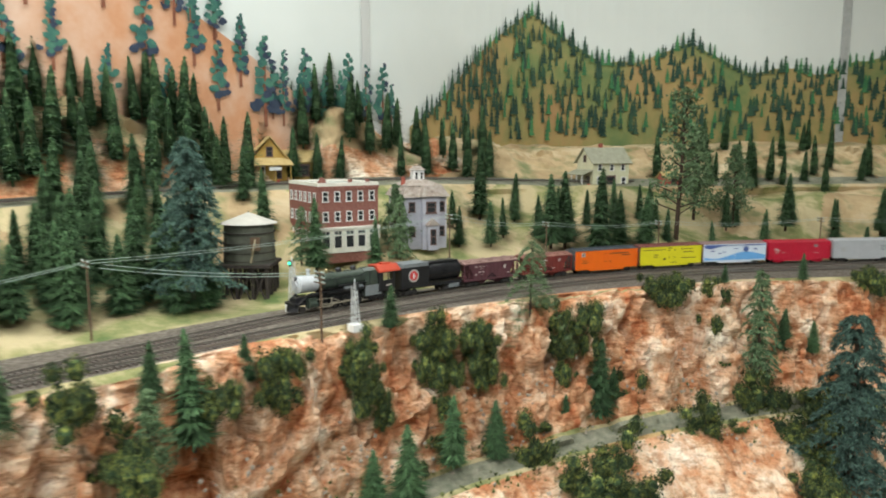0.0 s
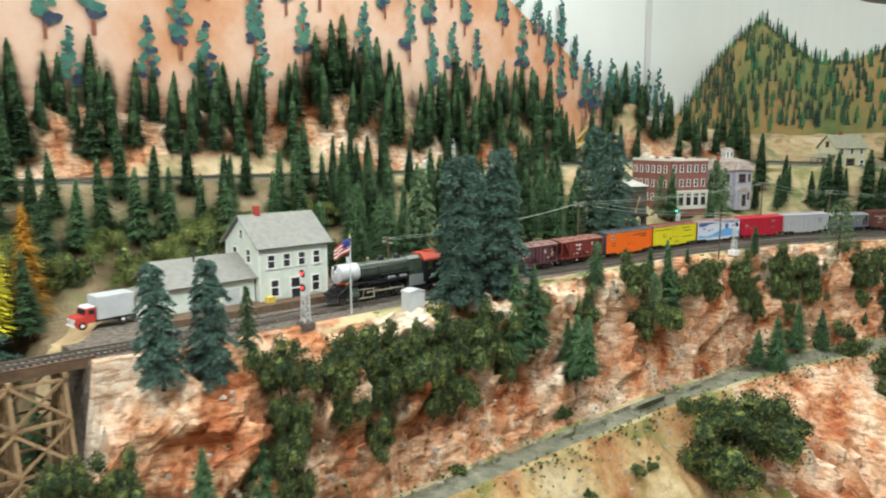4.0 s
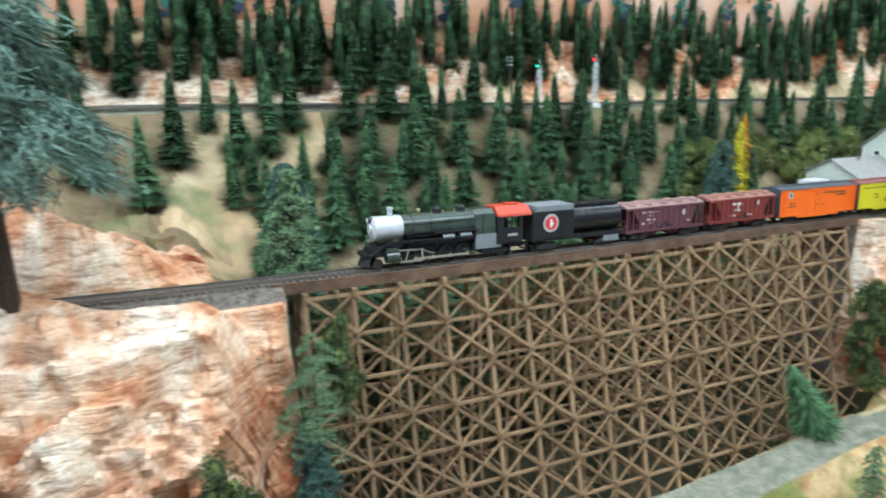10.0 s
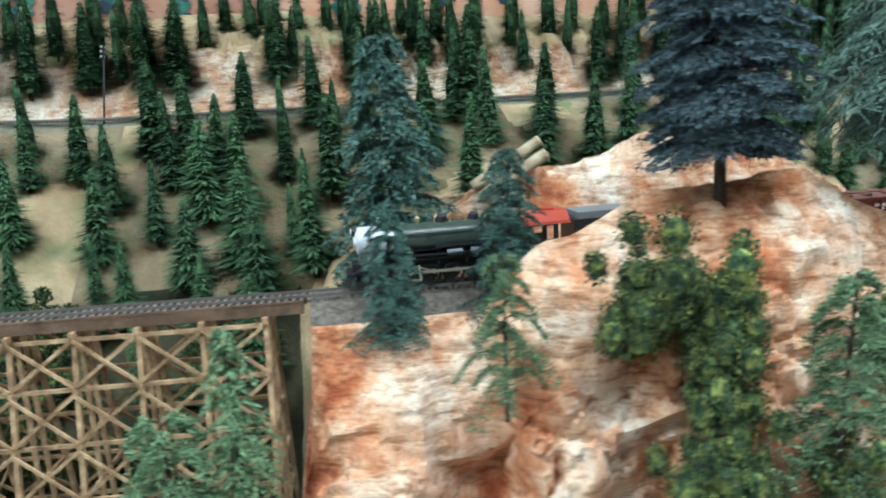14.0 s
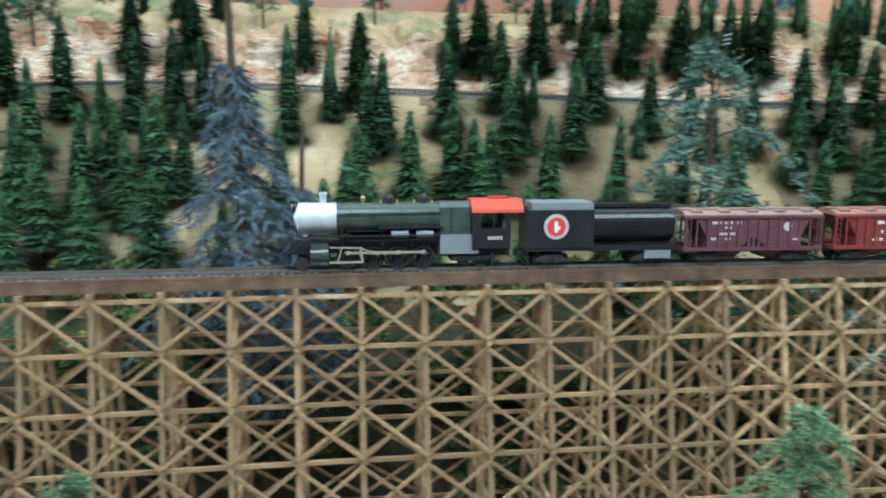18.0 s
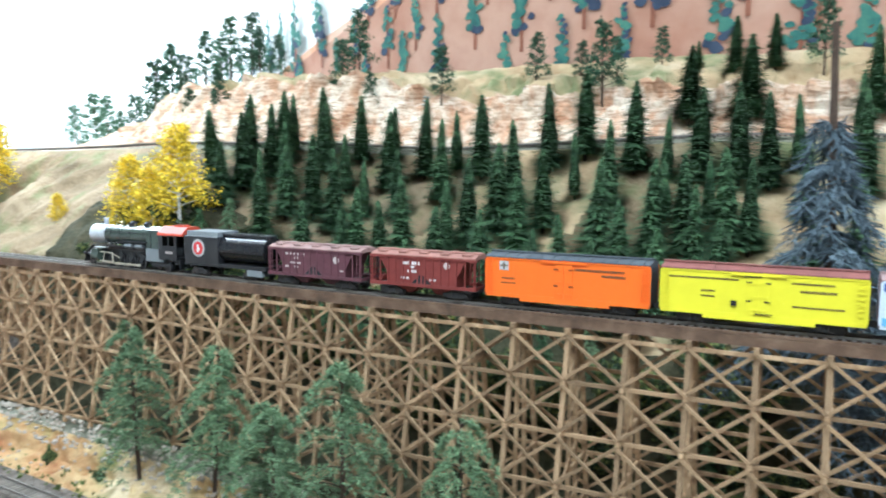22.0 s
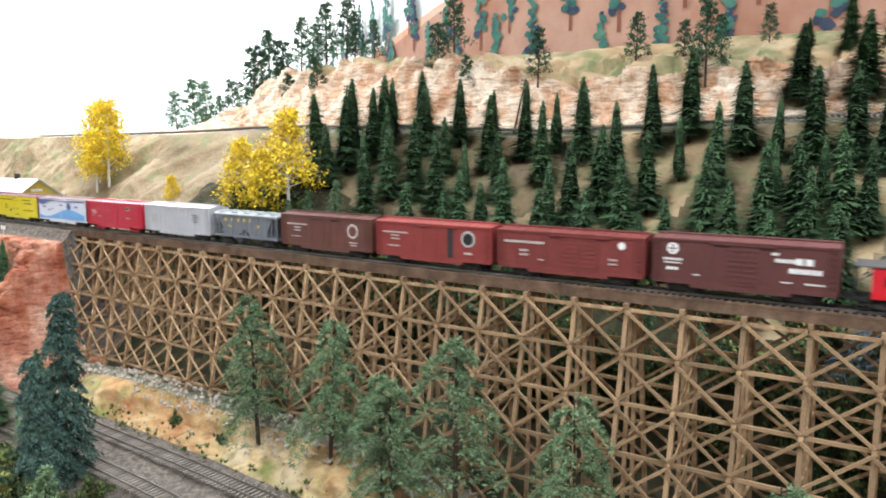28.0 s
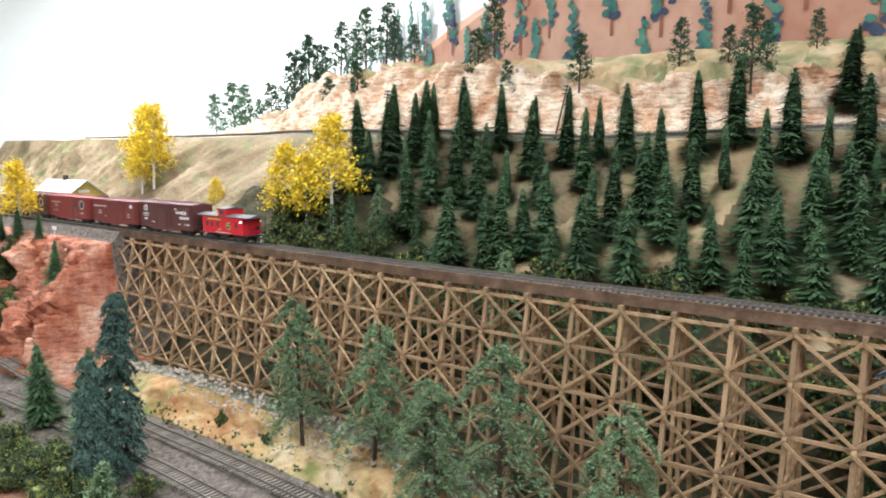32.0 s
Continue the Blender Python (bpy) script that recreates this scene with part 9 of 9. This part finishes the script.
part("box_body", Soup().box(-0.040, 0.0025, -0.0125, 0.0125, 0.008, 0.034), M_HUT, truck, "grey box body", bevel=0.0006)
part("chassis", Soup().box(-0.038, 0.024, -0.005, 0.005, 0.0045, 0.0075), M_BLACKP, truck)
for x in (0.0195, -0.026):
    for y in (-0.0100, 0.0100):
        wh = part("wheel", Soup().cyl((x, y - 0.0018, 0.0042), (x, y + 0.0018, 0.0042), 0.0042, n=18), M_RUBBER, truck, "black tyre")
        part("hub", Soup().cyl((x, y - 0.0021, 0.0042), (x, y + 0.0021, 0.0042), 0.0020, n=12), M_TRIM, wh)


# signals
def signal(s, v, z, h, lens, label, face=1, lit=1, base=M_TRIM):
    """Lattice mast with a round head; face 1 looks along the line to higher s."""
    p = spot(s, v, z)
    sg = thing("signal", pose(p.x, p.y, z, 0, 0, heading(s) + (0 if face > 0 else 180)), label, "railway signal", "railway signals")
    part("footing", Soup().box(-0.008, 0.008, -0.008, 0.008, -0.006, 0.004), base, sg, bevel=0.0006)
    top = h - 0.012
    w0, w1 = 0.0042, 0.0022
    for a, b in ((-1, -1), (-1, 1), (1, -1), (1, 1)):
        part("mast_leg", Soup().beam((a * w0, b * w0, 0.004), (a * w1, b * w1, top), 0.0009, 0.0009), M_SILVER, sg)
    lat = Soup()
    n = 7
    for k in range(n):
        za, zb = 0.004 + (top - 0.004) * k / n, 0.004 + (top - 0.004) * (k + 1) / n
        wa, wb = w0 + (w1 - w0) * k / n, w0 + (w1 - w0) * (k + 1) / n
        f = 1 if k % 2 else -1
        lat.beam((-wa * f, wa, za), (wb * f, wb, zb), 0.0006, 0.0006).beam((-wa * f, -wa, za), (wb * f, -wb, zb), 0.0006, 0.0006)
        lat.beam((wa, -wa * f, za), (wb, wb * f, zb), 0.0006, 0.0006).beam((-wa, -wa * f, za), (-wb, wb * f, zb), 0.0006, 0.0006)
    part("lattice", lat, M_SILVER, sg)
    part("ladder", Soup().beam((-0.006, -0.0012, 0.0), (-0.0045, -0.0012, h - 0.004), 0.0004, 0.0004).beam((-0.006, 0.0012, 0.0), (-0.0045, 0.0012, h - 0.004), 0.0004, 0.0004), M_SILVER, sg)
    for k in range(lit):
        zc = h - 0.006 - 0.016 * k
        part("target", Soup().cyl((0.0025, 0, zc), (0.0035, 0, zc), 0.0046, n=18), M_BLACKP, sg)
        part("lens", Soup().cyl((0.0034, 0, zc), (0.0046, 0, zc), 0.0017, n=12), lens, sg)
        part("hood", Soup().box(0.0035, 0.0062, -0.0019, 0.0019, zc + 0.0019, zc + 0.0025), M_BLACKP, sg)
    part("head_mast", Soup().cyl((0, 0, top), (0, 0, h + 0.003), 0.0012, 0.0006, 8), M_SILVER, sg)
    return sg


signal(2.696, -.040, .124, .066, M_RED_LAMP, "silver lattice signal with two red lights", 1, 2, M_TIE)
signal(1.760, -.050, .118, .060, M_BLACKP, "silver lattice signal on a white footing", -1, 1)
signal(1.784, .068, .127, .069, M_GREEN_LAMP, "silver lattice signal showing green", 1, 1)
signal(3.168, .41, ground_z(3.168, .41) + .002, .070, M_GREEN_LAMP, "silver lattice signal showing green on the upper ledge", 1, 1)
signal(3.060, .40, ground_z(3.06, .40) + .002, .084, M_RED_LAMP, "silver lattice signal showing red on the upper ledge", 1, 1)
signal(2.078, .42, ground_z(2.078, .42) + .002, .068, M_BLACKP, "silver lattice signal on the upper ledge", 1, 1)


def hut(s, v, z, w, d, h, mat, label):
    p = spot(s, v, z)
    o = thing("relay_hut", pose(p.x, p.y, z, 0, 0, heading(s)), label, "relay hut", "relay huts")
    part("case", Soup().box(-w / 2, w / 2, -d / 2, d / 2, -0.006, h), mat, o, bevel=0.0004)
    part("lid", Soup().prism([(-w / 2 - 0.001, h), (w / 2 + 0.001, h), (0, h * 1.13)], -d / 2 - 0.001, d / 2 + 0.001), mat, o)
    part("case_door", Soup().box(-w * 0.38, w * 0.38, d / 2, d / 2 + 0.0006, h * 0.08, h * 0.9), mat, o)


hut(2.548, -.055, .124, .024, .018, .022, M_HUT, "grey metal relay hut beside the track")
hut(2.150, .40, ground_z(2.15, .40), .020, .018, .027, M_TRIM, "white relay hut on the upper ledge")

# flag
fp = spot(2.628, -0.034, 0.124)
flag = thing("flag_pole", pose(fp.x, fp.y, 0.124, 0, 0, heading(2.64)), "silver flagpole with a red, white and blue striped flag", "flag")
part("pole", Soup().cyl((0, 0, -0.004), (0, 0, 0.096), 0.0011, 0.0008, 8), M_SILVER, flag)
part("ball", Soup().cyl((0, 0, 0.096), (0, 0, 0.0985), 0.0013, 0.0006, 8), M_YELP, flag)
for k in range(7):
    vs_, fs2 = [], []
    for i in range(9):
        x = 0.001 + i * 0.0028
        for zz in (0.0, 0.0021):
            for yy in (-0.0002, 0.0002):
                vs_.append((x, yy + 0.0014 * math.sin(i * 1.1), 0.093 - 0.0021 * k - zz - 0.0012 * i))
        if i:
            a = 4 * (i - 1)
            fs2 += [(a, a + 4, a + 6, a + 2), (a + 1, a + 3, a + 7, a + 5), (a, a + 1, a + 5, a + 4), (a + 2, a + 6, a + 7, a + 3)]
    part("stripe", Soup().add(vs_, fs2), M_REDPAINT if k % 2 == 0 else M_TRIM, flag)
part("canton", Soup().prism([(0.001, 0.0935), (0.0105, 0.0895), (0.0105, 0.0815), (0.001, 0.0855)], -0.0020, 0.0020), plain("flag_blue", (0.03, 0.05, 0.22), 0.7), flag)


# poles and wires
def pole(s, v, z, h, arms=2, lean=0.0, mat=M_POLE, span=0.011, label="brown telegraph pole with pale insulators"):
    p = spot(s, v, z)
    o = thing("telegraph_pole", pose(p.x, p.y, z, 0, lean, heading(s)), label, "telegraph pole", "telegraph poles")
    part("shaft", Soup().cyl((0, 0, -0.008), (0, 0, h), 0.0016, 0.0010, 8), mat, o)
    for k in range(arms):
        zz = h - 0.003 - 0.006 * k
        arm = part("crossarm", Soup().box(0.0009, 0.0022, -span, span, zz - 0.0008, zz + 0.0008), mat, o)
        for y in (-0.9, -0.5, 0.5, 0.9):
            part("insulator", Soup().cyl((0.0015, y * span, zz + 0.0008), (0.0015, y * span, zz + 0.0030), 0.0009, 0.0006, 7), M_WIRE, arm)
    return p + Vector((0, 0, h))


LINE_POLES = [(2.51, .045, .128, .073), (2.036, .10, .133, .087), (1.818, -.058, .119, .08), (1.48, .12, .160, .077), (1.29, .115, .150, .064), (1.052, .115, .148, .058), (0.70, .12, .145, .060), (0.35, .12, .145, .06)]
for s_, v_, z_, h_ in LINE_POLES:
    pole(s_, v_, min(z_, ground_z(s_, v_) + 0.003), h_ + z_ - min(z_, ground_z(s_, v_) + 0.003), 3 if s_ == 1.818 else 2)


def wire(a, b, sag, label="thin green telegraph wires"):
    a, b = Vector(a), Vector(b)
    c = bpy.data.curves.new("telegraph_wire", "CURVE")
    c.dimensions, c.bevel_depth, c.bevel_resolution = "3D", 0.00028, 1
    sp = c.splines.new("POLY")
    sp.points.add(12)
    for i in range(13):
        t = i / 12
        p = a.lerp(b, t) - Vector((0, 0, sag * 4 * t * (1 - t)))
        sp.points[i].co = (*p, 1)
    c.materials.append(M_WIRE)
    return tagged(new("telegraph_wire", c), label, "wire", "telegraph wires")


ORDER = [LINE_POLES[i] for i in (0, 1, 3, 4, 5, 6, 7)]
for (s1, v1, z1, h1), (s2, v2, z2, h2) in zip(ORDER[:-1], ORDER[1:]):
    for dv, dz in ((-0.009, 0.0), (0.009, -0.006)):
        wire(spot(s1, v1 + dv, z1 + h1 + dz), spot(s2, v2 + dv, z2 + h2 + dz), 0.008)
for dv, dz in ((-0.009, 0.0), (0.009, -0.006)):
    wire(spot(2.036, .06 + dv, .220 + dz), spot(1.818, -.058 + dv, .199 + dz), 0.006)

for s_, v_, h_, ln_ in ((5.888, .41, .085, -14), (6.254, .41, .079, -12), (5.22, .41, .081, -9), (3.22, .41, .08, 4), (4.7, .41, .096, -8)):
    pole(s_, v_, ground_z(s_, v_), h_, 3, ln_, M_DARKWOOD, 0.008, "dark leaning telegraph pole with three crossarms")


# logs on the crag, handrail, far house
def log(p, q, r, label):
    p, q = Vector(p), Vector(q)
    o = thing("log", Matrix.Translation(p), label, "log", "logs")
    d = q - p
    s = Soup()
    rng = random.Random(int(r * 1e5))
    n, m = 14, 9
    w = d.normalized()
    a = w.orthogonal().normalized()
    b = w.cross(a)
    vs = []
    for i in range(n + 1):
        for k in range(m):
            t = 2 * math.pi * k / m
            vs.append(d * (i / n) + (a * math.cos(t) + b * math.sin(t)) * r * rng.uniform(0.9, 1.1))
    s.add(vs, [(i * m + k, i * m + (k + 1) % m, (i + 1) * m + (k + 1) % m, (i + 1) * m + k) for i in range(n) for k in range(m)] + [tuple(range(m))[::-1]])
    part("bark", s, M_LOG, o, smooth=True)
    part("cut_end", Soup().cyl(d, d * 1.012, r * 1.02, r * 1.0, 14), M_LOGEND, o)


log(spot(4.262, .075, .214), spot(4.196, .075, .252), 0.0052, "grey weathered log leaning on the crag")
log(spot(4.258, .062, .205), spot(4.194, .062, .240), 0.0056, "pale peeled log leaning on the crag")

fh = spot(6.98, 0.160, 0.126)
far_house = thing("small_yellow_house", pose(fh.x, fh.y, 0.126, 0, 0, 48), "small yellow house with a pale overhanging roof", "house")
gable_block(far_house, -0.07, 0.05, -0.046, 0.046, -0.004, 0.050, 0.082, M_YELHOUSE, M_PALEROOF, 0.014)
part("name_board", Soup().box(0.0505, 0.0515, -0.013, 0.013, 0.056, 0.062), M_TRIM, far_house, "pale board under the gable")
part("chimney", Soup().box(-0.02, -0.012, -0.004, 0.004, 0.074, 0.094), M_DARKWOOD, far_house)
window(far_house, -0.0704, 0.0, 0.026, 90, 0.012, 0.015, M_TRIM)
window(far_house, 0.0504, 0.0, 0.026, -90, 0.012, 0.015, M_TRIM)
for x in (-0.02, 0.02):
    window(far_house, x, 0.0464, 0.024, 0, 0.010, 0.015, M_TRIM)
    window(far_house, x, -0.0464, 0.024, 180, 0.010, 0.015, M_TRIM)
sgp = spot(6.60, -0.05, 0.126)
sign = thing("line_sign", pose(sgp.x, sgp.y, 0.126, 0, 0, heading(6.60)), "small white sign on a thin post beside the track", "sign")
part("post", Soup().cyl((0, 0, -0.004), (0, 0, 0.014), 0.0006, n=6), M_SILVER, sign)
part("board", Soup().box(-0.007, 0.007, -0.0005, 0.0005, 0.012, 0.018), M_TRIM, sign)

finish_trees()

FRONT = [(0, 1.81), (1, 2.028), (2, 2.238), (4.5, 2.735), (5, 2.822), (6, 2.95), (8, 3.285), (10, 3.645), (12, 4.012), (15.5, 4.69), (17, 5.02), (19, 5.470), (20, 5.686), (22, 6.122), (24, 6.536), (26, 6.983), (29, 7.63), (32, 8.292)]


def front_at(t):
    """How far the pilot has come, smoothly through the known marks."""
    ts, ss = [a for a, _ in FRONT], [b for _, b in FRONT]
    k = min(max(sum(1 for a in ts if a <= t) - 1, 0), len(ts) - 2)
    slope = [(ss[i + 1] - ss[i]) / (ts[i + 1] - ts[i]) for i in range(len(ts) - 1)]
    tang = [slope[0]] + [(slope[i] + slope[i + 1]) / 2 for i in range(len(slope) - 1)] + [slope[-1]]
    h = ts[k + 1] - ts[k]
    u = (t - ts[k]) / h
    return (ss[k] * (1 + 2 * u) * (1 - u) ** 2 + tang[k] * h * u * (1 - u) ** 2 + ss[k + 1] * u * u * (3 - 2 * u) + tang[k + 1] * h * u * u * (u - 1))


def roll_drivers():
    """The driving wheels turn as the engine goes, and the side rods go round with their pins."""
    spin, rows, rod_rows = 0.0, [], []
    before = front_at(0)
    for i in range(961):
        t = i / 30
        now = front_at(t)
        spin += (now - before) / DRIVER_R
        before = now
        rows.append((t, Matrix.Rotation(spin, 4, "Y")))
        rod_rows.append((t, Matrix.Translation((ROD_X + 0.0042 * math.cos(spin), 0, DRIVER_R - 0.0042 * math.sin(spin)))))
    for ax in AXLES:
        o = ax.matrix_basis.translation.copy()
        walk(ax, [(t, Matrix.Translation(o) @ m) for t, m in rows])
    for rod in RODS:
        walk(rod, rod_rows)


WAY_S = np.arange(-1.1, 8.5, 0.01)
WAY = np.array([spot(q, track_v(q), rail_z(q)) for q in WAY_S])
WAY_U = np.r_[0, np.cumsum(np.linalg.norm(np.diff(WAY, axis=0), axis=1))]
WAY_U -= np.interp(3.0, WAY_S, WAY_U) - 3.0


def on_way(u):
    """Place on the rails at the length u along them."""
    return Vector([float(np.interp(u, WAY_U, WAY[:, k])) for k in range(3)])


def motions():
    for ob, back in TRAIN_CARS:
        rows = []
        for i in range(65):
            t = i * 0.5
            u = float(np.interp(front_at(t), WAY_S, WAY_U)) - back
            p, a, b = on_way(u), on_way(u - 0.05), on_way(u + 0.05)
            turn = math.degrees(math.atan2(b.y - a.y, b.x - a.x))
            rows.append((t, pose(p.x, p.y, p.z, 0, math.degrees(math.atan2(a.z - b.z, 0.1)), turn)))
        walk(ob, rows)
    roll_drivers()


motions()
